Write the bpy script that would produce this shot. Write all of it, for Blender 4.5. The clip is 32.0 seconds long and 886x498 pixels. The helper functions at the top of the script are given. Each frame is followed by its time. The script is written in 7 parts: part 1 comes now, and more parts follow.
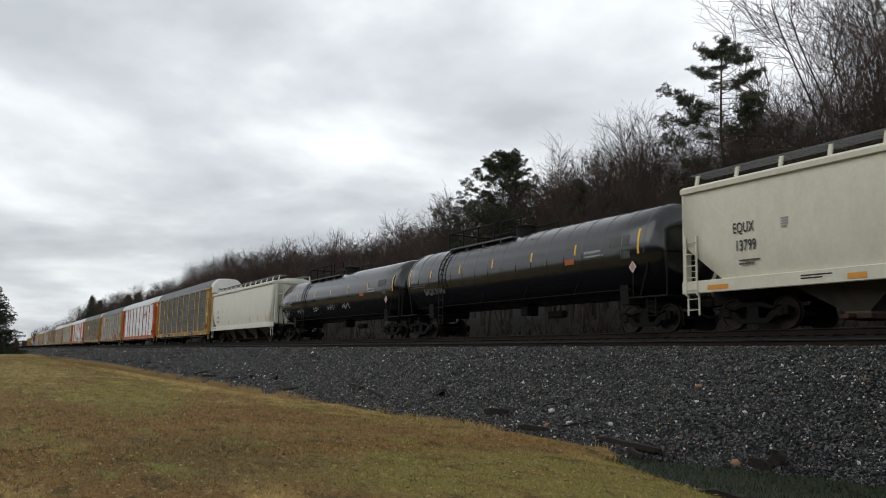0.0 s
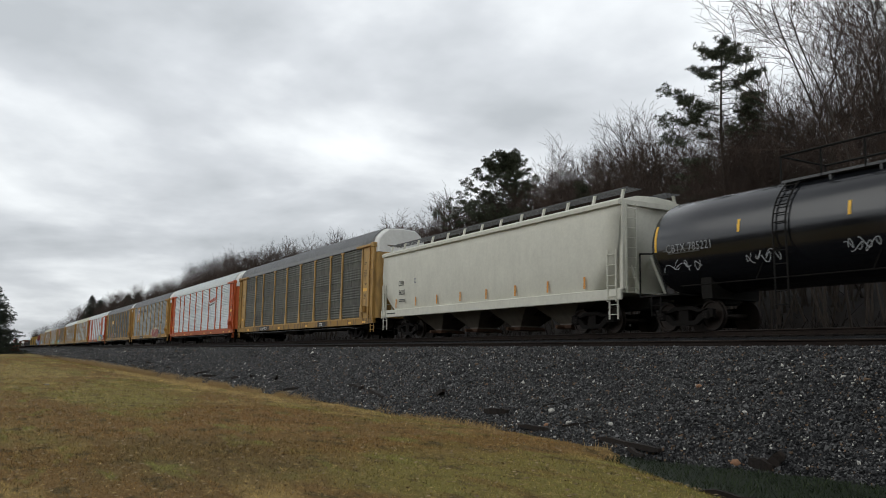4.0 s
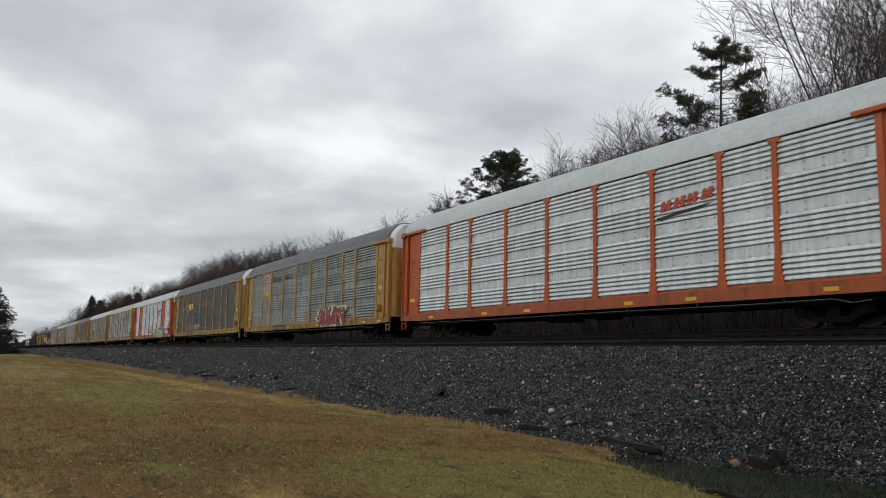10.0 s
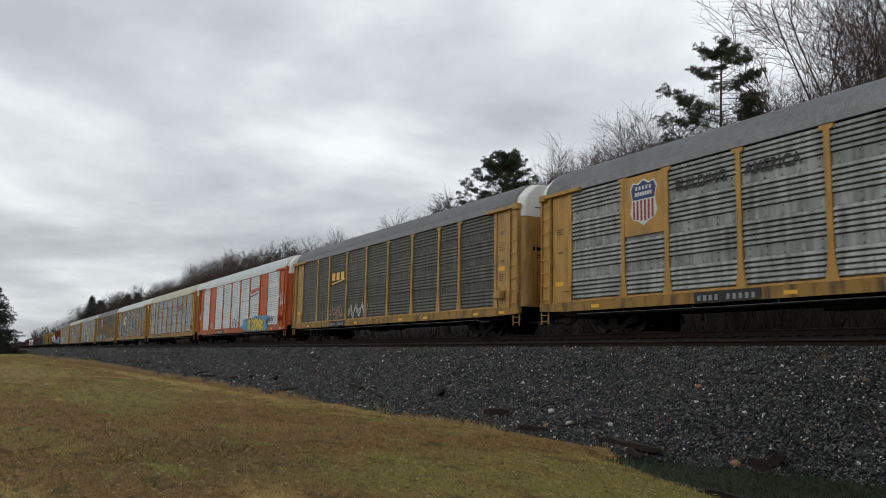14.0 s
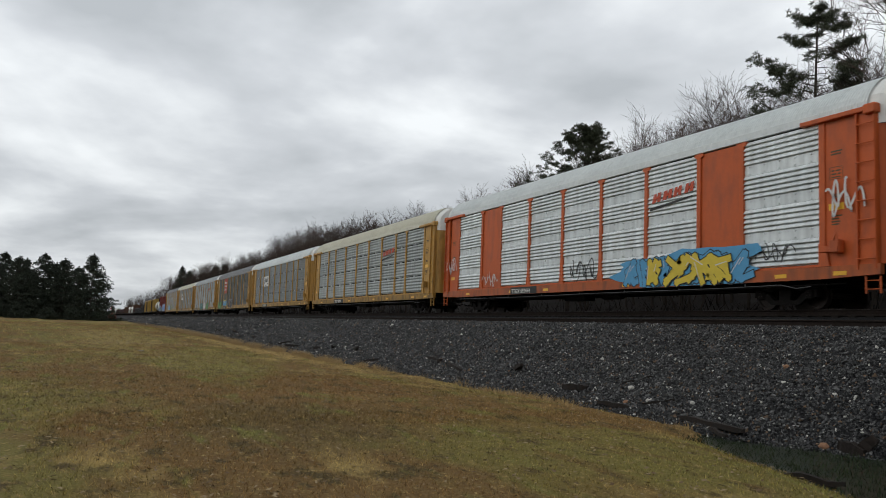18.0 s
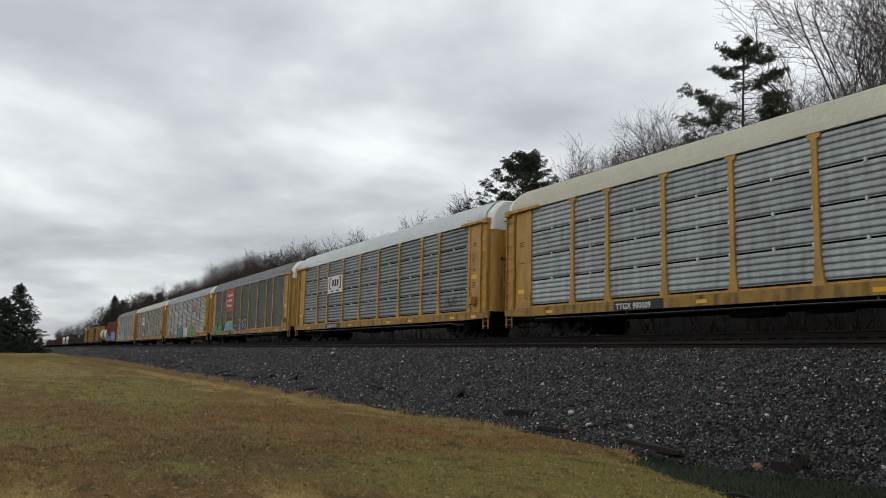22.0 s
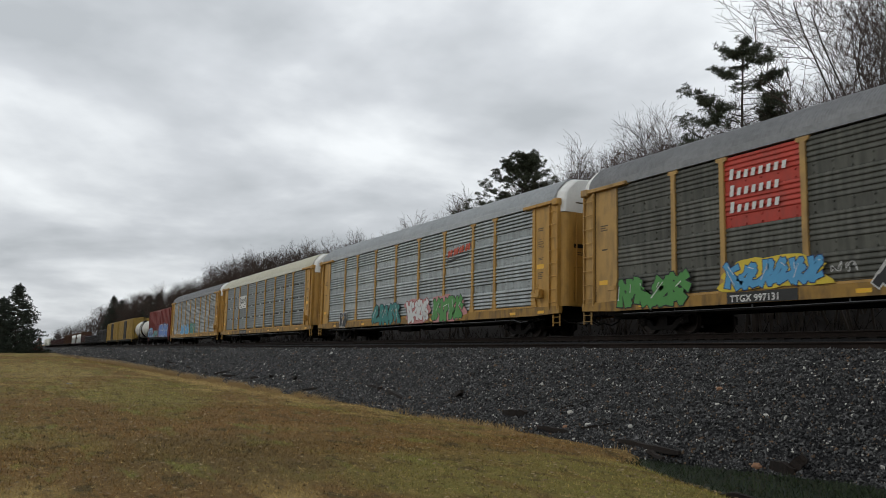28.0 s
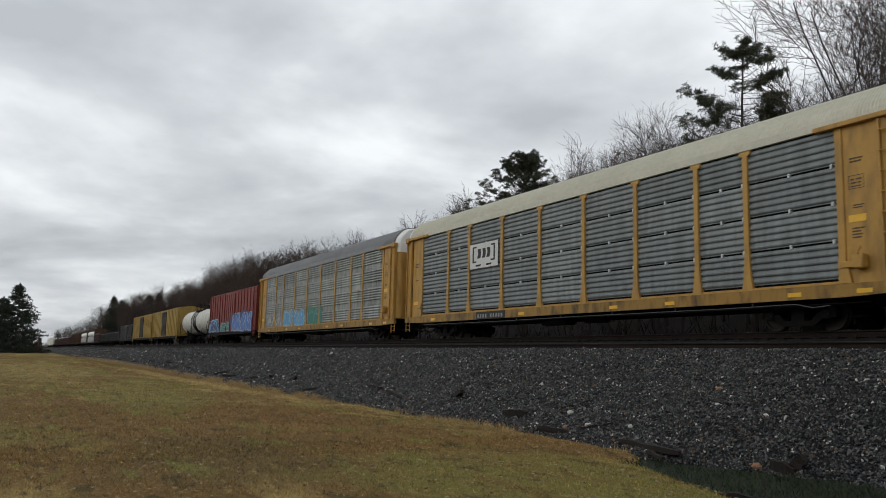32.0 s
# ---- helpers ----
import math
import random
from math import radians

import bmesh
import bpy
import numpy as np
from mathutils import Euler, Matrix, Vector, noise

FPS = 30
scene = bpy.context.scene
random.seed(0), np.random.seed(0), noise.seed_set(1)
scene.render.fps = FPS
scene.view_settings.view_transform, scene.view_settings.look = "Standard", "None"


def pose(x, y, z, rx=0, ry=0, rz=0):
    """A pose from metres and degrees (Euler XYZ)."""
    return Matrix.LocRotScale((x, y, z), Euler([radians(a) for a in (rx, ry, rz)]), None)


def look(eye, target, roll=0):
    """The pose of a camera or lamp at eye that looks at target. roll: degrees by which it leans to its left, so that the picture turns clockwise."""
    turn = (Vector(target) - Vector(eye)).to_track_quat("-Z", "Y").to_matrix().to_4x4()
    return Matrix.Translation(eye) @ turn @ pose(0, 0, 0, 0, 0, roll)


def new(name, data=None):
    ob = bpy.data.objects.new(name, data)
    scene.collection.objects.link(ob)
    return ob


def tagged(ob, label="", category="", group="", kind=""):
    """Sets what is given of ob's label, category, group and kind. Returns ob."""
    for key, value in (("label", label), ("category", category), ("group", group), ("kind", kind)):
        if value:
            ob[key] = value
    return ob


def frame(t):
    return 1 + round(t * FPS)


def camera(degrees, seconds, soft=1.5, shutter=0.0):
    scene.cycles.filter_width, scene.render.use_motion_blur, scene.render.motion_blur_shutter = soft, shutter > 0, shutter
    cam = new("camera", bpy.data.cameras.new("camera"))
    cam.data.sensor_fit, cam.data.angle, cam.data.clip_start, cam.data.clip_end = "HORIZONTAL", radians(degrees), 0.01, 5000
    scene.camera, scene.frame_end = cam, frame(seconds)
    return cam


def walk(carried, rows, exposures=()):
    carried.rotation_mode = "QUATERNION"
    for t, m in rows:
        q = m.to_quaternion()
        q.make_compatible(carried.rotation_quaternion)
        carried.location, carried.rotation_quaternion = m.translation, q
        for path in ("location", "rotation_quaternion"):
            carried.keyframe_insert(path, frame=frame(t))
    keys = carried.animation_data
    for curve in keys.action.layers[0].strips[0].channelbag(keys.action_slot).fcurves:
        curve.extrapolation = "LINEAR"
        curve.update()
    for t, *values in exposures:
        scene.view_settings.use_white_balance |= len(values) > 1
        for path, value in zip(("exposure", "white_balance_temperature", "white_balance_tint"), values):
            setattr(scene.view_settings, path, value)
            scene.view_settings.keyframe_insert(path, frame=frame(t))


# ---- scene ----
# Train on the far track of two, x along the track (train runs towards +x), y across it, z up from the lawn.
EYE = (0.0, 0.0, 1.5)
YC = 19.67          # centre line of the train's track
RAIL = 2.43         # its rail top
YN = 15.42          # centre line of the near track
RAILN = 2.0         # its rail top

cam = camera(57.13, 32.0, soft=0.7, shutter=0.15)
TURN = [(0.0, 97.575, -1.055, 60.848), (3.5, 97.570, -1.057, 60.850), (6.0, 97.572, -1.062, 60.826), (8.0, 97.565, -1.062, 60.836),
        (9.0, 97.575, -1.062, 60.822), (10.5, 97.575, -1.055, 60.842), (12.0, 97.614, -1.062, 60.822), (13.0, 97.614, -1.066, 60.826),
        (14.0, 97.588, -1.080, 60.832), (14.5, 97.580, -1.090, 60.845), (15.0, 97.45, -1.15, 61.0), (15.6, 97.02, -1.37, 61.60),
        (16.5, 96.278, -1.768, 62.882), (17.0, 95.948, -2.000, 63.854), (17.5, 95.780, -2.060, 65.132), (18.0, 95.610, -2.122, 66.322),
        (18.5, 95.914, -2.110, 66.521), (19.0, 96.733, -1.849, 64.646), (19.5, 97.120, -1.690, 63.423), (20.0, 97.480, -1.480, 62.679),
        (20.5, 97.596, -1.389, 62.321), (21.0, 97.615, -1.338, 62.200), (22.0, 97.612, -1.326, 62.193), (23.5, 97.609, -1.331, 62.200),
        (24.5, 97.626, -1.285, 62.300), (25.5, 97.614, -1.320, 62.250), (27.5, 97.622, -1.315, 62.142), (30.0, 97.619, -1.314, 62.139),
        (32.0, 97.621, -1.308, 62.141)]
# the picture is a little brighter before the pale cars fill it
walk(cam, [(t, pose(*EYE, *r)) for t, *r in TURN], [(0.0, 0.17, 6350, 7), (3.5, 0.13, 6350, 7), (6.0, 0.0, 6350, 7), (32.0, 0.0, 6350, 7)])

# ---- light: a closed overcast sky, brighter through thin places, and a weak wide sun ----
world = bpy.data.worlds.new("overcast")
scene.world = world
world.use_nodes = True


def sky_nodes():
    nt = world.node_tree
    nt.nodes.clear()
    N, L = nt.nodes.new, nt.links.new
    out, bg = N("ShaderNodeOutputWorld"), N("ShaderNodeBackground")
    tc, flat = N("ShaderNodeTexCoord"), N("ShaderNodeVectorMath")
    sep, den, comb = N("ShaderNodeSeparateXYZ"), N("ShaderNodeMath"), N("ShaderNodeCombineXYZ")
    L(tc.outputs["Generated"], sep.inputs[0])
    # the cloud deck lies flat overhead, so clouds crowd together towards the horizon
    den.operation, den.inputs[1].default_value = "ADD", 0.20
    L(sep.outputs["Z"], den.inputs[0])
    dx, dy = N("ShaderNodeMath"), N("ShaderNodeMath")
    for d, o in ((dx, "X"), (dy, "Y")):
        d.operation = "DIVIDE"
        L(sep.outputs[o], d.inputs[0])
        L(den.outputs[0], d.inputs[1])
    L(dx.outputs[0], comb.inputs[0])
    L(dy.outputs[0], comb.inputs[1])
    flat.operation = "ADD"
    flat.inputs[1].default_value = (5.3, 2.2, 0.0)
    L(comb.outputs[0], flat.inputs[0])
    n1, n2 = N("ShaderNodeTexNoise"), N("ShaderNodeTexNoise")
    n1.inputs["Scale"].default_value, n1.inputs["Detail"].default_value = 1.1, 5.0
    n1.inputs["Roughness"].default_value, n1.inputs["Distortion"].default_value = 0.5, 0.35
    n2.inputs["Scale"].default_value, n2.inputs["Detail"].default_value = 3.4, 6.0
    for n in (n1, n2):
        L(flat.outputs[0], n.inputs["Vector"])
    mix, ramp = N("ShaderNodeMix"), N("ShaderNodeValToRGB")
    mix.inputs[0].default_value = 0.25
    L(n1.outputs["Fac"], mix.inputs[2])
    L(n2.outputs["Fac"], mix.inputs[3])
    L(mix.outputs[0], ramp.inputs[0])
    e = ramp.color_ramp.elements
    e[0].position, e[0].color = 0.36, (0.52, 0.535, 0.56, 1)
    e[1].position, e[1].color = 0.62, (1.0, 1.005, 1.02, 1)
    mid = e.new(0.48)
    mid.color = (0.69, 0.70, 0.73, 1)
    sky = N("ShaderNodeTexSky")
    sky.sky_type, sky.sun_disc = "NISHITA", False
    sky.sun_elevation, sky.sun_rotation = radians(38), radians(200)
    add, dim = N("ShaderNodeMix"), N("ShaderNodeVectorMath")
    dim.operation, dim.inputs["Scale"].default_value = "SCALE", 0.05
    L(sky.outputs[0], dim.inputs[0])
    add.data_type, add.blend_type = "RGBA", "MIX"
    add.inputs[0].default_value = 0.93
    L(dim.outputs[0], add.inputs[6])
    L(ramp.outputs[0], add.inputs[7])
    # the deck is heavier and darker overhead, and thick with distance at the horizon
    heavy, over = N("ShaderNodeMapRange"), N("ShaderNodeVectorMath")
    heavy.inputs["From Min"].default_value, heavy.inputs["From Max"].default_value = 0.40, 0.95
    heavy.inputs["To Min"].default_value, heavy.inputs["To Max"].default_value = 1.0, 0.5
    heavy.interpolation_type = "SMOOTHSTEP"
    L(sep.outputs["Z"], heavy.inputs[0])
    low, both = N("ShaderNodeMapRange"), N("ShaderNodeMath")
    low.inputs["From Min"].default_value, low.inputs["From Max"].default_value = 0.02, 0.34
    low.inputs["To Min"].default_value, low.inputs["To Max"].default_value = 0.86, 1.08
    L(sep.outputs["Z"], low.inputs[0])
    both.operation = "MULTIPLY"
    L(heavy.outputs[0], both.inputs[0])
    L(low.outputs[0], both.inputs[1])
    over.operation = "SCALE"
    L(add.outputs[2], over.inputs[0])
    L(both.outputs[0], over.inputs["Scale"])
    L(over.outputs[0], bg.inputs[0])
    bg.inputs[1].default_value = 1.0
    L(bg.outputs[0], out.inputs[0])


sky_nodes()
sun = new("sun", bpy.data.lights.new("sun", "SUN"))
sun.data.energy, sun.data.angle, sun.data.color = 0.5, radians(50), (1.0, 0.96, 0.9)
sun.matrix_world = look((-30, -60, 60), (0, 10, 0))
scene.view_settings.exposure = 0.0

# ---- materials ----
def material(name, a, b, rough=0.7, metal=0.0, grain=6.0, patch=0.6, bump=0.2, streak=0.0, dirt=(0.05, 0.042, 0.035), spec=0.4, space="Object", island=False, vary=0.0, depth=0.02, skew=0.0, stripe=0.0):
    """Two base colours mixed at two scales, with optional grime running down, roughness variation and fine relief."""
    m = bpy.data.materials.new(name)
    m.use_nodes = True
    nt = m.node_tree
    N, L = nt.nodes.new, nt.links.new
    bsdf = nt.nodes["Principled BSDF"]
    tc, info, shift = N("ShaderNodeTexCoord"), N("ShaderNodeObjectInfo"), N("ShaderNodeVectorMath")
    shift.operation = "MULTIPLY_ADD"
    L(info.outputs["Random"], shift.inputs[0])
    shift.inputs[1].default_value = (37.0, 11.0, 5.0)
    L(tc.outputs[space], shift.inputs[2])
    fine, big = N("ShaderNodeTexNoise"), N("ShaderNodeTexNoise")
    for n, s in ((fine, grain), (big, patch)):
        n.inputs["Scale"].default_value, n.inputs["Detail"].default_value, n.inputs["Roughness"].default_value = s, 5.0, 0.6
        L(shift.outputs[0], n.inputs["Vector"])
    both = N("ShaderNodeMix")
    both.inputs[0].default_value = 0.5
    L(fine.outputs["Fac"], both.inputs[2])
    L(big.outputs["Fac"], both.inputs[3])
    fac = both.outputs[0]
    if island:
        geo, mx = N("ShaderNodeNewGeometry"), N("ShaderNodeMix")
        mx.inputs[0].default_value = 0.65
        L(fac, mx.inputs[2])
        L(geo.outputs["Random Per Island"], mx.inputs[3])
        fac = mx.outputs[0]
    if vary:
        mx = N("ShaderNodeMix")
        mx.inputs[0].default_value = vary
        L(fac, mx.inputs[2])
        L(info.outputs["Random"], mx.inputs[3])
        fac = mx.outputs[0]
    if skew:
        pw = N("ShaderNodeMath")
        pw.operation, pw.inputs[1].default_value = "POWER", skew
        L(fac, pw.inputs[0])
        fac = pw.outputs[0]
    ramp = N("ShaderNodeValToRGB")
    e = ramp.color_ramp.elements
    e[0].position, e[0].color = (0.0 if skew else 0.1 if island or vary else 0.33), (*a, 1)
    e[1].position, e[1].color = (0.9 if island or vary else 0.67), (*b, 1)
    L(fac, ramp.inputs[0])
    colour = ramp.outputs[0]
    if streak:
        mp, sn, sr, mx = N("ShaderNodeMapping"), N("ShaderNodeTexNoise"), N("ShaderNodeValToRGB"), N("ShaderNodeMix")
        mp.inputs["Scale"].default_value = (2.2, 2.2, 0.7)
        L(shift.outputs[0], mp.inputs[0])
        L(mp.outputs[0], sn.inputs["Vector"])
        sn.inputs["Scale"].default_value, sn.inputs["Detail"].default_value = 1.6, 6.0
        sr.color_ramp.elements[0].position, sr.color_ramp.elements[1].position = 0.45, 0.72
        L(sn.outputs["Fac"], sr.inputs[0])
        k = N("ShaderNodeMath")
        k.operation, k.inputs[1].default_value = "MULTIPLY", streak
        L(sr.outputs[0], k.inputs[0])
        mx.data_type = "RGBA"
        L(k.outputs[0], mx.inputs[0])
        L(colour, mx.inputs[6])
        mx.inputs[7].default_value = (*dirt, 1)
        colour = mx.outputs[2]
    if stripe:
        # rain-washed bands a hand wide, running down the sheet
        mp, sn, sr, sc = N("ShaderNodeMapping"), N("ShaderNodeTexNoise"), N("ShaderNodeMapRange"), N("ShaderNodeVectorMath")
        mp.inputs["Scale"].default_value = (4.6, 1.0, 0.55)
        L(shift.outputs[0], mp.inputs[0])
        L(mp.outputs[0], sn.inputs["Vector"])
        sn.inputs["Scale"].default_value, sn.inputs["Detail"].default_value = 1.3, 3.0
        sr.inputs["From Min"].default_value, sr.inputs["From Max"].default_value = 0.35, 0.65
        sr.inputs["To Min"].default_value, sr.inputs["To Max"].default_value = 1.0 - stripe, 1.0 + 0.6 * stripe
        L(sn.outputs["Fac"], sr.inputs[0])
        sc.operation = "SCALE"
        L(colour, sc.inputs[0])
        L(sr.outputs[0], sc.inputs["Scale"])
        colour = sc.outputs[0]
    L(colour, bsdf.inputs["Base Color"])
    bsdf.inputs["Metallic"].default_value = metal
    bsdf.inputs["Specular IOR Level"].default_value = spec
    rr = N("ShaderNodeMapRange")
    rr.inputs["To Min"].default_value, rr.inputs["To Max"].default_value = max(0.03, rough - 0.12), min(1.0, rough + 0.12)
    L(big.outputs["Fac"], rr.inputs[0])
    L(rr.outputs[0], bsdf.inputs["Roughness"])
    if bump:
        bp = N("ShaderNodeBump")
        bp.inputs["Strength"].default_value, bp.inputs["Distance"].default_value = bump, depth
        L(fine.outputs["Fac"], bp.inputs["Height"])
        L(bp.outputs[0], bsdf.inputs["Normal"])
    return m


def paint(name, c, rough=0.55, streak=0.35, metal=0.0, **k):
    return material(name, tuple(v * 0.9 for v in c), tuple(min(1, v * 1.06) for v in c), rough, metal, 9.0, 0.7, 0.05, streak, **k)


YELLOW = paint("faded_yellow_paint", (0.50, 0.282, 0.064), streak=0.4)
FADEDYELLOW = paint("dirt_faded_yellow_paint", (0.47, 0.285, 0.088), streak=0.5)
DULLYELLOW = paint("dull_olive_yellow_paint", (0.40, 0.26, 0.05), streak=0.5)
GRIMY_YELLOW = paint("grimy_yellow_sill_paint", (0.34, 0.19, 0.036), streak=0.9, dirt=(0.035, 0.027, 0.02))
GRIMY_ORANGE = paint("grimy_orange_sill_paint", (0.42, 0.10, 0.025), streak=0.6)
ORANGE = paint("orange_paint", (0.54, 0.105, 0.021), streak=0.28)
WHITE = paint("white_paint", (0.82, 0.82, 0.79), streak=0.12, dirt=(0.3, 0.29, 0.26))
CREAM = paint("cream_hopper_paint", (0.66, 0.63, 0.51), streak=0.08)
GREYWHITE = paint("grey_white_hopper_paint", (0.66, 0.65, 0.56), streak=0.06)
BLACKTANK = material("black_tank_paint", (0.004, 0.0045, 0.006), (0.010, 0.011, 0.014), 0.19, 0, 5, 0.5, 0.012, 0.1, (0.02, 0.02, 0.02), spec=0.75)
FADEDINK = material("faded_black_stencil", (0.07, 0.05, 0.025), (0.14, 0.10, 0.05), 0.7, 0, 20, 3, 0)
TABLEGREY = material("faded_grey_stencil_paint", (0.03, 0.03, 0.03), (0.10, 0.10, 0.095), 0.6, 0, 30, 4, 0)
WHITETANK = paint("white_tank_paint", (0.62, 0.60, 0.54), streak=0.45)
REDBOX = paint("oxide_red_paint", (0.21, 0.032, 0.025), streak=0.35)
MAROON = paint("dark_maroon_paint", (0.05, 0.016, 0.014), streak=0.4)
BLACKCAR = paint("black_car_paint", (0.028, 0.027, 0.027), streak=0.3)
# grimy steel; inside the auto racks the same black stands for shade
STEEL_AND_SHADE = material("grimy_steel_and_shade", (0.006, 0.006, 0.0055), (0.018, 0.016, 0.014), 0.8, 0.0, 14, 2, 0.3, spec=0.2)
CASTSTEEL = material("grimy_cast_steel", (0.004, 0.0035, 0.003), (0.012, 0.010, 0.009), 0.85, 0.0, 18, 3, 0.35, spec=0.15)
WHEELSTEEL = material("brown_wheel_steel", (0.010, 0.0075, 0.006), (0.032, 0.022, 0.017), 0.55, 0.5, 12, 3, 0.2)
RUST = material("rusty_brown_steel", (0.05, 0.026, 0.016), (0.12, 0.062, 0.036), 0.85, 0.1, 20, 2, 0.3)
RAILSTEEL = material("rusty_rail_steel", (0.012, 0.009, 0.008), (0.03, 0.022, 0.018), 0.85, 0.0, 16, 1, 0.25, spec=0.12)
RAILHEAD = material("worn_rail_head", (0.07, 0.066, 0.062), (0.14, 0.13, 0.125), 0.5, 0.6, 20, 1, 0.05)
PANELS = {
    "dark": material("dark_weathered_galvanised", (0.056, 0.057, 0.046), (0.135, 0.135, 0.112), 0.6, 0.15, 7, 0.5, 0.08, 0.55, (0.06, 0.058, 0.05), vary=0.3, stripe=0.3),
    "silver": material("bright_galvanised", (0.62, 0.67, 0.68), (0.84, 0.88, 0.88), 0.5, 0.15, 7, 0.5, 0.08, 0.25, (0.25, 0.26, 0.26), vary=0.3, stripe=0.12),
    "mid": material("dull_galvanised", (0.23, 0.262, 0.265), (0.48, 0.51, 0.505), 0.5, 0.15, 7, 0.5, 0.08, 0.4, (0.17, 0.165, 0.15), vary=0.3, stripe=0.16),
    "light": material("stained_galvanised", (0.17, 0.185, 0.177), (0.45, 0.465, 0.44), 0.55, 0.15, 6, 0.45, 0.08, 0.5, (0.085, 0.08, 0.07), vary=0.3, stripe=0.3),
    "blue": material("blue_grey_galvanised", (0.125, 0.142, 0.142), (0.29, 0.315, 0.31), 0.5, 0.2, 7, 0.5, 0.08, 0.4, (0.11, 0.11, 0.11), vary=0.3, stripe=0.14),
}
ROOFS = {
    "grey": material("grey_roof_steel", (0.20, 0.205, 0.21), (0.30, 0.305, 0.31), 0.55, 0.2, 8, 0.5, 0.08, 0.2),
    "white": material("white_roof_steel", (0.62, 0.66, 0.66), (0.78, 0.81, 0.80), 0.5, 0.1, 8, 0.5, 0.06, 0.15, (0.3, 0.3, 0.28)),
    "cream": material("cream_roof_steel", (0.55, 0.53, 0.42), (0.68, 0.66, 0.54), 0.5, 0.05, 8, 0.5, 0.06, 0.15, (0.35, 0.33, 0.25)),
    "silver": material("light_grey_roof_steel", (0.34, 0.36, 0.37), (0.48, 0.50, 0.51), 0.5, 0.15, 8, 0.5, 0.06, 0.2, (0.2, 0.2, 0.2)),
}
GRATING = material("weathered_steel_grating", (0.06, 0.062, 0.065), (0.14, 0.142, 0.145), 0.6, 0.3, 10, 1, 0.1)
REDPANEL = paint("red_painted_panel", (0.47, 0.05, 0.03), streak=0.3)
LETTER_BLACK = material("black_lettering", (0.02, 0.02, 0.02), (0.035, 0.035, 0.033), 0.6, bump=0)
LETTER_WHITE = material("white_lettering", (0.6, 0.6, 0.57), (0.75, 0.75, 0.72), 0.6, bump=0)
REFLECT = material("yellow_reflective_tape", (0.75, 0.42, 0.03), (0.9, 0.52, 0.05), 0.35, bump=0)
ORANGE_TAPE = material("orange_reflective_tape", (0.62, 0.26, 0.03), (0.72, 0.32, 0.05), 0.4, bump=0)
INK = {k: material(k + "_spray_paint", tuple(v * 0.85 for v in c), c, 0.5, bump=0) for k, c in {
    "red": (0.30, 0.035, 0.028), "yellow": (0.72, 0.55, 0.05), "blue": (0.05, 0.17, 0.5), "sky": (0.1, 0.36, 0.62), "teal": (0.03, 0.21, 0.19),
    "green": (0.09, 0.30, 0.07), "pink": (0.55, 0.25, 0.24), "pale": (0.6, 0.6, 0.42), "white": (0.7, 0.7, 0.68), "black": (0.02, 0.02, 0.022), "grey": (0.30, 0.31, 0.32), "navy": (0.03, 0.05, 0.16), "orange": (0.55, 0.16, 0.03), "scarlet": (0.52, 0.07, 0.025)}.items()}
# bed under the loose stones: shade of the gaps is put into its near-black colour
BALLAST = material("gap_shaded_ballast", (0.004, 0.004, 0.0045), (0.02, 0.0205, 0.022), 0.85, 0, 28, 2.0, 0.9, space="Object", depth=0.05, spec=0.2)
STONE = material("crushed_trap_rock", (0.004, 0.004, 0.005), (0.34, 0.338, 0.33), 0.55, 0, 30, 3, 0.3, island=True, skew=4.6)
PALESTONE = material("pale_limestone", (0.42, 0.41, 0.37), (0.6, 0.58, 0.53), 0.8, 0, 20, 4, 0.3)
TANSTONE = material("tan_sandstone", (0.22, 0.11, 0.06), (0.34, 0.19, 0.11), 0.85, 0, 20, 4, 0.3)
DULLTAN = material("dull_brown_stone", (0.05, 0.035, 0.022), (0.22, 0.14, 0.085), 0.8, 0, 20, 4, 0.3, island=True)
TIMBER = material("creosoted_timber", (0.008, 0.007, 0.006), (0.026, 0.021, 0.018), 0.9, 0, 22, 3, 0.5, vary=0.3, spec=0.15)
ROTTEN = material("rotten_dark_wood", (0.006, 0.0045, 0.004), (0.026, 0.018, 0.013), 0.9, 0, 26, 4, 0.6)
BARK = material("grey_brown_bark", (0.026, 0.02, 0.016), (0.078, 0.062, 0.05), 0.9, 0, 24, 2, 0.5, vary=0.3)
TWIG = material("brown_twig_bark", (0.027, 0.018, 0.0135), (0.092, 0.063, 0.048), 0.9, 0, 10, 1, 0, vary=0.45)
NEEDLE = material("dark_pine_needles", (0.016, 0.022, 0.012), (0.09, 0.10, 0.055), 0.75, 0, 5, 1.2, 0, island=True)
SPRUCE = material("dark_spruce_needles", (0.012, 0.018, 0.012), (0.05, 0.062, 0.04), 0.8, 0, 5, 1.2, 0, island=True)
# litter and brush: the shade behind the train is put into their near-black colours
SHADED_LITTER = material("shaded_leaf_litter", (0.005, 0.0034, 0.0025), (0.015, 0.009, 0.006), 0.95, 0, 14, 0.8, 0.5)
SHADED_BRUSH = material("shaded_dead_brush", (0.003, 0.0022, 0.0015), (0.014, 0.009, 0.0055), 0.95, 0, 9, 0.6, 0, island=True)
REDLEAF = material("dry_red_leaves", (0.12, 0.02, 0.012), (0.26, 0.05, 0.03), 0.8, 0, 5, 1.2, 0, island=True)
BAYGRIME = paint("grimy_hopper_bay", (0.12, 0.105, 0.085), streak=0.5)
WEED = material("wet_green_weed", (0.005, 0.011, 0.003), (0.026, 0.042, 0.010), 0.8, 0, 9, 0.6, 0, island=True)
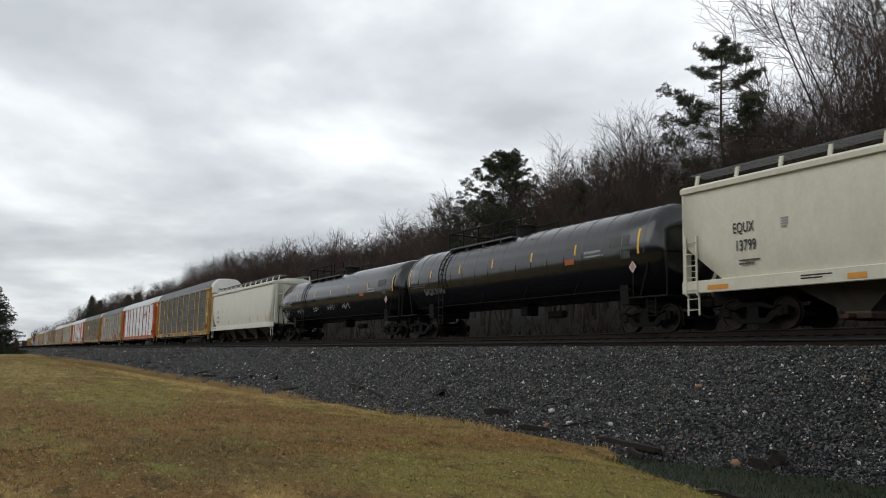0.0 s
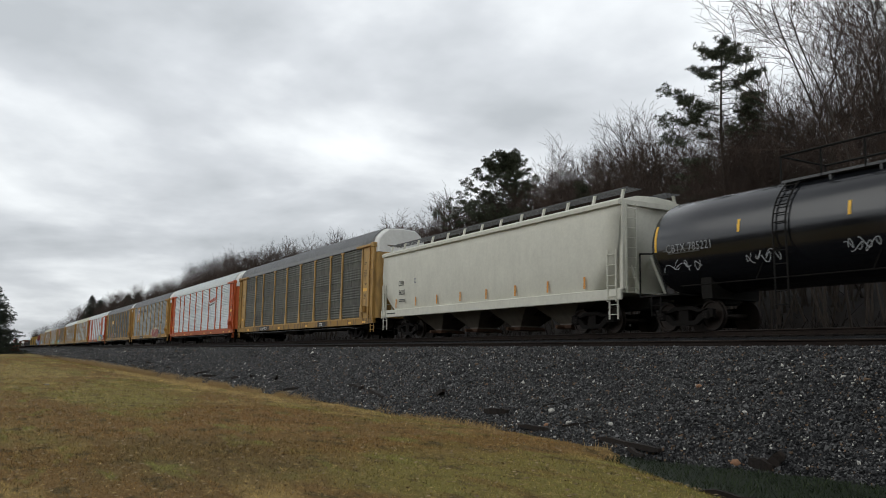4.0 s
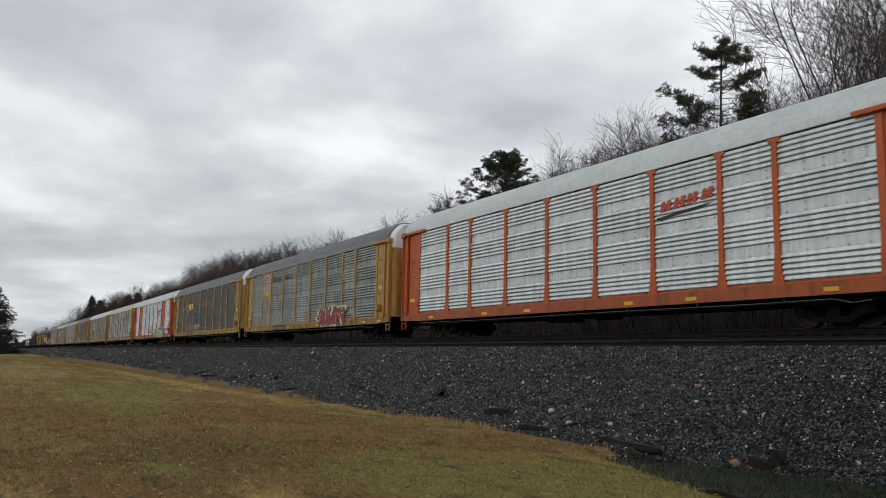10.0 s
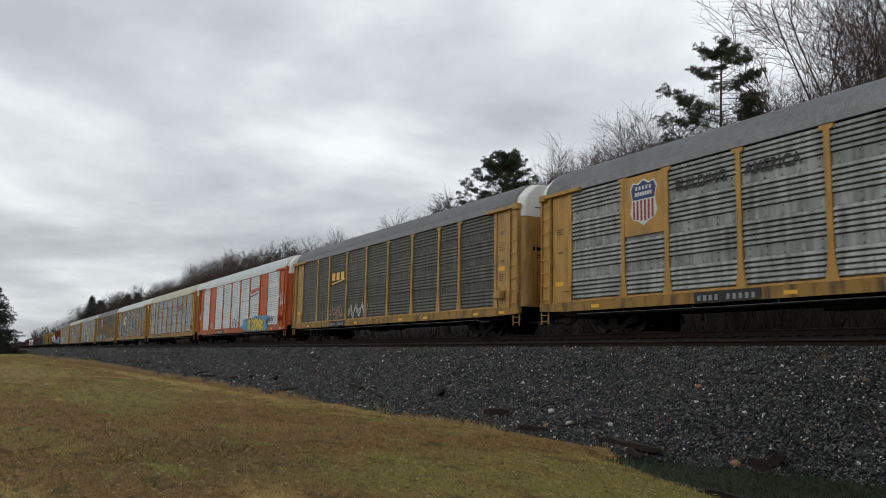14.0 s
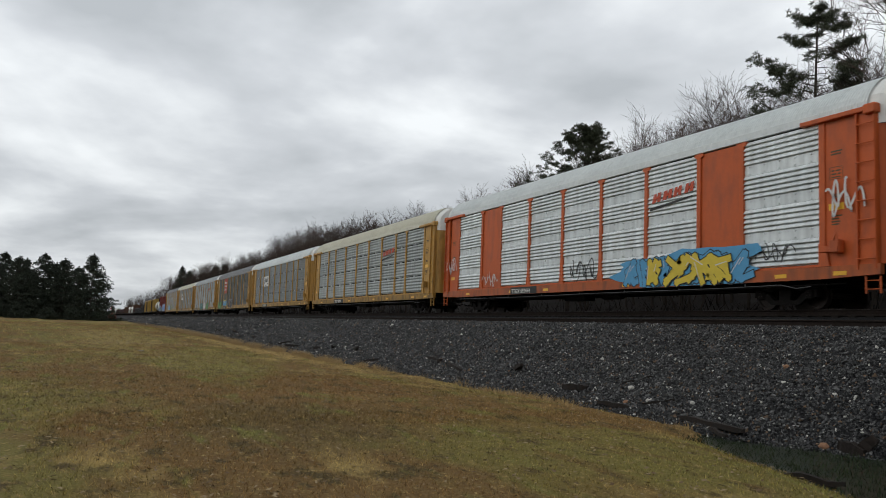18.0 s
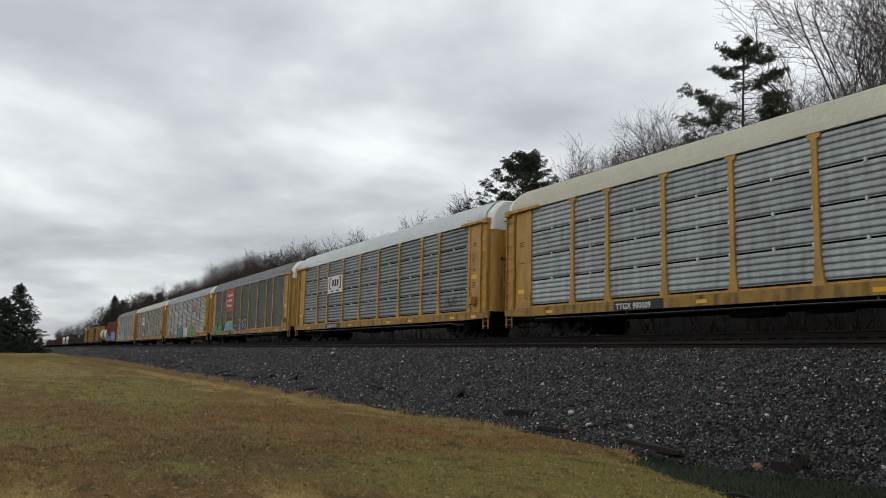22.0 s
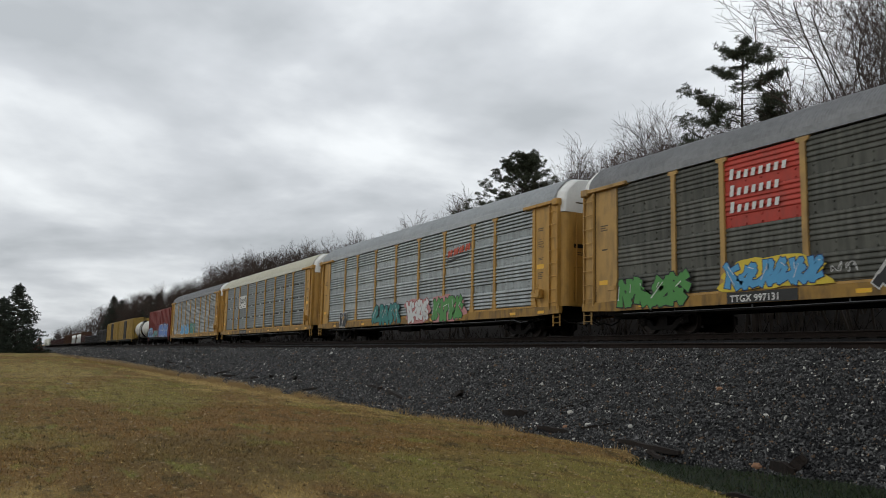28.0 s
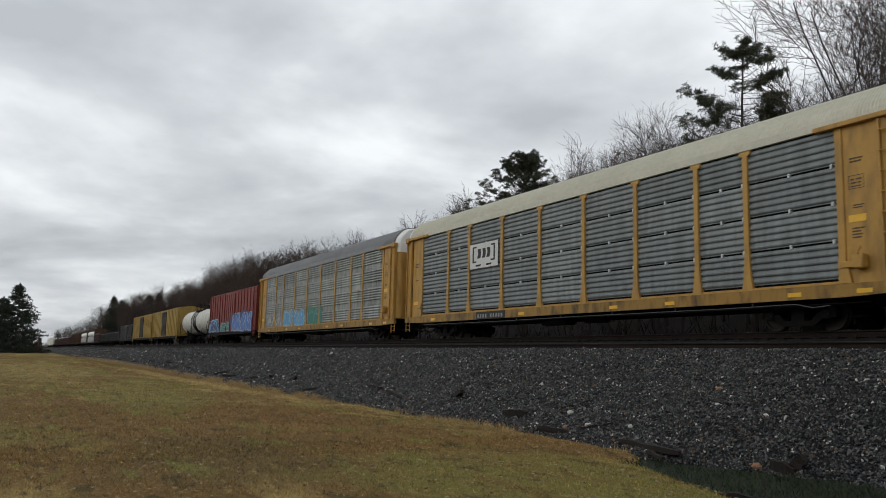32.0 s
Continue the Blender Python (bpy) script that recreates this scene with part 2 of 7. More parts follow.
FALLEN = material("pale_dead_leaves", (0.10, 0.055, 0.025), (0.42, 0.32, 0.18), 0.9, 0, 9, 0.6, 0, island=True)
DRYGRASS = material("dry_tall_grass", (0.20, 0.11, 0.035), (0.52, 0.38, 0.17), 0.9, 0, 9, 0.6, 0, island=True)


def lawn_material(name, blade):
    """Winter lawn: straw, brown and green drift over metres, with fine grain."""
    m = bpy.data.materials.new(name)
    m.use_nodes = True
    nt = m.node_tree
    N, L = nt.nodes.new, nt.links.new
    bsdf = nt.nodes["Principled BSDF"]
    tc = N("ShaderNodeTexCoord")

    def noise_at(scale, sx=1.0, sy=1.0, detail=5.0):
        mp, n = N("ShaderNodeMapping"), N("ShaderNodeTexNoise")
        mp.inputs["Scale"].default_value = (sx, sy, 1)
        L(tc.outputs["Object"], mp.inputs[0])
        L(mp.outputs[0], n.inputs["Vector"])
        n.inputs["Scale"].default_value, n.inputs["Detail"].default_value, n.inputs["Roughness"].default_value = scale, detail, 0.62
        return n

    def blend(fac, a, b):
        mx = N("ShaderNodeMix")
        mx.data_type = "RGBA"
        L(fac, mx.inputs[0])
        for s, v in ((6, a), (7, b)):
            if isinstance(v, tuple):
                mx.inputs[s].default_value = (*v, 1)
            else:
                L(v, mx.inputs[s])
        return mx.outputs[2]

    def ramped(n, lo, hi):
        r = N("ShaderNodeValToRGB")
        r.color_ramp.elements[0].position, r.color_ramp.elements[1].position = lo, hi
        L(n.outputs["Fac"], r.inputs[0])
        return r.outputs[0]

    k = 1.84 if blade else 1.3
    tint = lambda r, g, b: (r * k, g * k, b * k)
    drift, patches, mottle, grainy = noise_at(0.16, 0.6, 1.6), noise_at(0.42, 0.6, 1.5), noise_at(1.5, 0.7, 1.3, 8.0), noise_at(20.0, detail=8.0)
    tufty = noise_at(5.5, 0.8, 1.2, 6.0)
    base = blend(ramped(drift, 0.45, 0.53), tint(0.150, 0.130, 0.036), tint(0.145, 0.080, 0.029))
    base = blend(ramped(patches, 0.55, 0.66), base, tint(0.33, 0.235, 0.085))
    def zone(cx, cy, rx, ry, strength, ragged):
        """A patch of lawn with a ragged rim: strong in the middle, gone outside."""
        mp, ln, ad, mr = N("ShaderNodeMapping"), N("ShaderNodeVectorMath"), N("ShaderNodeMath"), N("ShaderNodeMapRange")
        mp.inputs["Location"].default_value = (-cx / rx, -cy / ry, 0)
        mp.inputs["Scale"].default_value = (1 / rx, 1 / ry, 0)
        L(tc.outputs["Object"], mp.inputs[0])
        ln.operation = "LENGTH"
        L(mp.outputs[0], ln.inputs[0])
        ad.operation, ad.inputs[1].default_value = "MULTIPLY_ADD", 1.0
        L(ragged.outputs["Fac"], ad.inputs[0])
        L(ln.outputs["Value"], ad.inputs[2])
        ad.inputs[1].default_value = 2.6
        mr.inputs["From Min"].default_value, mr.inputs["From Max"].default_value = 1.75, 2.35
        mr.inputs["To Min"].default_value, mr.inputs["To Max"].default_value = strength, 0.0
        L(ad.outputs[0], mr.inputs[0])
        return mr.outputs[0]

    ragged = noise_at(0.75, 0.7, 1.3, 9.0)
    for cx, cy, rx, ry, strength, tone in ((-16.0, 5.5, 9.5, 4.2, 0.85, (0.145, 0.072, 0.027)), (-12.5, 3.0, 4.0, 2.2, 0.75, (0.085, 0.058, 0.024)), (-22.0, 1.0, 7.0, 2.5, 0.6, (0.13, 0.070, 0.027)),
                                           (-9.0, 6.2, 3.2, 3.0, 0.8, (0.150, 0.138, 0.034)), (-33.0, 4.5, 10.0, 2.6, 0.8, (0.185, 0.165, 0.048)), (-23.5, 8.2, 3.0, 0.8, 0.8, (0.16, 0.165, 0.035)),
                                           (-48.0, 8.9, 30.0, 1.5, 0.95, (0.36, 0.25, 0.10)), (-60.0, 2.0, 26.0, 3.0, 0.7, (0.27, 0.21, 0.075))):
        base = blend(zone(cx, cy, rx, ry, strength, ragged), base, tint(*tone))
    base = blend(ramped(mottle, 0.53, 0.63), base, tint(0.060, 0.042, 0.018))
    # faint tracks of the mower, long and curved
    base = blend(ramped(noise_at(0.8, 0.22, 1.9, 4.0), 0.57, 0.72), base, tint(0.13, 0.066, 0.024))
    base = blend(ramped(noise_at(1.1, 0.35, 1.4, 6.0), 0.56, 0.66), base, tint(0.140, 0.142, 0.034))
    base = blend(ramped(tufty, 0.57, 0.70), base, tint(0.30, 0.21, 0.08))
    # pale dead stems lying through the turf
    base = blend(ramped(noise_at(9.0, 0.7, 1.4, 9.0), 0.60, 0.68), base, tint(0.36, 0.26, 0.11))
    base = blend(ramped(noise_at(3.2, 0.6, 1.6, 8.0), 0.58, 0.66), base, tint(0.062, 0.042, 0.018))
    fine = blend(ramped(grainy, 0.38, 0.66), tint(0.045, 0.034, 0.013), tint(0.34, 0.26, 0.10))
    mx = N("ShaderNodeMix")
    mx.data_type, mx.inputs[0].default_value = "RGBA", 0.24
    L(base, mx.inputs[6])
    L(fine, mx.inputs[7])
    colour = mx.outputs[2]
    if blade:
        geo, span, sc = N("ShaderNodeNewGeometry"), N("ShaderNodeMapRange"), N("ShaderNodeVectorMath")
        span.inputs["To Min"].default_value, span.inputs["To Max"].default_value = 0.35, 1.75
        L(geo.outputs["Random Per Island"], span.inputs[0])
        sc.operation = "SCALE"
        L(colour, sc.inputs[0])
        L(span.outputs[0], sc.inputs["Scale"])
        colour = sc.outputs[0]
    L(colour, bsdf.inputs["Base Color"])
    bsdf.inputs["Roughness"].default_value, bsdf.inputs["Specular IOR Level"].default_value = 0.95, 0.15
    if not blade:
        bp = N("ShaderNodeBump")
        bp.inputs["Strength"].default_value, bp.inputs["Distance"].default_value = 0.9, 0.05
        L(grainy.outputs["Fac"], bp.inputs["Height"])
        L(bp.outputs[0], bsdf.inputs["Normal"])
    return m


LAWN, BLADE = lawn_material("winter_lawn", False), lawn_material("winter_grass_blades", True)
WATER = bpy.data.materials.new("green_ditch_water")
WATER.use_nodes = True
WATER.node_tree.nodes["Principled BSDF"].inputs["Base Color"].default_value = (0.008, 0.015, 0.005, 1)
WATER.node_tree.nodes["Principled BSDF"].inputs["Specular IOR Level"].default_value = 0.2
WATER.node_tree.nodes["Principled BSDF"].inputs["Roughness"].default_value = 0.4


# ---- mesh helpers ----
def box(bm, x0, x1, y0, y1, z0, z1, bevel=0.0):
    vs = [bm.verts.new(v) for v in ((x0, y0, z0), (x1, y0, z0), (x1, y1, z0), (x0, y1, z0), (x0, y0, z1), (x1, y0, z1), (x1, y1, z1), (x0, y1, z1))]
    fs = [bm.faces.new([vs[i] for i in f]) for f in ((3, 2, 1, 0), (4, 5, 6, 7), (0, 1, 5, 4), (1, 2, 6, 5), (2, 3, 7, 6), (3, 0, 4, 7))]
    if bevel:
        bmesh.ops.bevel(bm, geom=list({e for f in fs for e in f.edges}), offset=bevel, segments=1, affect="EDGES")
    return bm


def rod(bm, a, b, r, n=6, r2=None, caps=True):
    a, b = Vector(a), Vector(b)
    r2 = r if r2 is None else r2
    d = (b - a).normalized()
    u = d.orthogonal().normalized()
    w = d.cross(u)
    ra, rb = [], []
    for i in range(n):
        o = u * math.cos(2 * math.pi * i / n) + w * math.sin(2 * math.pi * i / n)
        ra.append(bm.verts.new(a + o * r))
        rb.append(bm.verts.new(b + o * r2))
    for i in range(n):
        j = (i + 1) % n
        bm.faces.new((ra[i], ra[j], rb[j], rb[i]))
    if caps:
        bm.faces.new(ra[::-1])
        bm.faces.new(rb)
    return bm


def pipe(bm, pts, r, n=6):
    for a, b in zip(pts, pts[1:]):
        rod(bm, a, b, r, n)
    return bm


def prism(bm, outline, axis, c0, c1):
    """An outline of 2D points extruded along an axis ('x': points are (y, z), 'y': (x, z), 'z': (x, y))."""
    put = {"x": lambda p, c: (c, p[0], p[1]), "y": lambda p, c: (p[0], c, p[1]), "z": lambda p, c: (p[0], p[1], c)}[axis]
    a, b = [bm.verts.new(put(p, c0)) for p in outline], [bm.verts.new(put(p, c1)) for p in outline]
    n = len(outline)
    for i in range(n):
        bm.faces.new((a[i], a[(i + 1) % n], b[(i + 1) % n], b[i]))
    bm.faces.new(a[::-1])
    bm.faces.new(b)
    bmesh.ops.recalc_face_normals(bm, faces=bm.faces[:])
    return bm


def lathe(bm, profile, axis="x", n=24, close=False):
    """Profile of (along, radius) turned round an axis through the origin."""
    rings = []
    for c, r in profile:
        ring = []
        for i in range(n):
            a = 2 * math.pi * i / n
            p, q = r * math.cos(a), r * math.sin(a)
            ring.append(bm.verts.new((c, p, q) if axis == "x" else (p, c, q) if axis == "y" else (p, q, c)))
        rings.append(ring)
    for ra, rb in zip(rings, rings[1:]):
        for i in range(n):
            bm.faces.new((ra[i], ra[(i + 1) % n], rb[(i + 1) % n], rb[i]))
    bm.faces.new(rings[0])
    bm.faces.new(rings[-1])
    bmesh.ops.recalc_face_normals(bm, faces=bm.faces[:])
    return bm


MESHES = {}


def shared(key, build, smooth=False):
    """A mesh built once and used by all alike parts."""
    if key not in MESHES:
        bm = bmesh.new()
        build(bm)
        me = bpy.data.meshes.new(key)
        bm.to_mesh(me)
        bm.free()
        if smooth:
            me.polygons.foreach_set("use_smooth", [True] * len(me.polygons))
        me.materials.append(None)
        MESHES[key] = me
    return MESHES[key]


def piece(name, mesh, mat, parent, at=None, label=""):
    """One object on a shared mesh under a thing or a part; at: its place, or its pose."""
    ob = new(name, mesh)
    if len(ob.material_slots) == 0:
        mesh.materials.append(None)
    ob.material_slots[0].link = "OBJECT"
    ob.material_slots[0].material = mat
    ob.parent = parent
    if at is not None:
        if isinstance(at, Matrix):
            ob.matrix_basis = at
        else:
            ob.location = at
    return tagged(ob, label)


def part(name, bm, mat, parent, label="", smooth=False):
    """Links a bmesh as one mesh object under a thing or under a part."""
    me = bpy.data.meshes.new(name)
    bm.to_mesh(me)
    bm.free()
    if smooth:
        me.polygons.foreach_set("use_smooth", [True] * len(me.polygons))
    me.materials.append(mat)
    ob = new(name, me)
    ob.parent = parent
    return tagged(ob, label)


def arrays(name, verts, faces, mat, parent=None, smooth=False):
    me = bpy.data.meshes.new(name)
    me.from_pydata(verts, [], faces)
    me.materials.append(mat)
    if smooth:
        me.polygons.foreach_set("use_smooth", [True] * len(me.polygons))
    ob = new(name, me)
    ob.parent = parent
    return ob


def lettering(name, text, size, mat, parent, x, y, z, label="", squash=1.0, turn=None, bold=0.006):
    """Text standing on the near side of a car, read from the lawn."""
    cu = bpy.data.curves.new(name, "FONT")
    cu.body, cu.size, cu.align_x = text, size, "LEFT"
    cu.space_character, cu.offset = 1.08, bold
    tmp = bpy.data.objects.new(name, cu)
    me = bpy.data.meshes.new_from_object(tmp)
    bpy.data.objects.remove(tmp)
    me.materials.clear()
    me.materials.append(mat)
    ob = new(name, me)
    ob.parent = parent
    ob.matrix_basis = (turn or pose(x, y, z, 90)) @ Matrix.Diagonal((squash, 1, 1, 1))
    return tagged(ob, label)


def thing(name, label, category, group=""):
    return tagged(new(name), label, category, group)


# ---- ground, track bed and tracks ----
def lerp_table(v, table):
    return float(np.interp(v, [a for a, _ in table], [b for _, b in table]))


ACROSS = [(-900, 6), (-120, 1.2), (-30, 0.1), (-8, 0.0), (7.5, 0.0), (10, -0.06), (12, -0.1), (22, 1.2), (23.4, 1.5), (26, 2.55), (30, 3.8), (40, 6.0), (70, 10.5), (150, 17), (900, 24)]


def ground_z(x, y):
    z = lerp_table(y, ACROSS)
    far = min(1.0, max(0.0, (-x - 45) / 100.0))
    if y < 10:
        z += 0.9 * far * min(1.0, (10 - y) / 4.0)
        z += 0.045 * noise.noise((x * 0.22, y * 0.3, 0)) + 0.02 * noise.noise((x * 0.9, y * 0.9, 3))
    if y < 12:
        # shallow swale between the lawn and the toe of the ballast, which draws back there
        near, wide = 9.45 - 0.22 * max(0.0, min(4.0, x + 10.0)), 0.5 + 0.16 * max(0.0, min(4.0, x + 10.0))
        d = min(0.0, y - near) / wide if y < near else max(0.0, y - 11.1) / 0.4
        z -= 0.36 * math.exp(-d * d) * min(1.0, max(0.0, (x + 11.4) / 1.6))
    if y > 24:
        z += 0.5 * noise.noise((x * 0.08, y * 0.08, 5)) * min(1.0, (y - 24) / 8)
    return z


def steps(*spans):
    out = []
    for a, b, d in spans:
        n = max(1, round((b - a) / d))
        out += [a + (b - a) * i / n for i in range(n)]
    return out + [spans[-1][1]]


def sheet(name, xs, ys, height, mat):
    vs = [(x, y, height(x, y)) for x in xs for y in ys]
    m = len(ys)
    fs = [(i * m + j, (i + 1) * m + j, (i + 1) * m + j + 1, i * m + j + 1) for i in range(len(xs) - 1) for j in range(m - 1)]
    return arrays(name, vs, fs, mat, smooth=True)


ground = sheet("ground", steps((-3500, -600, 200), (-600, -120, 12), (-120, -40, 2), (-40, 6, 0.4), (6, 60, 6), (60, 1500, 120)),
               steps((-2500, -200, 150), (-200, -30, 10), (-30, -6, 1.0), (-6, 11, 0.3), (11, 24, 2), (24, 60, 1), (60, 200, 14), (200, 2500, 180)), ground_z, LAWN)
tagged(ground, "patchy brown and green winter lawn sloping to a wooded bank", "ground", kind="structure")
# the bank behind the track carries leaf litter, its colour darkened to stand for shade
bank = sheet("bank", steps((-1000, -120, 12), (-120, 10, 1.5), (10, 80, 8)), steps((22.6, 60, 1.2), (60, 110, 6)), lambda x, y: ground_z(x, y) + 0.16 + 0.12 * noise.noise((x, y, 1)), SHADED_LITTER)
tagged(bank, "wooded bank covered with brown dead leaves", "ground", kind="structure")

# unseen dark strip added behind the viewer; it dims the cars' sides and what they mirror
UNSEEN_WOODS = material("unseen_dark_woods", (0.016, 0.014, 0.011), (0.05, 0.042, 0.032), 0.95, 0, 1.4, 0.2, 0)
wv, wf = [], []
for i in range(121):
    wx = -70 + 1.5 * i
    wy = -34 + 2.5 * noise.noise((wx * 0.06, 0, 3))
    top = 12.5 + 2.2 * noise.noise((wx * 0.11, 0, 8)) + 1.6 * noise.noise((wx * 0.5, 0, 5))
    for dy, dz in ((0.6, -0.5), (0.0, 0.45 * top), (-1.2, 0.8 * top), (-3.2, top), (-7.0, -0.5)):
        wv.append((wx, wy + dy, ground_z(wx, wy) + dz))
    if i:
        wf += [(5 * i - 5 + k, 5 * i + k, 5 * i + k + 1, 5 * i - 4 + k) for k in range(4)]
backdrop = arrays("backdrop", wv, wf, UNSEEN_WOODS)
tagged(backdrop, "dark unseen screen of woods added behind the viewer", "woods", kind="structure")

BED = [(9.2, -0.45), (9.8, -0.12), (10.1, 0.02), (13.65, 1.66), (13.95, 1.82), (14.4, 1.815), (16.9, 1.80), (17.5, 1.93), (18.2, 2.215), (21.1, 2.22), (21.9, 2.0), (23.4, 1.45)]


def bed_z(x, y):
    wob = 0.22 * noise.noise((x * 0.35, 2.0, 0)) + 0.12 * noise.noise((x * 1.3, 5.0, 0))
    back = 1.1 * max(0.0, min(1.0, (x + 11.0) / 3.2)) * max(0.0, min(1.0, (13.2 - y) / 2.4))
    yy = y - back + wob * max(0.0, min(1.0, (13.5 - y) / 3.0))
    far = min(1.0, max(0.0, (-x - 45) / 100.0))
    z = lerp_table(yy, BED)
    if y < 13.6:
        z += 0.05 * noise.noise((x * 1.7, y * 1.7, 0)) + 0.03 * noise.noise((x * 6, y * 6, 0))
    return z + 0.9 * far * max(0.0, min(1.0, (12.5 - y) / 4.0))


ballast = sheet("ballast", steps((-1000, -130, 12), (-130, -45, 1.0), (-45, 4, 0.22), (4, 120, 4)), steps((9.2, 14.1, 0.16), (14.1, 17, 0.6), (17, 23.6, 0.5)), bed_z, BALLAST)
tagged(ballast, "shoulder of dark grey crushed stone ballast under two tracks", "ballast", kind="structure")

RAIL_OUTLINE = [(-0.075, 0), (0.075, 0), (0.075, 0.012), (0.012, 0.032), (0.009, 0.125), (0.036, 0.14), (0.037, 0.165), (0.03, 0.172), (-0.03, 0.172), (-0.037, 0.165), (-0.036, 0.14), (-0.009, 0.125), (-0.012, 0.032), (-0.075, 0.012)]


def rail_mesh(bm):
    prism(bm, RAIL_OUTLINE, "x", -1000, 130)


def railhead_mesh(bm):
    box(bm, -1000, 130, -0.024, 0.024, 0, 0.004)


def tie_mesh(bm):
    box(bm, -0.115, 0.115, -1.3, 1.3, -0.17, 0, 0.012)


def plate_mesh(bm):
    box(bm, -0.1, 0.1, -0.19, 0.19, 0, 0.018, 0.004)
    for sx, sy in ((-0.06, -0.11), (0.06, 0.11), (0.06, -0.11), (-0.06, 0.11)):
        box(bm, sx - 0.012, sx + 0.012, sy - 0.012, sy + 0.012, 0.018, 0.045)


def track(name, y, top, label):
    base = thing(name, label, "railway track")
    tagged(base, kind="structure")
    base.location = (0, y, top - 0.19)
    for s in (-1, 1):
        rail = piece("rail", shared("rail", rail_mesh), RAILSTEEL, base, (0, s * 0.755, 0.018), "rusty brown steel rail")
        piece("rail_head", shared("rail_head", railhead_mesh), RAILHEAD, rail, (0, 0, 0.1715), "worn steel running surface")
    return base


near_track = track("track_1", YN, RAILN, "empty railway track with rusty rails on dark timber ties")
far_track = track("track_2", YC, RAIL, "railway track carrying the freight train on ballast")


def ties(base, x0, x1, as_parts):
    vs, fs = [], []
    k = int((x1 - x0) / 0.53)
    rnd = random.Random(4)
    for i in range(k):
        x = x0 + 0.53 * i + rnd.uniform(-0.03, 0.03)
        dy = rnd.uniform(-0.05, 0.05)
        if as_parts:
            tie = piece("tie", shared("tie", tie_mesh), TIMBER, base, pose(x, dy, rnd.uniform(-0.012, 0), 0, 0, rnd.uniform(-1, 1)))
            piece("tie_plate", shared("tie_plate", plate_mesh), RUST, tie, (0, -0.755 - dy, 0))
        else:
            n = len(vs)
            vs += [(x + a * 0.115, b * 1.3 + dy, c) for a in (-1, 1) for b in (-1, 1) for c in (-0.17, 0)]
            fs += [tuple(n + q for q in f) for f in ((0, 1, 3, 2), (4, 6, 7, 5), (0, 4, 5, 1), (2, 3, 7, 6), (1, 5, 7, 3), (0, 2, 6, 4))]
    if vs:
        tagged(arrays("ties", vs, fs, TIMBER, base), "far timber ties", kind="stuff")


# ditch water beside the toe of the ballast
wbm = bmesh.new()
prism(wbm, [(-11.4, 10.1), (-10.6, 9.3), (-9.0, 8.3), (-7.5, 7.3), (-5.5, 6.4), (3, 6.4), (3, 11.6), (-3, 11.6), (-6, 11.5), (-9, 11.0)], "z", -0.20, -0.15)
water = part("water", wbm, WATER, None)
tagged(water, "dark green standing water in a shallow ditch", "water", kind="structure")
pbm = bmesh.new()
prism(pbm, [(-39.6, 2.32), (-39.2, 2.25), (-38.9, 2.36), (-39.0, 2.5), (-39.4, 2.55)], "z", ground_z(-39.1, 2.45), ground_z(-39.1, 2.45) + 0.03)
PUDDLE = material("clear_puddle_water", (0.03, 0.028, 0.02), (0.05, 0.045, 0.035), 0.1, 0, 3, 1, 0, spec=0.6)
tagged(part("puddle", pbm, PUDDLE, None), "small bright puddle in the lawn", "water", kind="structure")


# ---- rolling stock: all parts in the car's own space, x along it, near side at -y, z up from the rail top ----
def sideframe_mesh(bm):
    outer = [(-1.15, 0.38), (-1.15, 0.62), (-0.98, 0.66), (-0.62, 0.62), (-0.36, 0.74), (0.36, 0.74), (0.62, 0.62), (0.98, 0.66), (1.15, 0.62), (1.15, 0.38), (0.8, 0.36), (0.5, 0.16), (-0.5, 0.16), (-0.8, 0.36)]
    prism(bm, outer[:3] + [(-0.8, 0.5), (-0.62, 0.5), (-0.42, 0.3), (-0.2, 0.3), (-0.2, 0.6), (0.2, 0.6), (0.2, 0.3), (0.42, 0.3), (0.62, 0.5), (0.8, 0.5)] + outer[7:], "y", -0.07, 0.07)
    prism(bm, [(-0.98, 0.66), (-0.62, 0.62), (-0.36, 0.74), (0.36, 0.74), (0.62, 0.62), (0.98, 0.66), (0.6, 0.54), (0.3, 0.62), (-0.3, 0.62), (-0.6, 0.54)], "y", -0.09, 0.09)
    for s in (-1, 1):
        box(bm, s * 0.89 - 0.13, s * 0.89 + 0.13, -0.12, 0.1, 0.32, 0.58, 0.03)


def springs_mesh(bm):
    for x in (-0.13, 0.0, 0.13):
        for k in range(5):
            rod(bm, (x, 0, 0.32 + 0.056 * k), (x, 0, 0.35 + 0.056 * k), 0.058, 8)


def bolster_mesh(bm):
    prism(bm, [(-1.05, 0.48), (-1.05, 0.66), (-0.4, 0.72), (0.4, 0.72), (1.05, 0.66), (1.05, 0.48), (0.4, 0.34), (-0.4, 0.34)], "x", -0.2, 0.2)


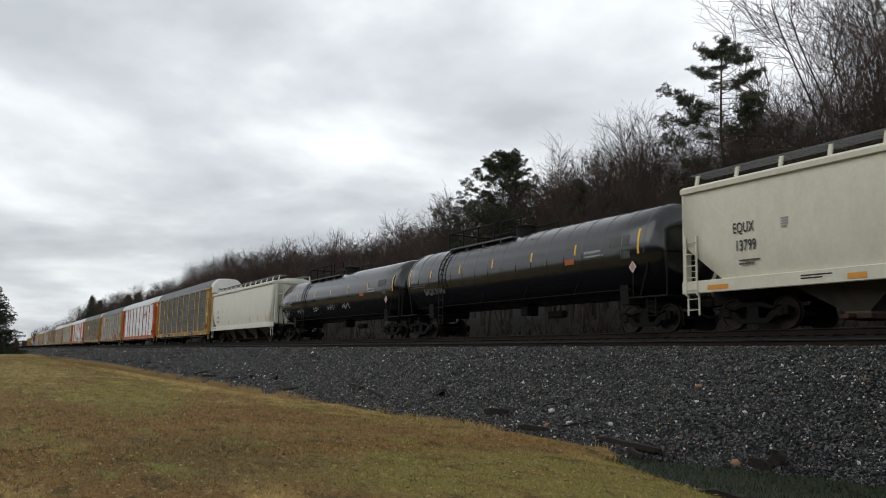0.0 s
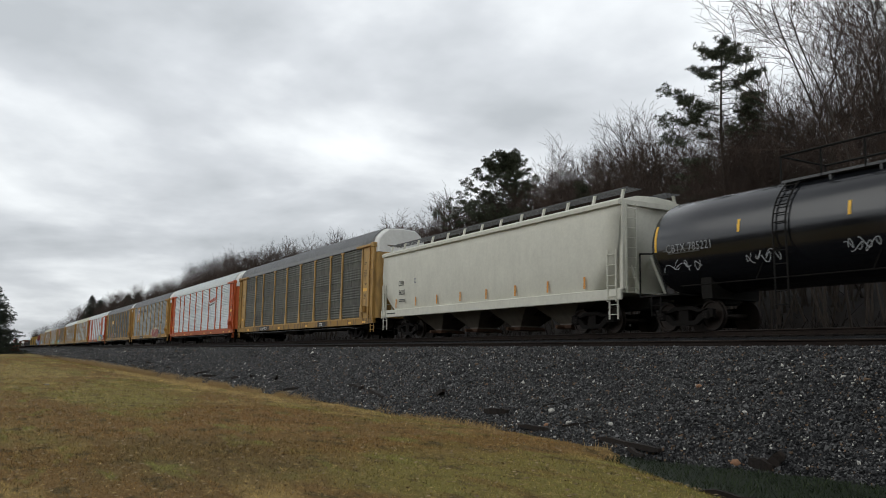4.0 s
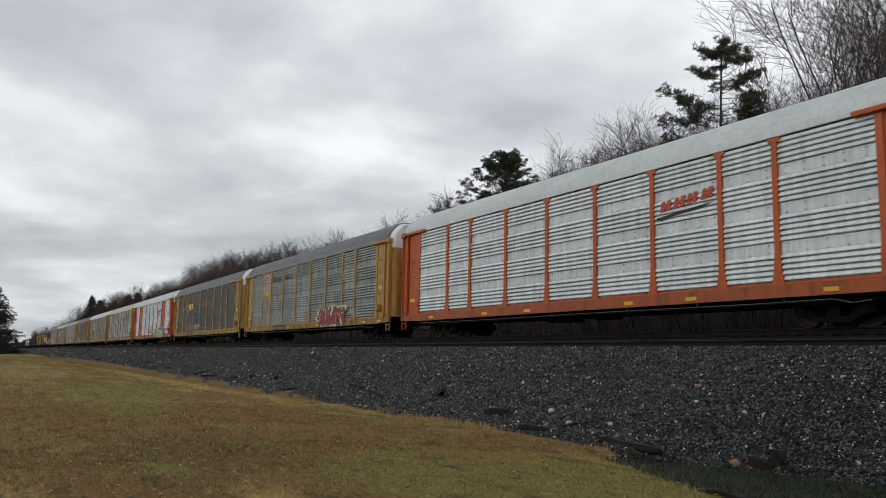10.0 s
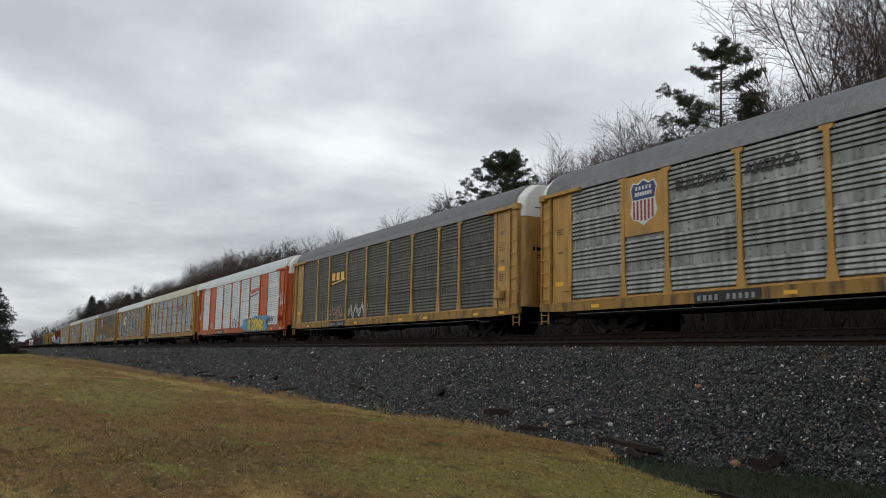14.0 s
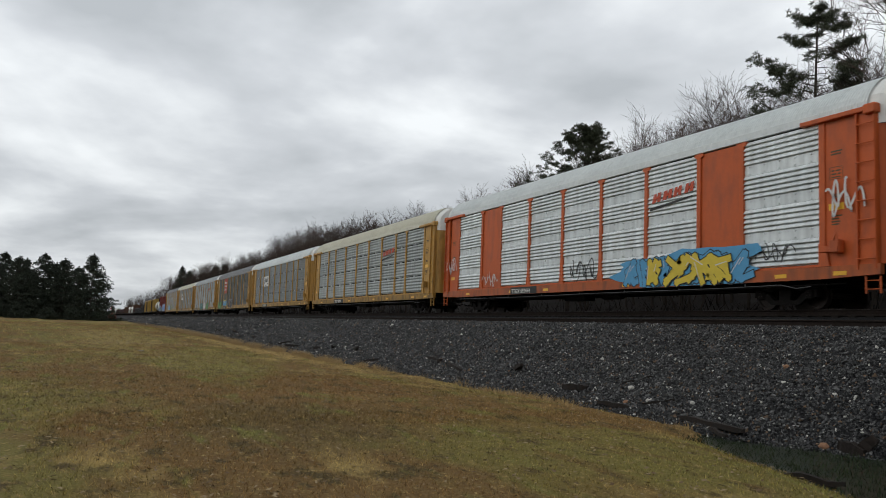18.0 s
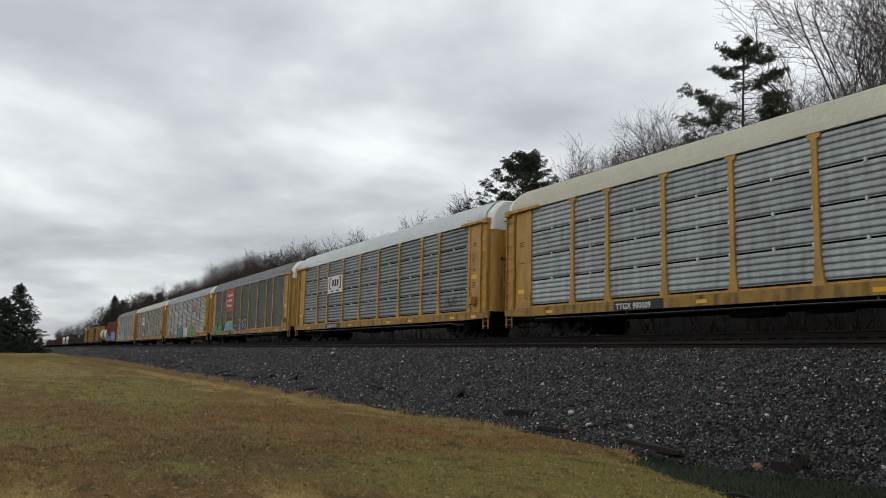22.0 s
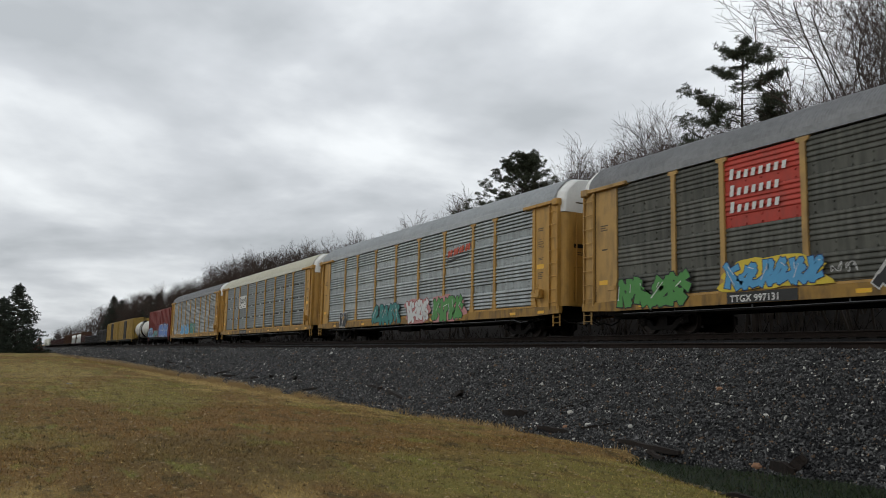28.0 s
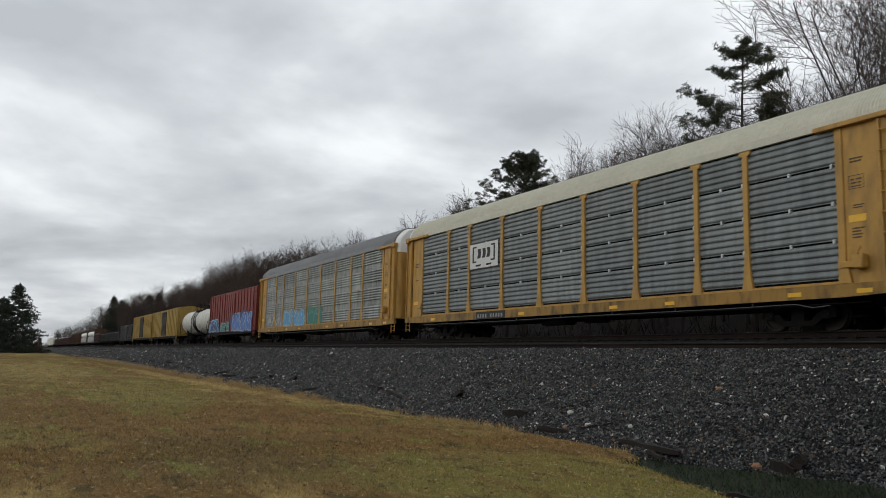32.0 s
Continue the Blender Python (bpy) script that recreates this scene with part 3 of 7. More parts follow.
def wheelset_mesh(r):
    def build(bm):
        rod(bm, (0, -1.02, 0), (0, 1.02, 0), 0.085, 12)
        for s in (-1, 1):
            w = bmesh.new()
            lathe(w, [(-0.07, r + 0.025), (-0.04, r + 0.025), (-0.03, r), (0.07, r - 0.006), (0.07, r - 0.06), (0.03, r - 0.075), (0.02, 0.16), (0.06, 0.13), (0.06, 0.0)], "y", 28)
            for v in w.verts:
                v.co.y = s * (0.755 + v.co.y)
            tmp = bpy.data.meshes.new("w")
            w.to_mesh(tmp)
            w.free()
            bm.from_mesh(tmp)
            bpy.data.meshes.remove(tmp)
            rod(bm, (0, s * 0.98, 0), (0, s * 1.1, 0), 0.11, 10)
            for k in range(3):
                a = k * 2.0944
                rod(bm, (0.06 * math.cos(a), s * 1.1, 0.06 * math.sin(a)), (0.06 * math.cos(a), s * 1.125, 0.06 * math.sin(a)), 0.02, 6)
        bmesh.ops.recalc_face_normals(bm, faces=bm.faces[:])
    return build


WHEELS = []          # every wheel set with its radius and its place in the truck


def truck(car, x, r):
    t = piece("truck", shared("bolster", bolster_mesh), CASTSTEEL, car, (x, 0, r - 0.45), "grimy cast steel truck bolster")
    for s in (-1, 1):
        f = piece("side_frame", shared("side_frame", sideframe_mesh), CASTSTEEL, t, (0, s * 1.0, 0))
        piece("springs", shared("springs", springs_mesh), RUST, t, (0, s * 1.0, 0))
    for k in (-0.89, 0.89):
        w = piece("wheelset", shared(f"wheelset_{r}", wheelset_mesh(r)), WHEELSTEEL, t, (k, 0, 0.45), "brown steel wheels on an axle")
        WHEELS.append((w, r, k))
    return t


def coupler_mesh(bm):
    box(bm, -0.55, 0.1, -0.09, 0.09, 0.77, 0.98, 0.02)
    box(bm, 0.02, 0.34, -0.15, 0.13, 0.74, 1.02, 0.05)
    box(bm, 0.2, 0.42, 0.02, 0.16, 0.76, 1.0, 0.04)
    pipe(bm, [(-0.2, -0.3, 0.72), (0.0, -0.32, 0.55), (0.3, -0.25, 0.42), (0.55, -0.1, 0.5)], 0.028)


def couplers(car, half):
    for s in (-1, 1):
        piece("coupler", shared("coupler", coupler_mesh), CASTSTEEL, car, pose(s * half, 0, 0, 0, 0, 0 if s > 0 else 180), "grimy cast steel coupler and air hose")


def ladder_mesh(w, z0, z1, n, r=0.014):
    def build(bm):
        for s in (-1, 1):
            box(bm, s * w / 2 - 0.022, s * w / 2 + 0.022, -0.02, 0.02, z0, z1)
        for i in range(n):
            z = z0 + (z1 - z0) * (i + 0.5) / n
            rod(bm, (-w / 2, -0.035, z), (w / 2, -0.035, z), r, 6)
    return build


def bars(name, parent, x, y, z, w, h, rows, mat, label="", tilt=0.0):
    """Writing too small to read: plain bars of its size and colour."""
    bm = bmesh.new()
    rnd = random.Random(round(x * 91 + z * 17))
    for i in range(rows):
        zz = z + h * (1 - (i + 0.5) / rows)
        ww = w * (1 if i == 0 else rnd.uniform(0.6, 1.0))
        hh = h / rows * 0.52
        box(bm, x, x + ww, y - 0.003, y, zz - hh / 2, zz + hh / 2)
    return part(name, bm, mat, parent, label)


def plate(name, parent, x0, x1, y, z0, z1, mat, label="", th=0.006):
    bm = bmesh.new()
    box(bm, x0, x1, y - th, y, z0, z1)
    return part(name, bm, mat, parent, label)


# ---- sprayed lettering: rounded strokes over an outlined fill, no words ----
def spray(parent, x0, x1, z0, z1, y, fill, edge, seed, letters=5, glow=None, thin=False, label="sprayed graffiti lettering"):
    """Crowded sprayed letter shapes of no word: fill, outline and highlights over a cloud, or one thin scrawl."""
    rnd = random.Random(seed)
    lift = [0.0]

    def ribbon(bm, pts, r, yy, fat=1.0):
        lift[0] += 0.0002
        rows = []
        last = len(pts) - 1
        for k, q in enumerate(pts):
            a, b = Vector(pts[max(0, k - 1)]), Vector(pts[min(last, k + 1)])
            d = (b - a).normalized() if (b - a).length > 1e-6 else Vector((1, 0))
            q = Vector(q) - d * r * 0.9 if k == 0 else Vector(q) + d * r * 0.9 if k == last else Vector(q)
            n = Vector((-d.y, d.x)) * r * (1.0 + 0.22 * math.sin(2.3 * k + seed))
            rows.append([bm.verts.new((q.x + e * n.x, yy - lift[0], q.y + e * n.y)) for e in (-1, 1)])
        for p, q in zip(rows, rows[1:]):
            bm.faces.new((p[0], p[1], q[1], q[0]))
        # corner patches
        for k in range(1, last):
            c = pts[k]
            ring = [bm.verts.new((c[0] + r * 1.12 * math.cos(v * 1.047 + seed), yy - lift[0] - 0.0001, c[1] + r * 1.12 * math.sin(v * 1.047 + seed))) for v in range(6)]
            bm.faces.new(ring)

    w, h = (x1 - x0) / letters, z1 - z0
    # strokes that cross and lock together, no letters
    shapes = []
    for i in range(letters):
        top, foot, lean = rnd.uniform(0.82, 1.0), rnd.uniform(0.0, 0.16), rnd.uniform(-0.25, 0.35)
        cols = [i + 0.5 + rnd.uniform(-0.42, 0.42) for _ in range(4)]
        at = lambda u, v: (x0 + w * min(letters - 0.1, max(0.1, u + lean * (v - 0.5))), z0 + h * (0.1 + 0.8 * v))
        shapes.append([at(cols[0] - 0.2, foot), at(cols[1], top), at(cols[2] + 0.2, rnd.uniform(0.3, 0.6))])
        shapes.append([at(cols[3] + 0.3, top * 0.9), at(cols[1] + 0.1, rnd.uniform(0.55, 0.75)), at(cols[2] - 0.1, foot + 0.1)])
        shapes.append([at(cols[2], top), at(cols[3], rnd.uniform(0.35, 0.6)), at(cols[0] + 0.35, foot), at(cols[1] + 0.45, rnd.uniform(0.1, 0.4))])
    if thin:
        bm = bmesh.new()
        pts = []
        n = 26 * letters
        f, ph = rnd.uniform(0.8, 1.15), rnd.uniform(0, 6)
        for k in range(n + 1):
            u = k / n
            a = 6.283 * u * letters
            pts.append((x0 + (x1 - x0) * (0.06 + 0.88 * u) + w * 0.5 * math.sin(a * f + ph), (z0 + z1) / 2 + h * (0.3 * math.sin(a * 1.5 + 1.3 * ph) + 0.16 * math.sin(a * 0.63 + ph))))
        for c in range(letters):
            ribbon(bm, pts[26 * c:26 * c + rnd.choice((27, 24, 20))], h * 0.026, y)
        part("graffiti", bm, INK[fill], parent, label)
        return
    if glow:
        bm = bmesh.new()
        n = 48
        ring = []
        for k in range(n):
            a = 2 * math.pi * k / n
            r = 1.0 + 0.12 * math.sin(3 * a + seed) + 0.10 * math.sin(7 * a + 2 * seed) + rnd.uniform(-0.06, 0.06)
            c, d = math.cos(a), math.sin(a)
            sq = (abs(c) ** 4 + abs(d) ** 4) ** -0.25
            ring.append(bm.verts.new(((x0 + x1) / 2 + (x1 - x0) * 0.52 * r * sq * c, y, max(z0 - 0.02, (z0 + z1) / 2 + h * 0.54 * r * sq * d))))
        bm.faces.new(ring)
        part("graffiti", bm, INK[glow], parent, label)
    r0 = min(w * 0.17, h * 0.115)
    for tone, fat, step in ((edge or "black", r0 + h * 0.034, 0.004), (fill, r0, 0.009)):
        bm = bmesh.new()
        lift[0] = 0.0
        for pts in shapes:
            ribbon(bm, pts, fat, y - step)
        part("graffiti", bm, INK[tone], parent, label)
    for pts in shapes[::2]:
        bm = bmesh.new()
        a, b = Vector(pts[0]), Vector(pts[1])
        n = Vector((-(b - a).y, (b - a).x)).normalized() * r0 * 0.6
        ribbon(bm, [tuple(a.lerp(b, 0.15) + n), tuple(a.lerp(b, 0.8) + n)], h * 0.014, y - 0.016)
        part("graffiti_highlight", bm, INK["white" if fill not in ("white", "pale") else "grey"], parent, "thin sprayed highlights")


# ---- enclosed auto carriers ----
POSTS = (-9.0, -7.0, -4.2, -1.4, 1.4, 4.2, 6.95, 8.85)
PEND = 11.72
PZ0, PZ1 = 1.2, 5.08
HALF = 13.72
SIDE = 1.5


RIB = 0.147          # pitch of the louvred ribs
FLAT = 0.31          # plain band between two runs of ribs


def rack_rows(style, h):
    """Foot and height of each row of panels in a bay."""
    if style == "fine":
        return [(h * i / 4, h / 4) for i in range(4)]
    foot = h - 3 * (FLAT + 5 * RIB)
    return [(0.0, foot)] + [(foot + i * (FLAT + 5 * RIB), FLAT + 5 * RIB) for i in range(3)]


def rack_panel_mesh(w, h, style):
    """A side panel pressed into louvred ribs over a plain bolted band; the outer face looks to -y, foot at the origin."""
    def build(bm):
        if style == "fine":
            n, foot = 5, 0.052
            zs = [(0.0, 0.09), (foot, 0.09), (foot, 0.0)]
            shape = ((0.03, 0.022), (0.16, 0.024), (0.34, -0.014), (0.52, -0.02), (0.78, -0.008), (0.97, 0.016))
        else:
            n = 5
            foot = max(0.0, h - n * RIB)
            if foot < 0.1:
                foot = 0.0
            zs = [(0.0, 0.004), (foot, 0.0)] if foot else [(0.0, 0.03)]
            shape = ((0.02, 0.010), (0.18, 0.010), (0.36, -0.017), (0.56, -0.018), (0.97, 0.006)) if style == "soft" else ((0.01, 0.045), (0.2, 0.045), (0.24, -0.042), (0.38, -0.046), (0.97, 0.0))
        d = (h - foot) / n
        for i in range(n):
            zs += [(foot + d * (i + u), y) for u, y in shape]
        zs += [(h, 0.02)]
        a = [bm.verts.new((0.01, y, z)) for z, y in zs]
        b = [bm.verts.new((w - 0.01, y, z)) for z, y in zs]
        for i in range(len(zs) - 1):
            bm.faces.new((a[i], b[i], b[i + 1], a[i + 1]))
        k = max(2, round(w / 0.55))
        if style != "fine" and foot:
            # two rows of bolts along the plain band
            for i in range(k):
                x = w * (i + 0.5) / k
                for z in (0.05, foot - 0.05):
                    box(bm, x - 0.022, x + 0.022, -0.034, 0.0, z - 0.02, z + 0.02)
    return build


def rack_sheet_mesh(w, h, style):
    """A whole bay of the side that is turned away."""
    def build(bm):
        for z, hh in rack_rows(style, h):
            tmp = bmesh.new()
            rack_panel_mesh(w, hh, style)(tmp)
            bmesh.ops.translate(tmp, verts=tmp.verts[:], vec=(0, 0, z))
            me = bpy.data.meshes.new("w")
            tmp.to_mesh(me)
            tmp.free()
            bm.from_mesh(me)
            bpy.data.meshes.remove(me)
    return build


def post_mesh(bm):
    prism(bm, [(-0.2, 0.0), (0.2, 0.0), (0.12, 0.42), (0.085, 0.9), (0.085, 3.86), (0.2, 3.9), (0.2, 4.0), (-0.2, 4.0), (-0.2, 3.9), (-0.085, 3.86), (-0.085, 0.9), (-0.12, 0.42)], "y", -0.07, 0.03)


def rack_roof_mesh(bm):
    """An arched roof of pressed sheet: flat troughs between upstanding square ribs."""
    prof = [(-1.53, 5.2), (-1.52, 5.36), (-1.45, 5.54), (-1.28, 5.76), (-1.02, 6.0), (-0.86, 6.09), (-0.6, 6.13), (0, 6.15)]
    prof += [(-y, z) for y, z in prof[-2::-1]]
    n = 270
    p = (2 * HALF - 0.9) / n
    rows = []
    for i in range(n):
        for u, lift in ((0.0, 0.0), (0.5, 0.0), (0.6, 0.02), (0.9, 0.02)):
            x = -HALF + 0.45 + p * (i + u)
            rows.append([bm.verts.new((x, y * (1 + lift / 1.6), z + lift * (0.4 + 0.6 * (z - 5.2)))) for y, z in prof])
    for ra, rb in zip(rows, rows[1:]):
        for j in range(len(prof) - 1):
            bm.faces.new((ra[j], rb[j], rb[j + 1], ra[j + 1]))


def rack_end_door_mesh(bm):
    """Folding end door, rounded into the sides; x up to 0 at the end plane."""
    arc = [(-0.38 + 0.38 * math.sin(radians(a)), 1.11 + 0.38 * math.cos(radians(a))) for a in (0, 15, 30, 45, 60, 75, 90)]
    outline = [(-0.75, 1.49)] + arc
    outline += [(x, -y) for x, y in outline[::-1]]
    prism(bm, outline, "z", 1.12, 4.72)


def rack_end_cap_mesh(bm):
    """Upper end under the roof's arch, its edges rounded towards the end plane."""
    prof = [(-1.5, 4.72), (-1.5, 5.2), (-1.43, 5.52), (-1.26, 5.74), (-1.0, 5.98), (-0.84, 6.07), (0, 6.13)]
    prof += [(-y, z) for y, z in prof[-2::-1]]
    rings = [[bm.verts.new((x, y * k, z - d * (z - 4.72) / 1.4)) for y, z in prof] for x, k, d in ((-0.75, 1.0, 0.0), (-0.4, 1.0, 0.0), (-0.2, 0.985, 0.015), (-0.06, 0.95, 0.05), (0.0, 0.91, 0.09))]
    for a, b in zip(rings, rings[1:]):
        for j in range(len(prof) - 1):
            bm.faces.new((a[j], a[j + 1], b[j + 1], b[j]))
    bm.faces.new(rings[-1])
    bm.faces.new(rings[0])
    bmesh.ops.recalc_face_normals(bm, faces=bm.faces[:])


def rack_sill_mesh(bm):
    prism(bm, [(-13.6, 0.84), (-13.6, 1.11), (13.6, 1.11), (13.6, 0.84), (11.9, 0.78), (-11.9, 0.78)], "y", -0.09, 0.06)


def rack_corner_mesh(bm):
    """Solid zone beside the end door, x from the panel edge (0) outwards."""
    box(bm, 0.0, 0.2, -0.06, 0.05, 1.12, 5.1, 0.012)
    box(bm, 0.2, 1.2, -0.015, 0.03, 1.12, 5.1)
    prism(bm, [(0.0, 1.12), (0.36, 1.12), (0.2, 1.75), (0.0, 1.75)], "y", -0.085, -0.02)
    box(bm, 0.05, 0.4, -0.12, -0.05, 1.5, 1.66, 0.01)


def rack_channel_mesh(bm):
    """Upright channel that carries the ladder."""
    prism(bm, [(1.2, 0.03), (1.2, -0.1), (1.25, -0.1), (1.25, -0.045), (1.75, -0.045), (1.75, -0.1), (1.8, -0.1), (1.8, 0.03)], "z", 0.97, 5.06)


def rack_table_mesh(bm):
    """Stencilled frame round a small table of figures."""
    for x0, x1, z0, z1 in ((0, 0.42, 0, 0.014), (0, 0.42, 0.33, 0.344), (0, 0.014, 0, 0.344), (0.406, 0.42, 0, 0.344), (0.06, 0.16, 0.22, 0.26), (0.2, 0.36, 0.22, 0.26), (0.06, 0.22, 0.13, 0.17), (0.26, 0.35, 0.13, 0.17), (0.06, 0.34, 0.05, 0.08)):
        box(bm, x0, x1, -0.003, 0, z0, z1)


def rack_header_mesh(bm):
    box(bm, -0.55, 1.82, -0.16, 0.05, 5.07, 5.2, 0.015)
    box(bm, 1.5, 1.86, -0.19, 0.05, 4.98, 5.24, 0.03)


def rack_brake_mesh(bm):
    box(bm, -0.16, 0.16, -0.22, 0.0, 1.45, 1.8, 0.03)
    pipe(bm, [(0.02, -0.24, 1.78), (0.1, -0.24, 1.98), (0.16, -0.24, 1.72), (0.12, -0.24, 1.5)], 0.02)


def rack_underframe_mesh(bm):
    box(bm, -13.4, 13.4, -0.3, 0.3, 0.62, 1.08)
    for x in (-11.2, -8.6, -6, -3, 0, 3, 6, 8.6, 11.2):
        box(bm, x - 0.06, x + 0.06, -1.42, 1.42, 0.82, 1.1)
    box(bm, -2.2, -0.6, -0.9, -0.35, 0.45, 0.8, 0.04)
    rod(bm, (0.5, -0.7, 0.62), (1.7, -0.7, 0.62), 0.16, 10)
    pipe(bm, [(-12.4, -1.36, 0.66), (-6, -1.36, 0.62), (0, -1.36, 0.66), (6, -1.36, 0.62), (12.4, -1.36, 0.66)], 0.018)


# plain box filling the car, coloured near-black so panel gaps look shaded
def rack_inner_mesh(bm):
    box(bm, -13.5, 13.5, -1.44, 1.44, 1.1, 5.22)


def auto_rack(frame_mat, panel, roof, cap, style, label, solid=(), painted=None):
    car = thing("auto_rack_car", label, "freight car", "cars of the freight train")
    piece("inner_body", shared("rack_inner", rack_inner_mesh), STEEL_AND_SHADE, car, (0, 0, 0))
    piece("underframe", shared("rack_underframe", rack_underframe_mesh), STEEL_AND_SHADE, car)
    piece("roof", shared("rack_roof", rack_roof_mesh), ROOFS[roof], car, (0, 0, 0), "ribbed steel roof")
    for s in (-1, 1):
        end = pose(s * HALF, 0, 0, 0, 0, 0 if s > 0 else 180)
        piece("end_door", shared("rack_end_door", rack_end_door_mesh), frame_mat, car, end, "tall folding end door")
        for y in (-0.9, -0.02, 0.86):
            piece("door_rib", shared("rack_door_rib", lambda b: box(b, 0.002, 0.035, 0, 0.05, 1.22, 4.67)), frame_mat, car, end @ pose(0, y, 0))
        piece("end_cap", shared("rack_end_cap", rack_end_cap_mesh), cap, car, end, "white painted upper end")
        turn = pose(0, s * SIDE, 0, 0, 0, 0 if s < 0 else 180)
        piece("side_sill", shared("rack_sill", rack_sill_mesh), GRIMY_ORANGE if frame_mat is ORANGE else GRIMY_YELLOW, car, turn)
        bm = bmesh.new()
        box(bm, -PEND, PEND, -0.055, 0.05, 5.12, 5.36, 0.012)
        o = part("top_chord", bm, ROOFS[roof], car)
        o.matrix_basis = turn
        kick = bmesh.new()
        box(kick, -PEND, PEND, -0.045, 0.03, 1.12, 1.185)
        o = part("kick_strip", kick, frame_mat, car)
        o.matrix_basis = turn
        for x in POSTS:
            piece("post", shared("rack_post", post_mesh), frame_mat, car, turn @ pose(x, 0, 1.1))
        for e in (-1, 1):
            # mirrored corner on the other end of the same side
            corner = turn @ pose(e * PEND, 0, 0) @ Matrix.Diagonal((e, 1, 1, 1))
            c = piece("corner_panel", shared("rack_corner", rack_corner_mesh), frame_mat, car, corner)
            piece("ladder_channel", shared("rack_channel", rack_channel_mesh), frame_mat, c)
            piece("door_header", shared("rack_header", rack_header_mesh), frame_mat, car, corner)
            piece("ladder", shared("rack_ladder", ladder_mesh(0.52, 1.0, 5.0, 8, 0.018)), frame_mat, c, pose(1.5, -0.1, 0))
    # near side, panel by panel; the side turned away in whole bays
    edges = (-PEND,) + POSTS + (PEND,)
    for i in range(len(edges) - 1):
        w = edges[i + 1] - edges[i]
        if i in solid:
            bm = bmesh.new()
            box(bm, edges[i], edges[i + 1], -SIDE - 0.012, -SIDE + 0.02, PZ0, PZ1)
            part("solid_panel", bm, frame_mat, car, "plain painted panel")
            continue
        for j, (z, h) in enumerate(rack_rows(style, PZ1 - PZ0)):
            if style == "fine" and j:
                # clips that tie the rows together, at mid bay and beside the post
                for x in (edges[i] + w * 0.5, edges[i + 1] - 0.14):
                    piece("clip", shared("rack_clip", lambda b: box(b, -0.03, 0.03, -0.035, 0.06, -0.035, 0.085, 0.008)), ROOFS["white"], car, (x, -SIDE, PZ0 + z))
            piece("side_panel", shared(f"rack_panel_{w:.2f}_{h:.2f}_{style}", rack_panel_mesh(w, h, style)), (painted or {}).get((i, j), PANELS[panel]), car, (edges[i], -SIDE, PZ0 + z))
    for i in range(len(edges) - 1):
        w = edges[i + 1] - edges[i]
        piece("side_sheet", shared(f"rack_sheet_{w:.2f}_{style}", rack_sheet_mesh(w, PZ1 - PZ0, style)), PANELS[panel], car, pose(edges[i + 1], SIDE, PZ0, 0, 0, 180))
    piece("brake_lever", shared("rack_brake", rack_brake_mesh), frame_mat, car, (12.35, -SIDE - 0.03, 0), "hand brake lever")
    couplers(car, 13.9)
    for s in (-1, 1):
        truck(car, s * 10.06, 0.42)
    bm = bmesh.new()
    pipe(bm, [(-11.4, -SIDE - 0.05, 0.68), (-5.0, -SIDE - 0.05, 0.65), (1.0, -SIDE - 0.05, 0.67), (8.0, -SIDE - 0.05, 0.65), (10.4, -SIDE - 0.05, 0.67), (10.9, -SIDE - 0.02, 0.56), (11.4, -SIDE - 0.02, 0.6)], 0.014, 5)
    for x in (-9, -6, -3, 0, 3, 6, 9):
        rod(bm, (x, -SIDE - 0.05, 0.66), (x, -SIDE - 0.05, 0.75), 0.018, 5)
    part("brake_rod", bm, GRATING, car, "thin pale brake rod under the sill")
    # small markings on the sill and corners
    y = -SIDE - 0.093
    for x in (-10.6, -5.9, -2.8, 2.9, 5.6, 10.2, 12.2):
        plate("reflector", car, x, x + 0.42, y, 0.86, 0.97, REFLECT, "yellow reflective strip")
    plate("warning_label", car, 12.02, 12.5, -SIDE - 0.018, 2.62, 2.8, REFLECT, "yellow warning label")
    plate("warning_label", car, -12.7, -12.25, -SIDE - 0.018, 1.72, 1.88, REFLECT, "yellow warning label")
    for x, z, w, h, n in ((12.1, 4.1, 0.36, 0.16, 2), (12.15, 2.95, 0.3, 0.12, 2), (12.1, 2.2, 0.34, 0.3, 4), (-12.62, 3.6, 0.4, 0.24, 3), (-12.55, 2.9, 0.3, 0.1, 1)):
        bars("stencil", car, x, -SIDE - 0.018, z, w, h, n, FADEDINK, "small faded black stencilling")
    piece("stencil_table", shared("rack_table", rack_table_mesh), FADEDINK, car, (12.05, -SIDE - 0.018, 3.45), "faded stencilled table of figures")
    for e in (-1, 1):
        # the gap of the folding door, its slot, latch rod and a recessed lower panel
        plate("door_gap", car, e * 12.9 - 0.012, e * 12.9 + 0.012, -SIDE - 0.018, 1.14, 5.04, STEEL_AND_SHADE, "dark gap of the folding door")
        bm = bmesh.new()
        box(bm, min(e * 13.722, e * 13.735), max(e * 13.722, e * 13.735), -1.0, -0.3, 3.35, 3.5)
        part("door_slot", bm, STEEL_AND_SHADE, car, "dark slot in the end door")
        end = pose(e * HALF, 0, 0, 0, 0, 90 * e)
        for zz, ww, hh, rows, m in ((5.05, 0.9, 0.1, 1, FADEDINK), (3.05, 0.5, 0.16, 2, FADEDINK)):
            o = bars("end_stencil", car, -0.9 if e > 0 else 0.1, -0.002, zz, ww, hh, rows, m, "small faded stencilling on the end")
            o.matrix_basis = end
        bm = bmesh.new()
        for y in (-1.0, -0.42):
            box(bm, min(e * 13.722, e * 13.74), max(e * 13.722, e * 13.74), y, y + 0.025, 1.3, 2.6)
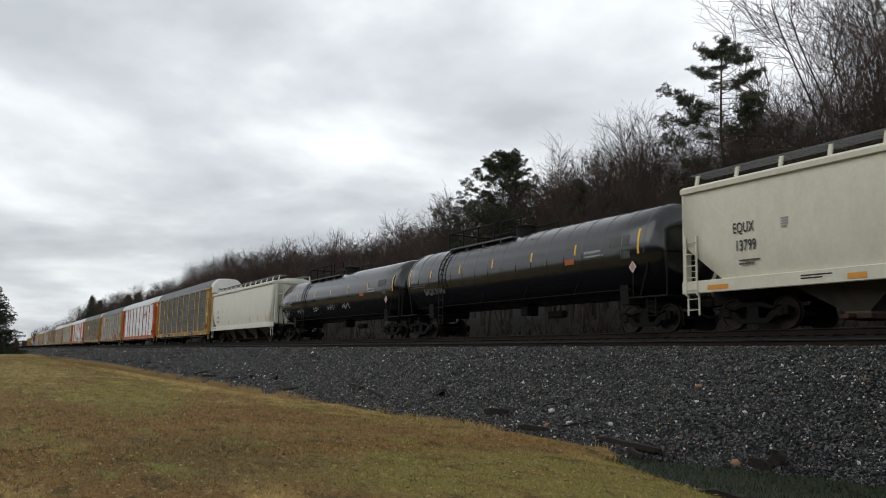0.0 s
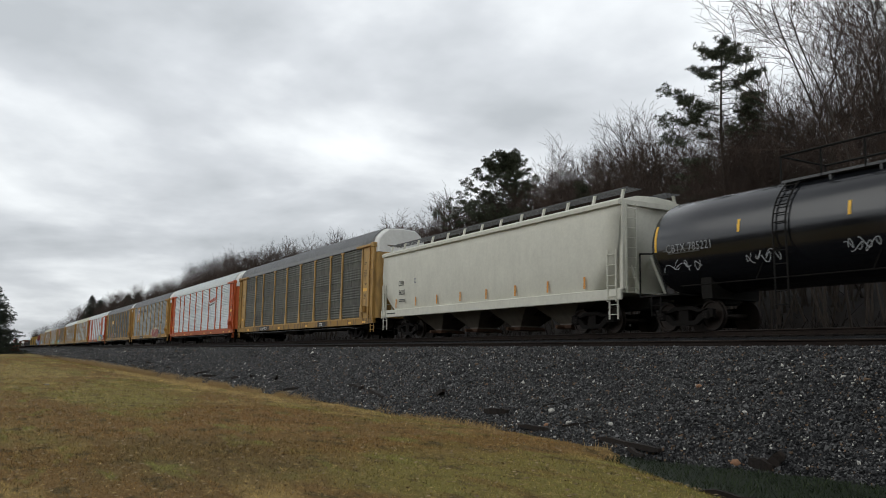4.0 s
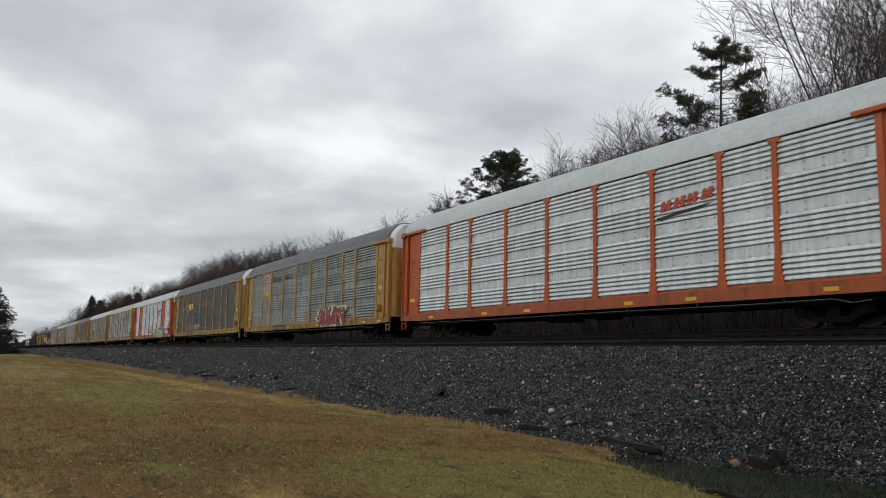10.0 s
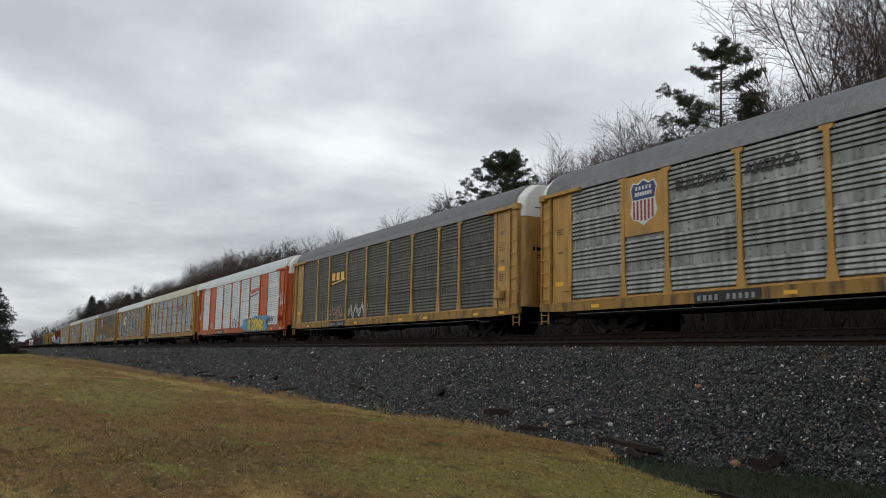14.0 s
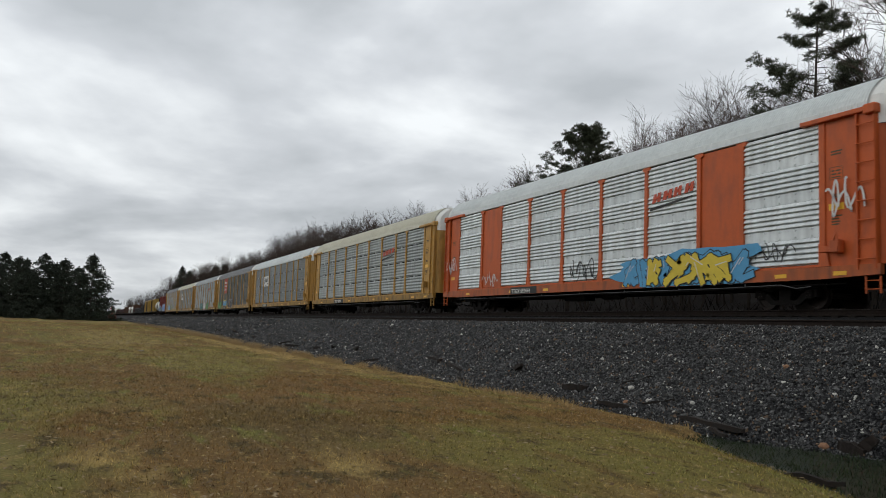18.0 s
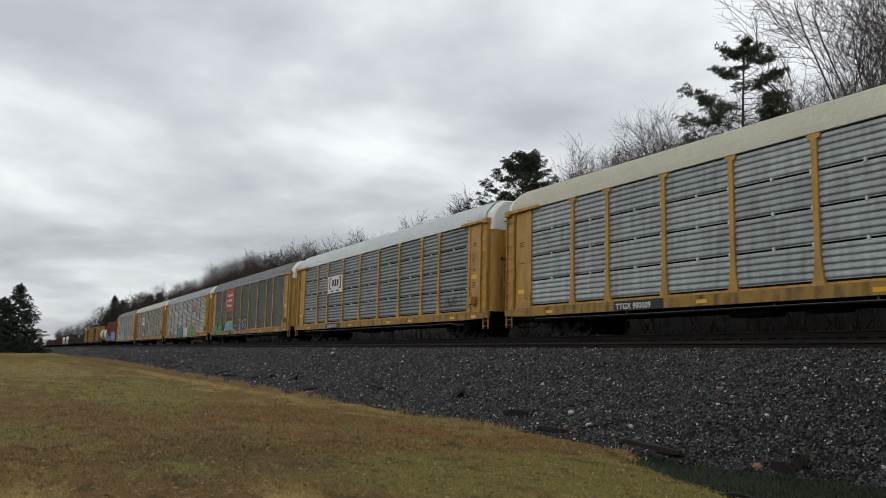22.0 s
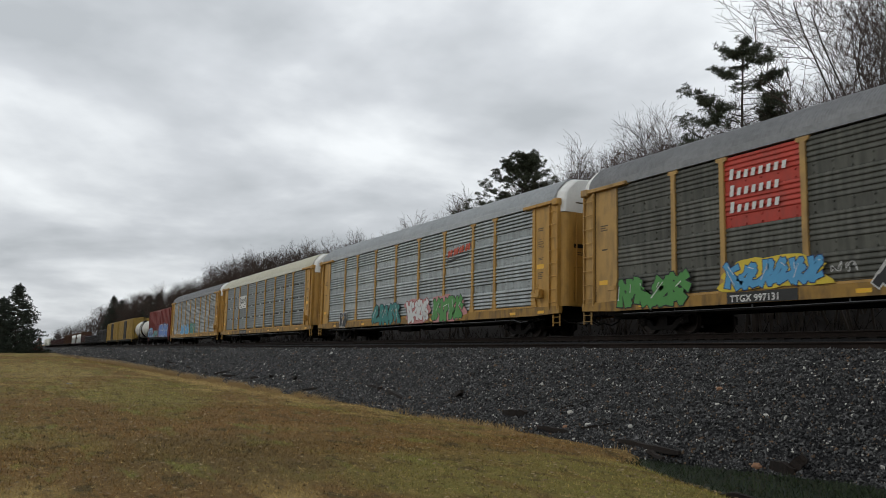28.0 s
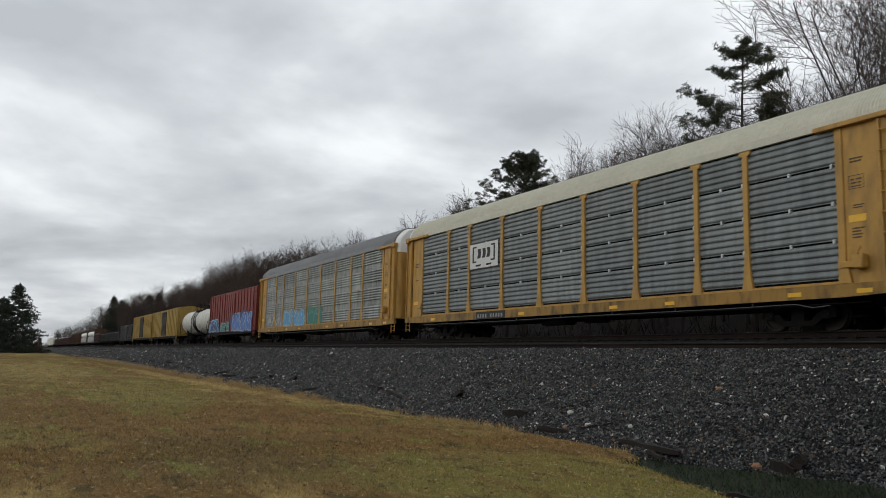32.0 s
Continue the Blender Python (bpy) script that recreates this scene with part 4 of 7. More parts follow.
        box(bm, min(e * 13.722, e * 13.74), max(e * 13.722, e * 13.74), -1.0, -0.4, 2.58, 2.605)
        part("door_frame_line", bm, GRIMY_YELLOW, car)
        piece("end_grab_iron", shared("rack_end_grab", ladder_mesh(0.42, 1.3, 4.6, 8)), frame_mat, car, pose(e * 13.76, 0.8, 0, 0, 0, 90 * e))
        piece("step", shared("rack_step", ladder_mesh(0.42, 0.36, 0.8, 2)), frame_mat, car, pose(e * 13.35, -SIDE - 0.02, 0))
        bm = bmesh.new()
        pipe(bm, [(e * 13.2, -1.35, 0.78), (e * 13.5, -1.1, 0.5), (e * 13.9, -0.5, 0.42), (e * 14.1, -0.3, 0.7)], 0.022)
        part("air_hose", bm, STEEL_AND_SHADE, car, "hanging black air hose")
    bars("stencil", car, 11.3, y, 0.84, 0.5, 0.2, 3, LETTER_BLACK)
    bars("stencil", car, 1.9, y, 0.86, 0.9, 0.16, 2, LETTER_BLACK)
    return car


def number_board(car, x, text="", size=0.27):
    y = -SIDE - 0.095
    o = plate("number_board", car, x, x + 2.4, y, 0.79, 1.1, LETTER_BLACK, "black board with white numbers")
    if text:
        lettering("number", text, size, LETTER_WHITE, car, x + 0.12, y - 0.009, 0.83, "white painted numbers", 1.0)
        return
    for k in range(10):
        if k != 4:
            piece("number_bar", shared("number_bar", lambda b: box(b, 0, 0.11, -0.006, 0, 0, 0.16)), INK["grey"], o, (x + 0.14 + 0.215 * k, y - 0.006, 0.84))


# ---- covered hoppers ----
def hopper_body_mesh(L, zt):
    """Rounded sides between the sill and eaves, roof arched, ends sloping in below."""
    def build(bm):
        prof = [(-1.49, 1.42), (-1.55, 1.8), (-1.58, 2.4), (-1.58, 3.2), (-1.55, 3.9), (-1.5, zt), (-1.25, zt + 0.12), (-0.8, zt + 0.24), (0, zt + 0.29)]
        prof += [(-y, z) for y, z in prof[-2::-1]]
        rings = []
        nx = 22
        for i in range(nx + 1):
            u = -1 + 2 * i / nx
            ring = []
            for y, z in prof:
                half = L - (max(0.0, 2.55 - z) * 1.25)
                ring.append(bm.verts.new((u * half, y, z)))
            rings.append(ring)
        for a, b in zip(rings, rings[1:]):
            for j in range(len(prof) - 1):
                bm.faces.new((a[j], b[j], b[j + 1], a[j + 1]))
        bm.faces.new(rings[0])
        bm.faces.new(rings[-1])
        bmesh.ops.recalc_face_normals(bm, faces=bm.faces[:])
    return build


def hopper_bay_mesh(bm):
    prof = [(1.9, 1.25, 1.42), (0.35, 0.5, 0.42), (0.35, 0.5, 0.30)]
    rings = []
    for wx, wy, z in prof:
        rings.append([bm.verts.new(v) for v in ((-wx, -wy, z), (wx, -wy, z), (wx, wy, z), (-wx, wy, z))])
    for a, b in zip(rings, rings[1:]):
        for i in range(4):
            bm.faces.new((a[i], a[(i + 1) % 4], b[(i + 1) % 4], b[i]))
    bm.faces.new(rings[-1])
    bmesh.ops.recalc_face_normals(bm, faces=bm.faces[:])


def outlet_mesh(bm):
    box(bm, -0.45, 0.45, -0.62, 0.62, 0.22, 0.36, 0.02)
    rod(bm, (0, -0.95, 0.29), (0, 0.95, 0.29), 0.07, 10)


def covered_hopper(paint_mat, L, zt, bays, label):
    """L: half length of the roof."""
    car = thing("covered_hopper_car", label, "freight car", "cars of the freight train")
    piece("body", shared(f"hopper_{L}_{zt}", hopper_body_mesh(L, zt), True), paint_mat, car)
    bm = bmesh.new()
    for s in (-1, 1):
        box(bm, -L - 0.05, L + 0.05, s * 1.545 - 0.06, s * 1.545 + 0.06, 1.06, 1.43, 0.02)
    part("side_sill", bm, paint_mat, car)
    bm = bmesh.new()
    for s in (-1, 1):
        prism(bm, [(s * 1.50, zt - 0.14), (s * 1.63, zt - 0.12), (s * 1.64, zt + 0.01), (s * 1.5, zt + 0.1)], "x", -L - 0.03, L + 0.03)
    part("eaves_rail", bm, paint_mat, car)
    # roof walkway on brackets
    n = 13
    for i in range(n):
        x = -L + 0.25 + (2 * L - 0.5) * i / (n - 1)
        for s in (-1, 1):
            m = shared(f"bracket_{s}_{zt}", lambda b: prism(b, [(s * 1.28, zt + 0.08), (s * 1.2, zt + 0.08), (s * 1.1, zt + 0.5), (s * 1.18, zt + 0.5)], "x", -0.045, 0.045))
            piece("walkway_bracket", m, paint_mat, car, (x, 0, 0))
    bm = bmesh.new()
    for s in (-1, 1):
        for y in (0.6, 0.75, 0.9, 1.05):
            box(bm, -L, L, s * y - 0.018, s * y + 0.018, zt + 0.485, zt + 0.515)
        box(bm, -L, L, s * 1.18 - 0.012, s * 1.18 + 0.012, zt + 0.475, zt + 0.53)
    part("roof_walkway", bm, GRATING, car, "open grating walkway")
    for k in range(4):
        bm = bmesh.new()
        x = (k - 1.5) * L * 0.45
        box(bm, x - 1.7, x + 1.7, -0.3, 0.3, zt + 0.26, zt + 0.4, 0.03)
        part("hatch", bm, paint_mat, car, "long trough hatch cover")
    span = 2 * (L - 2.6) / bays
    for k in range(bays):
        x = -L + 2.6 + span * (k + 0.5)
        b = piece("hopper_bay", shared(f"hopper_bay", hopper_bay_mesh), BAYGRIME, car, (x, 0, 0))
        piece("outlet_gate", shared("outlet", outlet_mesh), RUST, b)
    for s in (-1, 1):
        bm = bmesh.new()
        for y in (-1.42, 1.42):
            box(bm, s * L - 0.08, s * L + 0.08, y - 0.09, y + 0.09, 1.42, zt)
        box(bm, s * L - 0.07, s * L + 0.07, -1.5, 1.5, zt - 0.12, zt + 0.05)
        box(bm, s * (L - 0.9) - 0.9, s * (L - 0.9) + 0.9, -1.45, 1.45, 1.3, 1.36)
        for y in (-0.55, 0.55):
            rod(bm, (s * (L - 0.1), y, 1.36), (s * (L - 1.15), y, 3.3), 0.05, 6)
        part("end_frame", bm, paint_mat, car)
        for y in (-1.62, 1.62):
            piece("ladder", shared(f"hop_ladder", ladder_mesh(0.42, 1.0, 2.75, 5)), paint_mat, car, pose(s * (L - 0.35), y, 0, 0, 0, 0 if y < 0 else 180))
            piece("step", shared("hop_step", ladder_mesh(0.42, 0.42, 1.06, 2)), paint_mat, car, pose(s * (L - 0.35), y * 0.95, 0))
        piece("end_ladder", shared("hop_end_ladder", ladder_mesh(0.42, 1.3, zt + 0.1, 9)), paint_mat, car, pose(s * (L + 0.1), -1.15, 0, 0, 0, 90 * s))
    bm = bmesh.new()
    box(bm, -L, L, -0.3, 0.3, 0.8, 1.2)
    part("centre_sill", bm, STEEL_AND_SHADE, car)
    couplers(car, L + 0.35)
    for s in (-1, 1):
        truck(car, s * (L - 2.05), 0.457)
    return car


# ---- tank cars ----
def tank_mesh(half, r):
    def build(bm):
        prof = [(-half, 0.02), (-half + 0.04, r * 0.38), (-half + 0.14, r * 0.66), (-half + 0.3, r * 0.85), (-half + 0.5, r * 0.96), (-half + 0.72, r)]
        n = 10
        prof += [(-half + 0.72 + (2 * half - 1.44) * i / n, r) for i in range(1, n)]
        prof += [(-a, b) for a, b in prof[5::-1]]
        lathe(bm, prof, "x", 48)
    return build


def tank_seams_mesh(half, r, n):
    def build(bm):
        for i in range(n):
            x = -half + 0.8 + (2 * half - 1.6) * i / (n - 1)
            w = bmesh.new()
            for k in range(48):
                a = math.pi * k / 24
                for dx, q in ((-0.035, 0.0), (-0.02, 0.012), (0.02, 0.012), (0.035, 0.0)):
                    w.verts.new((x + dx, (r + q) * math.cos(a), (r + q) * math.sin(a)))
            w.verts.ensure_lookup_table()
            for k in range(48):
                for j in range(3):
                    w.faces.new((w.verts[4 * k + j], w.verts[4 * k + j + 1], w.verts[(4 * ((k + 1) % 48)) + j + 1], w.verts[(4 * ((k + 1) % 48)) + j]))
            tmp = bpy.data.meshes.new("w")
            w.to_mesh(tmp)
            w.free()
            bm.from_mesh(tmp)
            bpy.data.meshes.remove(tmp)
        bmesh.ops.recalc_face_normals(bm, faces=bm.faces[:])
    return build


def tank_car(half, r, zc, mat, label, seams, deck, marks=(), belly=None, axle=2.0):
    """deck: start and end of the top platform along the car; the valve housing stands just past its end."""
    d0, d1 = deck
    car = thing("tank_car", label, "freight car", "cars of the freight train")
    t = piece("tank", shared(f"tank_{half}_{r}", tank_mesh(half, r), True), mat, car, (0, 0, zc), "long cylindrical tank")
    if seams:
        piece("weld_seams", shared(f"seams_{half}_{r}", tank_seams_mesh(half, r, seams), True), mat, car, (0, 0, zc))
    if belly:
        bm = bmesh.new()
        lathe(bm, [(-0.9, r + 0.006), (0.9, r + 0.006)], "x", 48)
        o = part("belly_band", bm, belly, car, "broad dark band round the tank", True)
        o.location = (0, 0, zc)
    top = zc + r
    bm = bmesh.new()
    lathe(bm, [(-0.02, 0.42), (0.36, 0.42), (0.4, 0.46), (0.46, 0.46), (0.5, 0.3)], "z", 20)
    o = part("manway_housing", bm, STEEL_AND_SHADE, car, "round valve housing with a lid")
    o.location = (d1 + 0.6, 0, top - 0.06)
    # platform with hand rails
    bm = bmesh.new()
    for y in (-0.75, 0.75):
        box(bm, d0, d1 + 1.0, y - 0.22, y + 0.22, top - 0.2, top - 0.13)
    for k in range(4):
        x = d0 + 0.1 + (d1 - d0) * k / 3
        for y in (-0.75, 0.75):
            box(bm, x - 0.03, x + 0.03, y - 0.2, y + 0.2, top - 0.45, top - 0.18)
    part("platform", bm, GRATING if marks else STEEL_AND_SHADE, car, "steel grating platform")
    bm = bmesh.new()
    for y in (-0.95, 0.95):
        pipe(bm, [(d0, y, top - 0.2), (d0, y, top + 0.56), (d1 - 0.4, y, top + 0.56), (d1 - 0.4, y, top - 0.2)], 0.032)
        for k in (0.33, 0.66):
            x = d0 + (d1 - 0.4 - d0) * k
            rod(bm, (x, y, top - 0.2), (x, y, top + 0.56), 0.032)
        pipe(bm, [(d1 + 0.1, y, top - 0.2), (d1 + 0.1, y, top + 0.55), (d1 + 1.6, y, top + 0.55), (d1 + 1.6, y, top + 0.2)], 0.028)
    pipe(bm, [(d0, -0.95, top + 0.56), (d0, 0.95, top + 0.56)], 0.03)
    part("hand_rail", bm, STEEL_AND_SHADE, car, "black pipe hand rail")
    # curved side ladder
    bm = bmesh.new()
    lx = d0 + 0.35
    for dx in (-0.2, 0.2):
        pts = [(lx + dx, -(r + 0.07) * math.cos(a), zc + (r + 0.07) * math.sin(a)) for a in [radians(d) for d in range(-8, 66, 8)]]
        pipe(bm, pts, 0.025, 5)
        pipe(bm, [(lx + dx, -(r + 0.05), zc - 0.2), (lx + dx, -(r + 0.02), 0.5)], 0.025, 5)
    for d in range(-4, 66, 9):
        a = radians(d)
        rod(bm, (lx - 0.2, -(r + 0.07) * math.cos(a), zc + (r + 0.07) * math.sin(a)), (lx + 0.2, -(r + 0.07) * math.cos(a), zc + (r + 0.07) * math.sin(a)), 0.018, 5)
    for k in range(5):
        rod(bm, (lx - 0.2, -(r + 0.04), 0.6 + 0.36 * k), (lx + 0.2, -(r + 0.04), 0.6 + 0.36 * k), 0.018, 5)
    part("side_ladder", bm, STEEL_AND_SHADE, car, "black curved side ladder")
    for s in (-1, 1):
        bm = bmesh.new()
        prism(bm, [(-1.0, 0.95), (-1.05, zc - 0.9), (-0.7, zc - 1.15), (0.7, zc - 1.15), (1.05, zc - 0.9), (1.0, 0.95)], "x", s * (half - 2.3) - 0.2, s * (half - 2.3) + 0.2)
        box(bm, s * half * 1.0 - (2.4 if s > 0 else -0.25), s * half + (0.25 if s > 0 else 2.4), -0.32, 0.32, 0.8, 1.15, 0.02)
        part("saddle", bm, STEEL_AND_SHADE, car)
        bm = bmesh.new()
        xe = s * (half + 0.1)
        box(bm, min(xe, xe - s * 1.7), max(xe, xe - s * 1.7), -1.45, 1.45, 1.08, 1.13)
        for y in (-1.42, 1.42):
            pipe(bm, [(xe, y, 1.1), (xe, y, 2.5), (xe - s * 0.0, y * 0.5, 2.55)], 0.028)
            pipe(bm, [(xe - s * 1.2, y, 1.1), (xe - s * 0.75, y, 2.35)], 0.026)
            pipe(bm, [(xe - s * 0.5, y, 0.45), (xe - s * 0.5, y, 1.1)], 0.02)
            pipe(bm, [(xe - s * 0.9, y, 0.45), (xe - s * 0.9, y, 1.1)], 0.02)
            for z in (0.5, 0.8):
                rod(bm, (xe - s * 0.5, y, z), (xe - s * 0.9, y, z), 0.016)
        pipe(bm, [(xe, -0.71, 2.55), (xe, 0.71, 2.55)], 0.028)
        part("end_platform", bm, STEEL_AND_SHADE, car, "black end platform with grab rails")
    bm = bmesh.new()
    for y in (-1.36, 1.36):
        pipe(bm, [(-half + 1.6, y, zc - 1.32), (half - 1.6, y, zc - 1.32)], 0.022)
    for x in (-half * 0.55, -half * 0.2, half * 0.15, half * 0.5):
        rod(bm, (x, -1.36, zc - 1.32), (x + 0.15, -1.25, zc - 0.85), 0.016)
    part("side_pipe", bm, CASTSTEEL, car, "thin running pipe along the tank")
    bm = bmesh.new()
    box(bm, -0.35, 0.15, -0.3, 0.3, zc - r - 0.35, zc - r + 0.1, 0.04)
    part("outlet_box", bm, STEEL_AND_SHADE, car)
    bm = bmesh.new()
    rod(bm, (1.1, 0.2, 0.85), (2.0, 0.2, 0.85), 0.15, 12)
    part("air_tank", bm, STEEL_AND_SHADE, car)
    if marks:
        def on_tank(name, x, w, a0, a1, m, lab):
            bm = bmesh.new()
            vs = []
            for k in range(5):
                a = radians(a0 + (a1 - a0) * k / 4)
                vs.append([bm.verts.new((x + d, -(r + 0.008) * math.cos(a), zc + (r + 0.008) * math.sin(a))) for d in (0, w)])
            for p, q in zip(vs, vs[1:]):
                bm.faces.new((p[0], p[1], q[1], q[0]))
            part(name, bm, m, car, lab)
        for k, x in enumerate(marks):
            big = k in (0, 6)
            on_tank("reflective_mark", x, 0.09, -8 if big else 2, 24 if big else 16, REFLECT, "yellow reflective strip")
        for x, w, a0, a1, m, lab in ((half - 2.45, 0.95, 4, 18, TABLEGREY, "faded specification table"), (half - 3.8, 0.9, 1, 4, INK["grey"], "white bar lettering"),
                                     (half - 3.8, 1.05, -4, -2, INK["grey"], "white bar lettering"), (half - 4.9, 0.55, -10, -3, GRIMY_ORANGE, "faded orange plate"),
                                     (half - 1.9, 0.45, -12, -3, TABLEGREY, "black and grey data plate"), (-half + 1.0, 1.6, -9, -7.4, TABLEGREY, "small grey lettering"),
                                     (-half + 1.2, 1.3, -12.5, -11, TABLEGREY, "small grey lettering")):
            on_tank("marking", x, w, a0, a1, m, lab)
        bm = bmesh.new()
        x, z, y = half - 1.35, zc - 0.62, -1.5
        bm.faces.new([bm.verts.new(v) for v in ((x, y, z - 0.2), (x + 0.17, y, z), (x, y, z + 0.2), (x - 0.17, y, z))])
        pl = part("hazard_placard", bm, LETTER_WHITE, car, "white and red diamond placard")
        bm = bmesh.new()
        bm.faces.new([bm.verts.new(v) for v in ((x, y - 0.004, z - 0.16), (x + 0.13, y - 0.004, z), (x, y - 0.004, z + 0.16), (x - 0.13, y - 0.004, z))])
        part("placard_field", bm, INK["pink"], pl)
        bm = bmesh.new()
        rod(bm, (x, y + 0.02, 1.1), (x, y + 0.02, z), 0.02)
        part("placard_post", bm, STEEL_AND_SHADE, pl)
    couplers(car, half + 0.4)
    for s in (-1, 1):
        truck(car, s * (half - axle), 0.457)
    return car


def tank_lettering(car, text, size, x, r, zc, angle, squash):
    """Text laid against the round of a tank, its middle at an angle below the horizontal."""
    a = radians(angle)
    y = -(r + 0.02) * math.cos(a) - 0.35 * size * math.sin(a)
    z = zc + (r + 0.02) * math.sin(a) - 0.35 * size * math.cos(a)
    lettering("number", text, size, INK["grey"], car, x, y, z, "faded white painted numbers", squash, pose(x, y, z, 90 - angle), 0.0)


# ---- box cars, gondolas and loaded flats towards the train's rear ----
def box_car(L, zt, mat, door_mat, label, roof_mat=None):
    car = thing("box_car", label, "freight car", "cars of the freight train")
    bm = bmesh.new()
    prism(bm, [(-1.5, 1.05), (-1.5, zt), (-1.42, zt + 0.05), (0, zt + 0.25), (1.42, zt + 0.05), (1.5, zt), (1.5, 1.05)], "x", -L, L)
    part("body", bm, mat, car)
    bm = bmesh.new()
    prism(bm, [(-1.53, zt + 0.02), (0, zt + 0.27), (1.53, zt + 0.02), (1.53, zt + 0.06), (0, zt + 0.31), (-1.53, zt + 0.06)], "x", -L - 0.02, L + 0.02)
    part("roof", bm, roof_mat or mat, car)
    n = int(2 * L / 1.05)
    for i in range(n + 1):
        x = -L + 2 * L * i / n
        if abs(x) < 1.7:
            continue
        piece("side_rib", shared(f"rib_{zt}", lambda b: box(b, -0.06, 0.06, -0.07, 0.0, 1.1, zt - 0.02, 0.015)), mat, car, (x, -1.5, 0))
    bm = bmesh.new()
    box(bm, -1.55, 1.55, -1.57, -1.5, 1.15, zt - 0.15, 0.01)
    for x in (-1.5, -0.75, 0.0, 0.75, 1.5):
        box(bm, x - 0.03, x + 0.03, -1.61, -1.57, 1.2, zt - 0.2)
    part("sliding_door", bm, door_mat, car, "sliding side door")
    for s in (-1, 1):
        bm = bmesh.new()
        for z in np.arange(1.3, zt - 0.2, 0.35):
            box(bm, s * L, s * (L + 0.05) if s > 0 else s * L, -1.35, 1.35, z, z + 0.14) if s > 0 else box(bm, -L - 0.05, -L, -1.35, 1.35, z, z + 0.14)
        part("end_ribs", bm, mat, car)
        piece("ladder", shared(f"box_ladder_{zt}", ladder_mesh(0.42, 0.6, zt - 0.3, 9)), mat, car, pose(s * (L - 0.3), -1.56, 0))
    bm = bmesh.new()
    box(bm, -L, L, -0.3, 0.3, 0.75, 1.08)
    box(bm, -L, L, -1.5, -1.4, 0.82, 1.08)
    part("underframe", bm, STEEL_AND_SHADE, car)
    couplers(car, L + 0.3)
    for s in (-1, 1):
        truck(car, s * (L - 1.9), 0.457)
    return car


def gondola(L, zt, mat, label):
    car = thing("gondola_car", label, "freight car", "cars of the freight train")
    bm = bmesh.new()
    for s in (-1, 1):
        box(bm, -L, L, s * 1.47 - 0.03, s * 1.47 + 0.03, 1.05, zt)
        box(bm, -L, L, s * 1.5 - 0.07, s * 1.5 + 0.07, zt - 0.12, zt, 0.02)
        box(bm, s * L - 0.04, s * L + 0.04, -1.47, 1.47, 1.05, zt)
    box(bm, -L, L, -1.47, 1.47, 1.0, 1.1)
    part("body", bm, mat, car)
    n = int(2 * L / 1.3)
    for i in range(n + 1):
        piece("side_rib", shared(f"grib_{zt}", lambda b: box(b, -0.07, 0.07, -0.1, 0.0, 0.95, zt - 0.1, 0.02)), mat, car, (-L + 2 * L * i / n, -1.5, 0))
    bm = bmesh.new()
    box(bm, -L, L, -0.3, 0.3, 0.72, 1.02)
    part("underframe", bm, STEEL_AND_SHADE, car)
    couplers(car, L + 0.3)
    for s in (-1, 1):
        truck(car, s * (L - 1.9), 0.457)
    return car


def bulkhead_flat(L, label):
    car = thing("bulkhead_flat_car", label, "freight car", "cars of the freight train")
    bm = bmesh.new()
    box(bm, -L, L, -1.45, 1.45, 0.85, 1.15, 0.02)
    part("deck", bm, MAROON, car)
    for s in (-1, 1):
        bm = bmesh.new()
        box(bm, s * (L - 0.3) - 0.25, s * (L - 0.3) + 0.25, -1.45, 1.45, 1.15, 4.3, 0.03)
        part("bulkhead", bm, RUST, car, "rusty end bulkhead")
    for k in range(4):
        bm = bmesh.new()
        x0 = -L + 1.0 + (2 * L - 2.0) * k / 4
        w = (2 * L - 2.0) / 4 - 0.25
        for y in (-0.72, 0.72):
            lathe_bm = bmesh.new()
            lathe(lathe_bm, [(x0, 0.1), (x0 + 0.1, 0.66), (x0 + w - 0.1, 0.66), (x0 + w, 0.1)], "x", 18)
            for v in lathe_bm.verts:
                v.co.y += y
                v.co.z += 3.1
            tmp = bpy.data.meshes.new("w")
            lathe_bm.to_mesh(tmp)
            lathe_bm.free()
            bm.from_mesh(tmp)
            bpy.data.meshes.remove(tmp)
        part("wrapped_load", bm, WHITE, car, "white wrapped cylinder load", True)
        bm = bmesh.new()
        box(bm, x0, x0 + w, -1.35, 1.35, 1.15, 2.4, 0.03)
        part("stacked_load", bm, PANELS["light"], car, "grey stacked load")
    bm = bmesh.new()
    box(bm, -L, L, -0.3, 0.3, 0.6, 0.87)
    part("underframe", bm, STEEL_AND_SHADE, car)
    couplers(car, L + 0.3)
    for s in (-1, 1):
        truck(car, s * (L - 1.9), 0.457)
    return car


# ---- the train, from its front car to the rear: (car, place of its middle at 16 s) ----
TRAIN = []


def couple(car, x):
    car.location = (x, YC, RAIL)
    TRAIN.append((car, x))
    return car


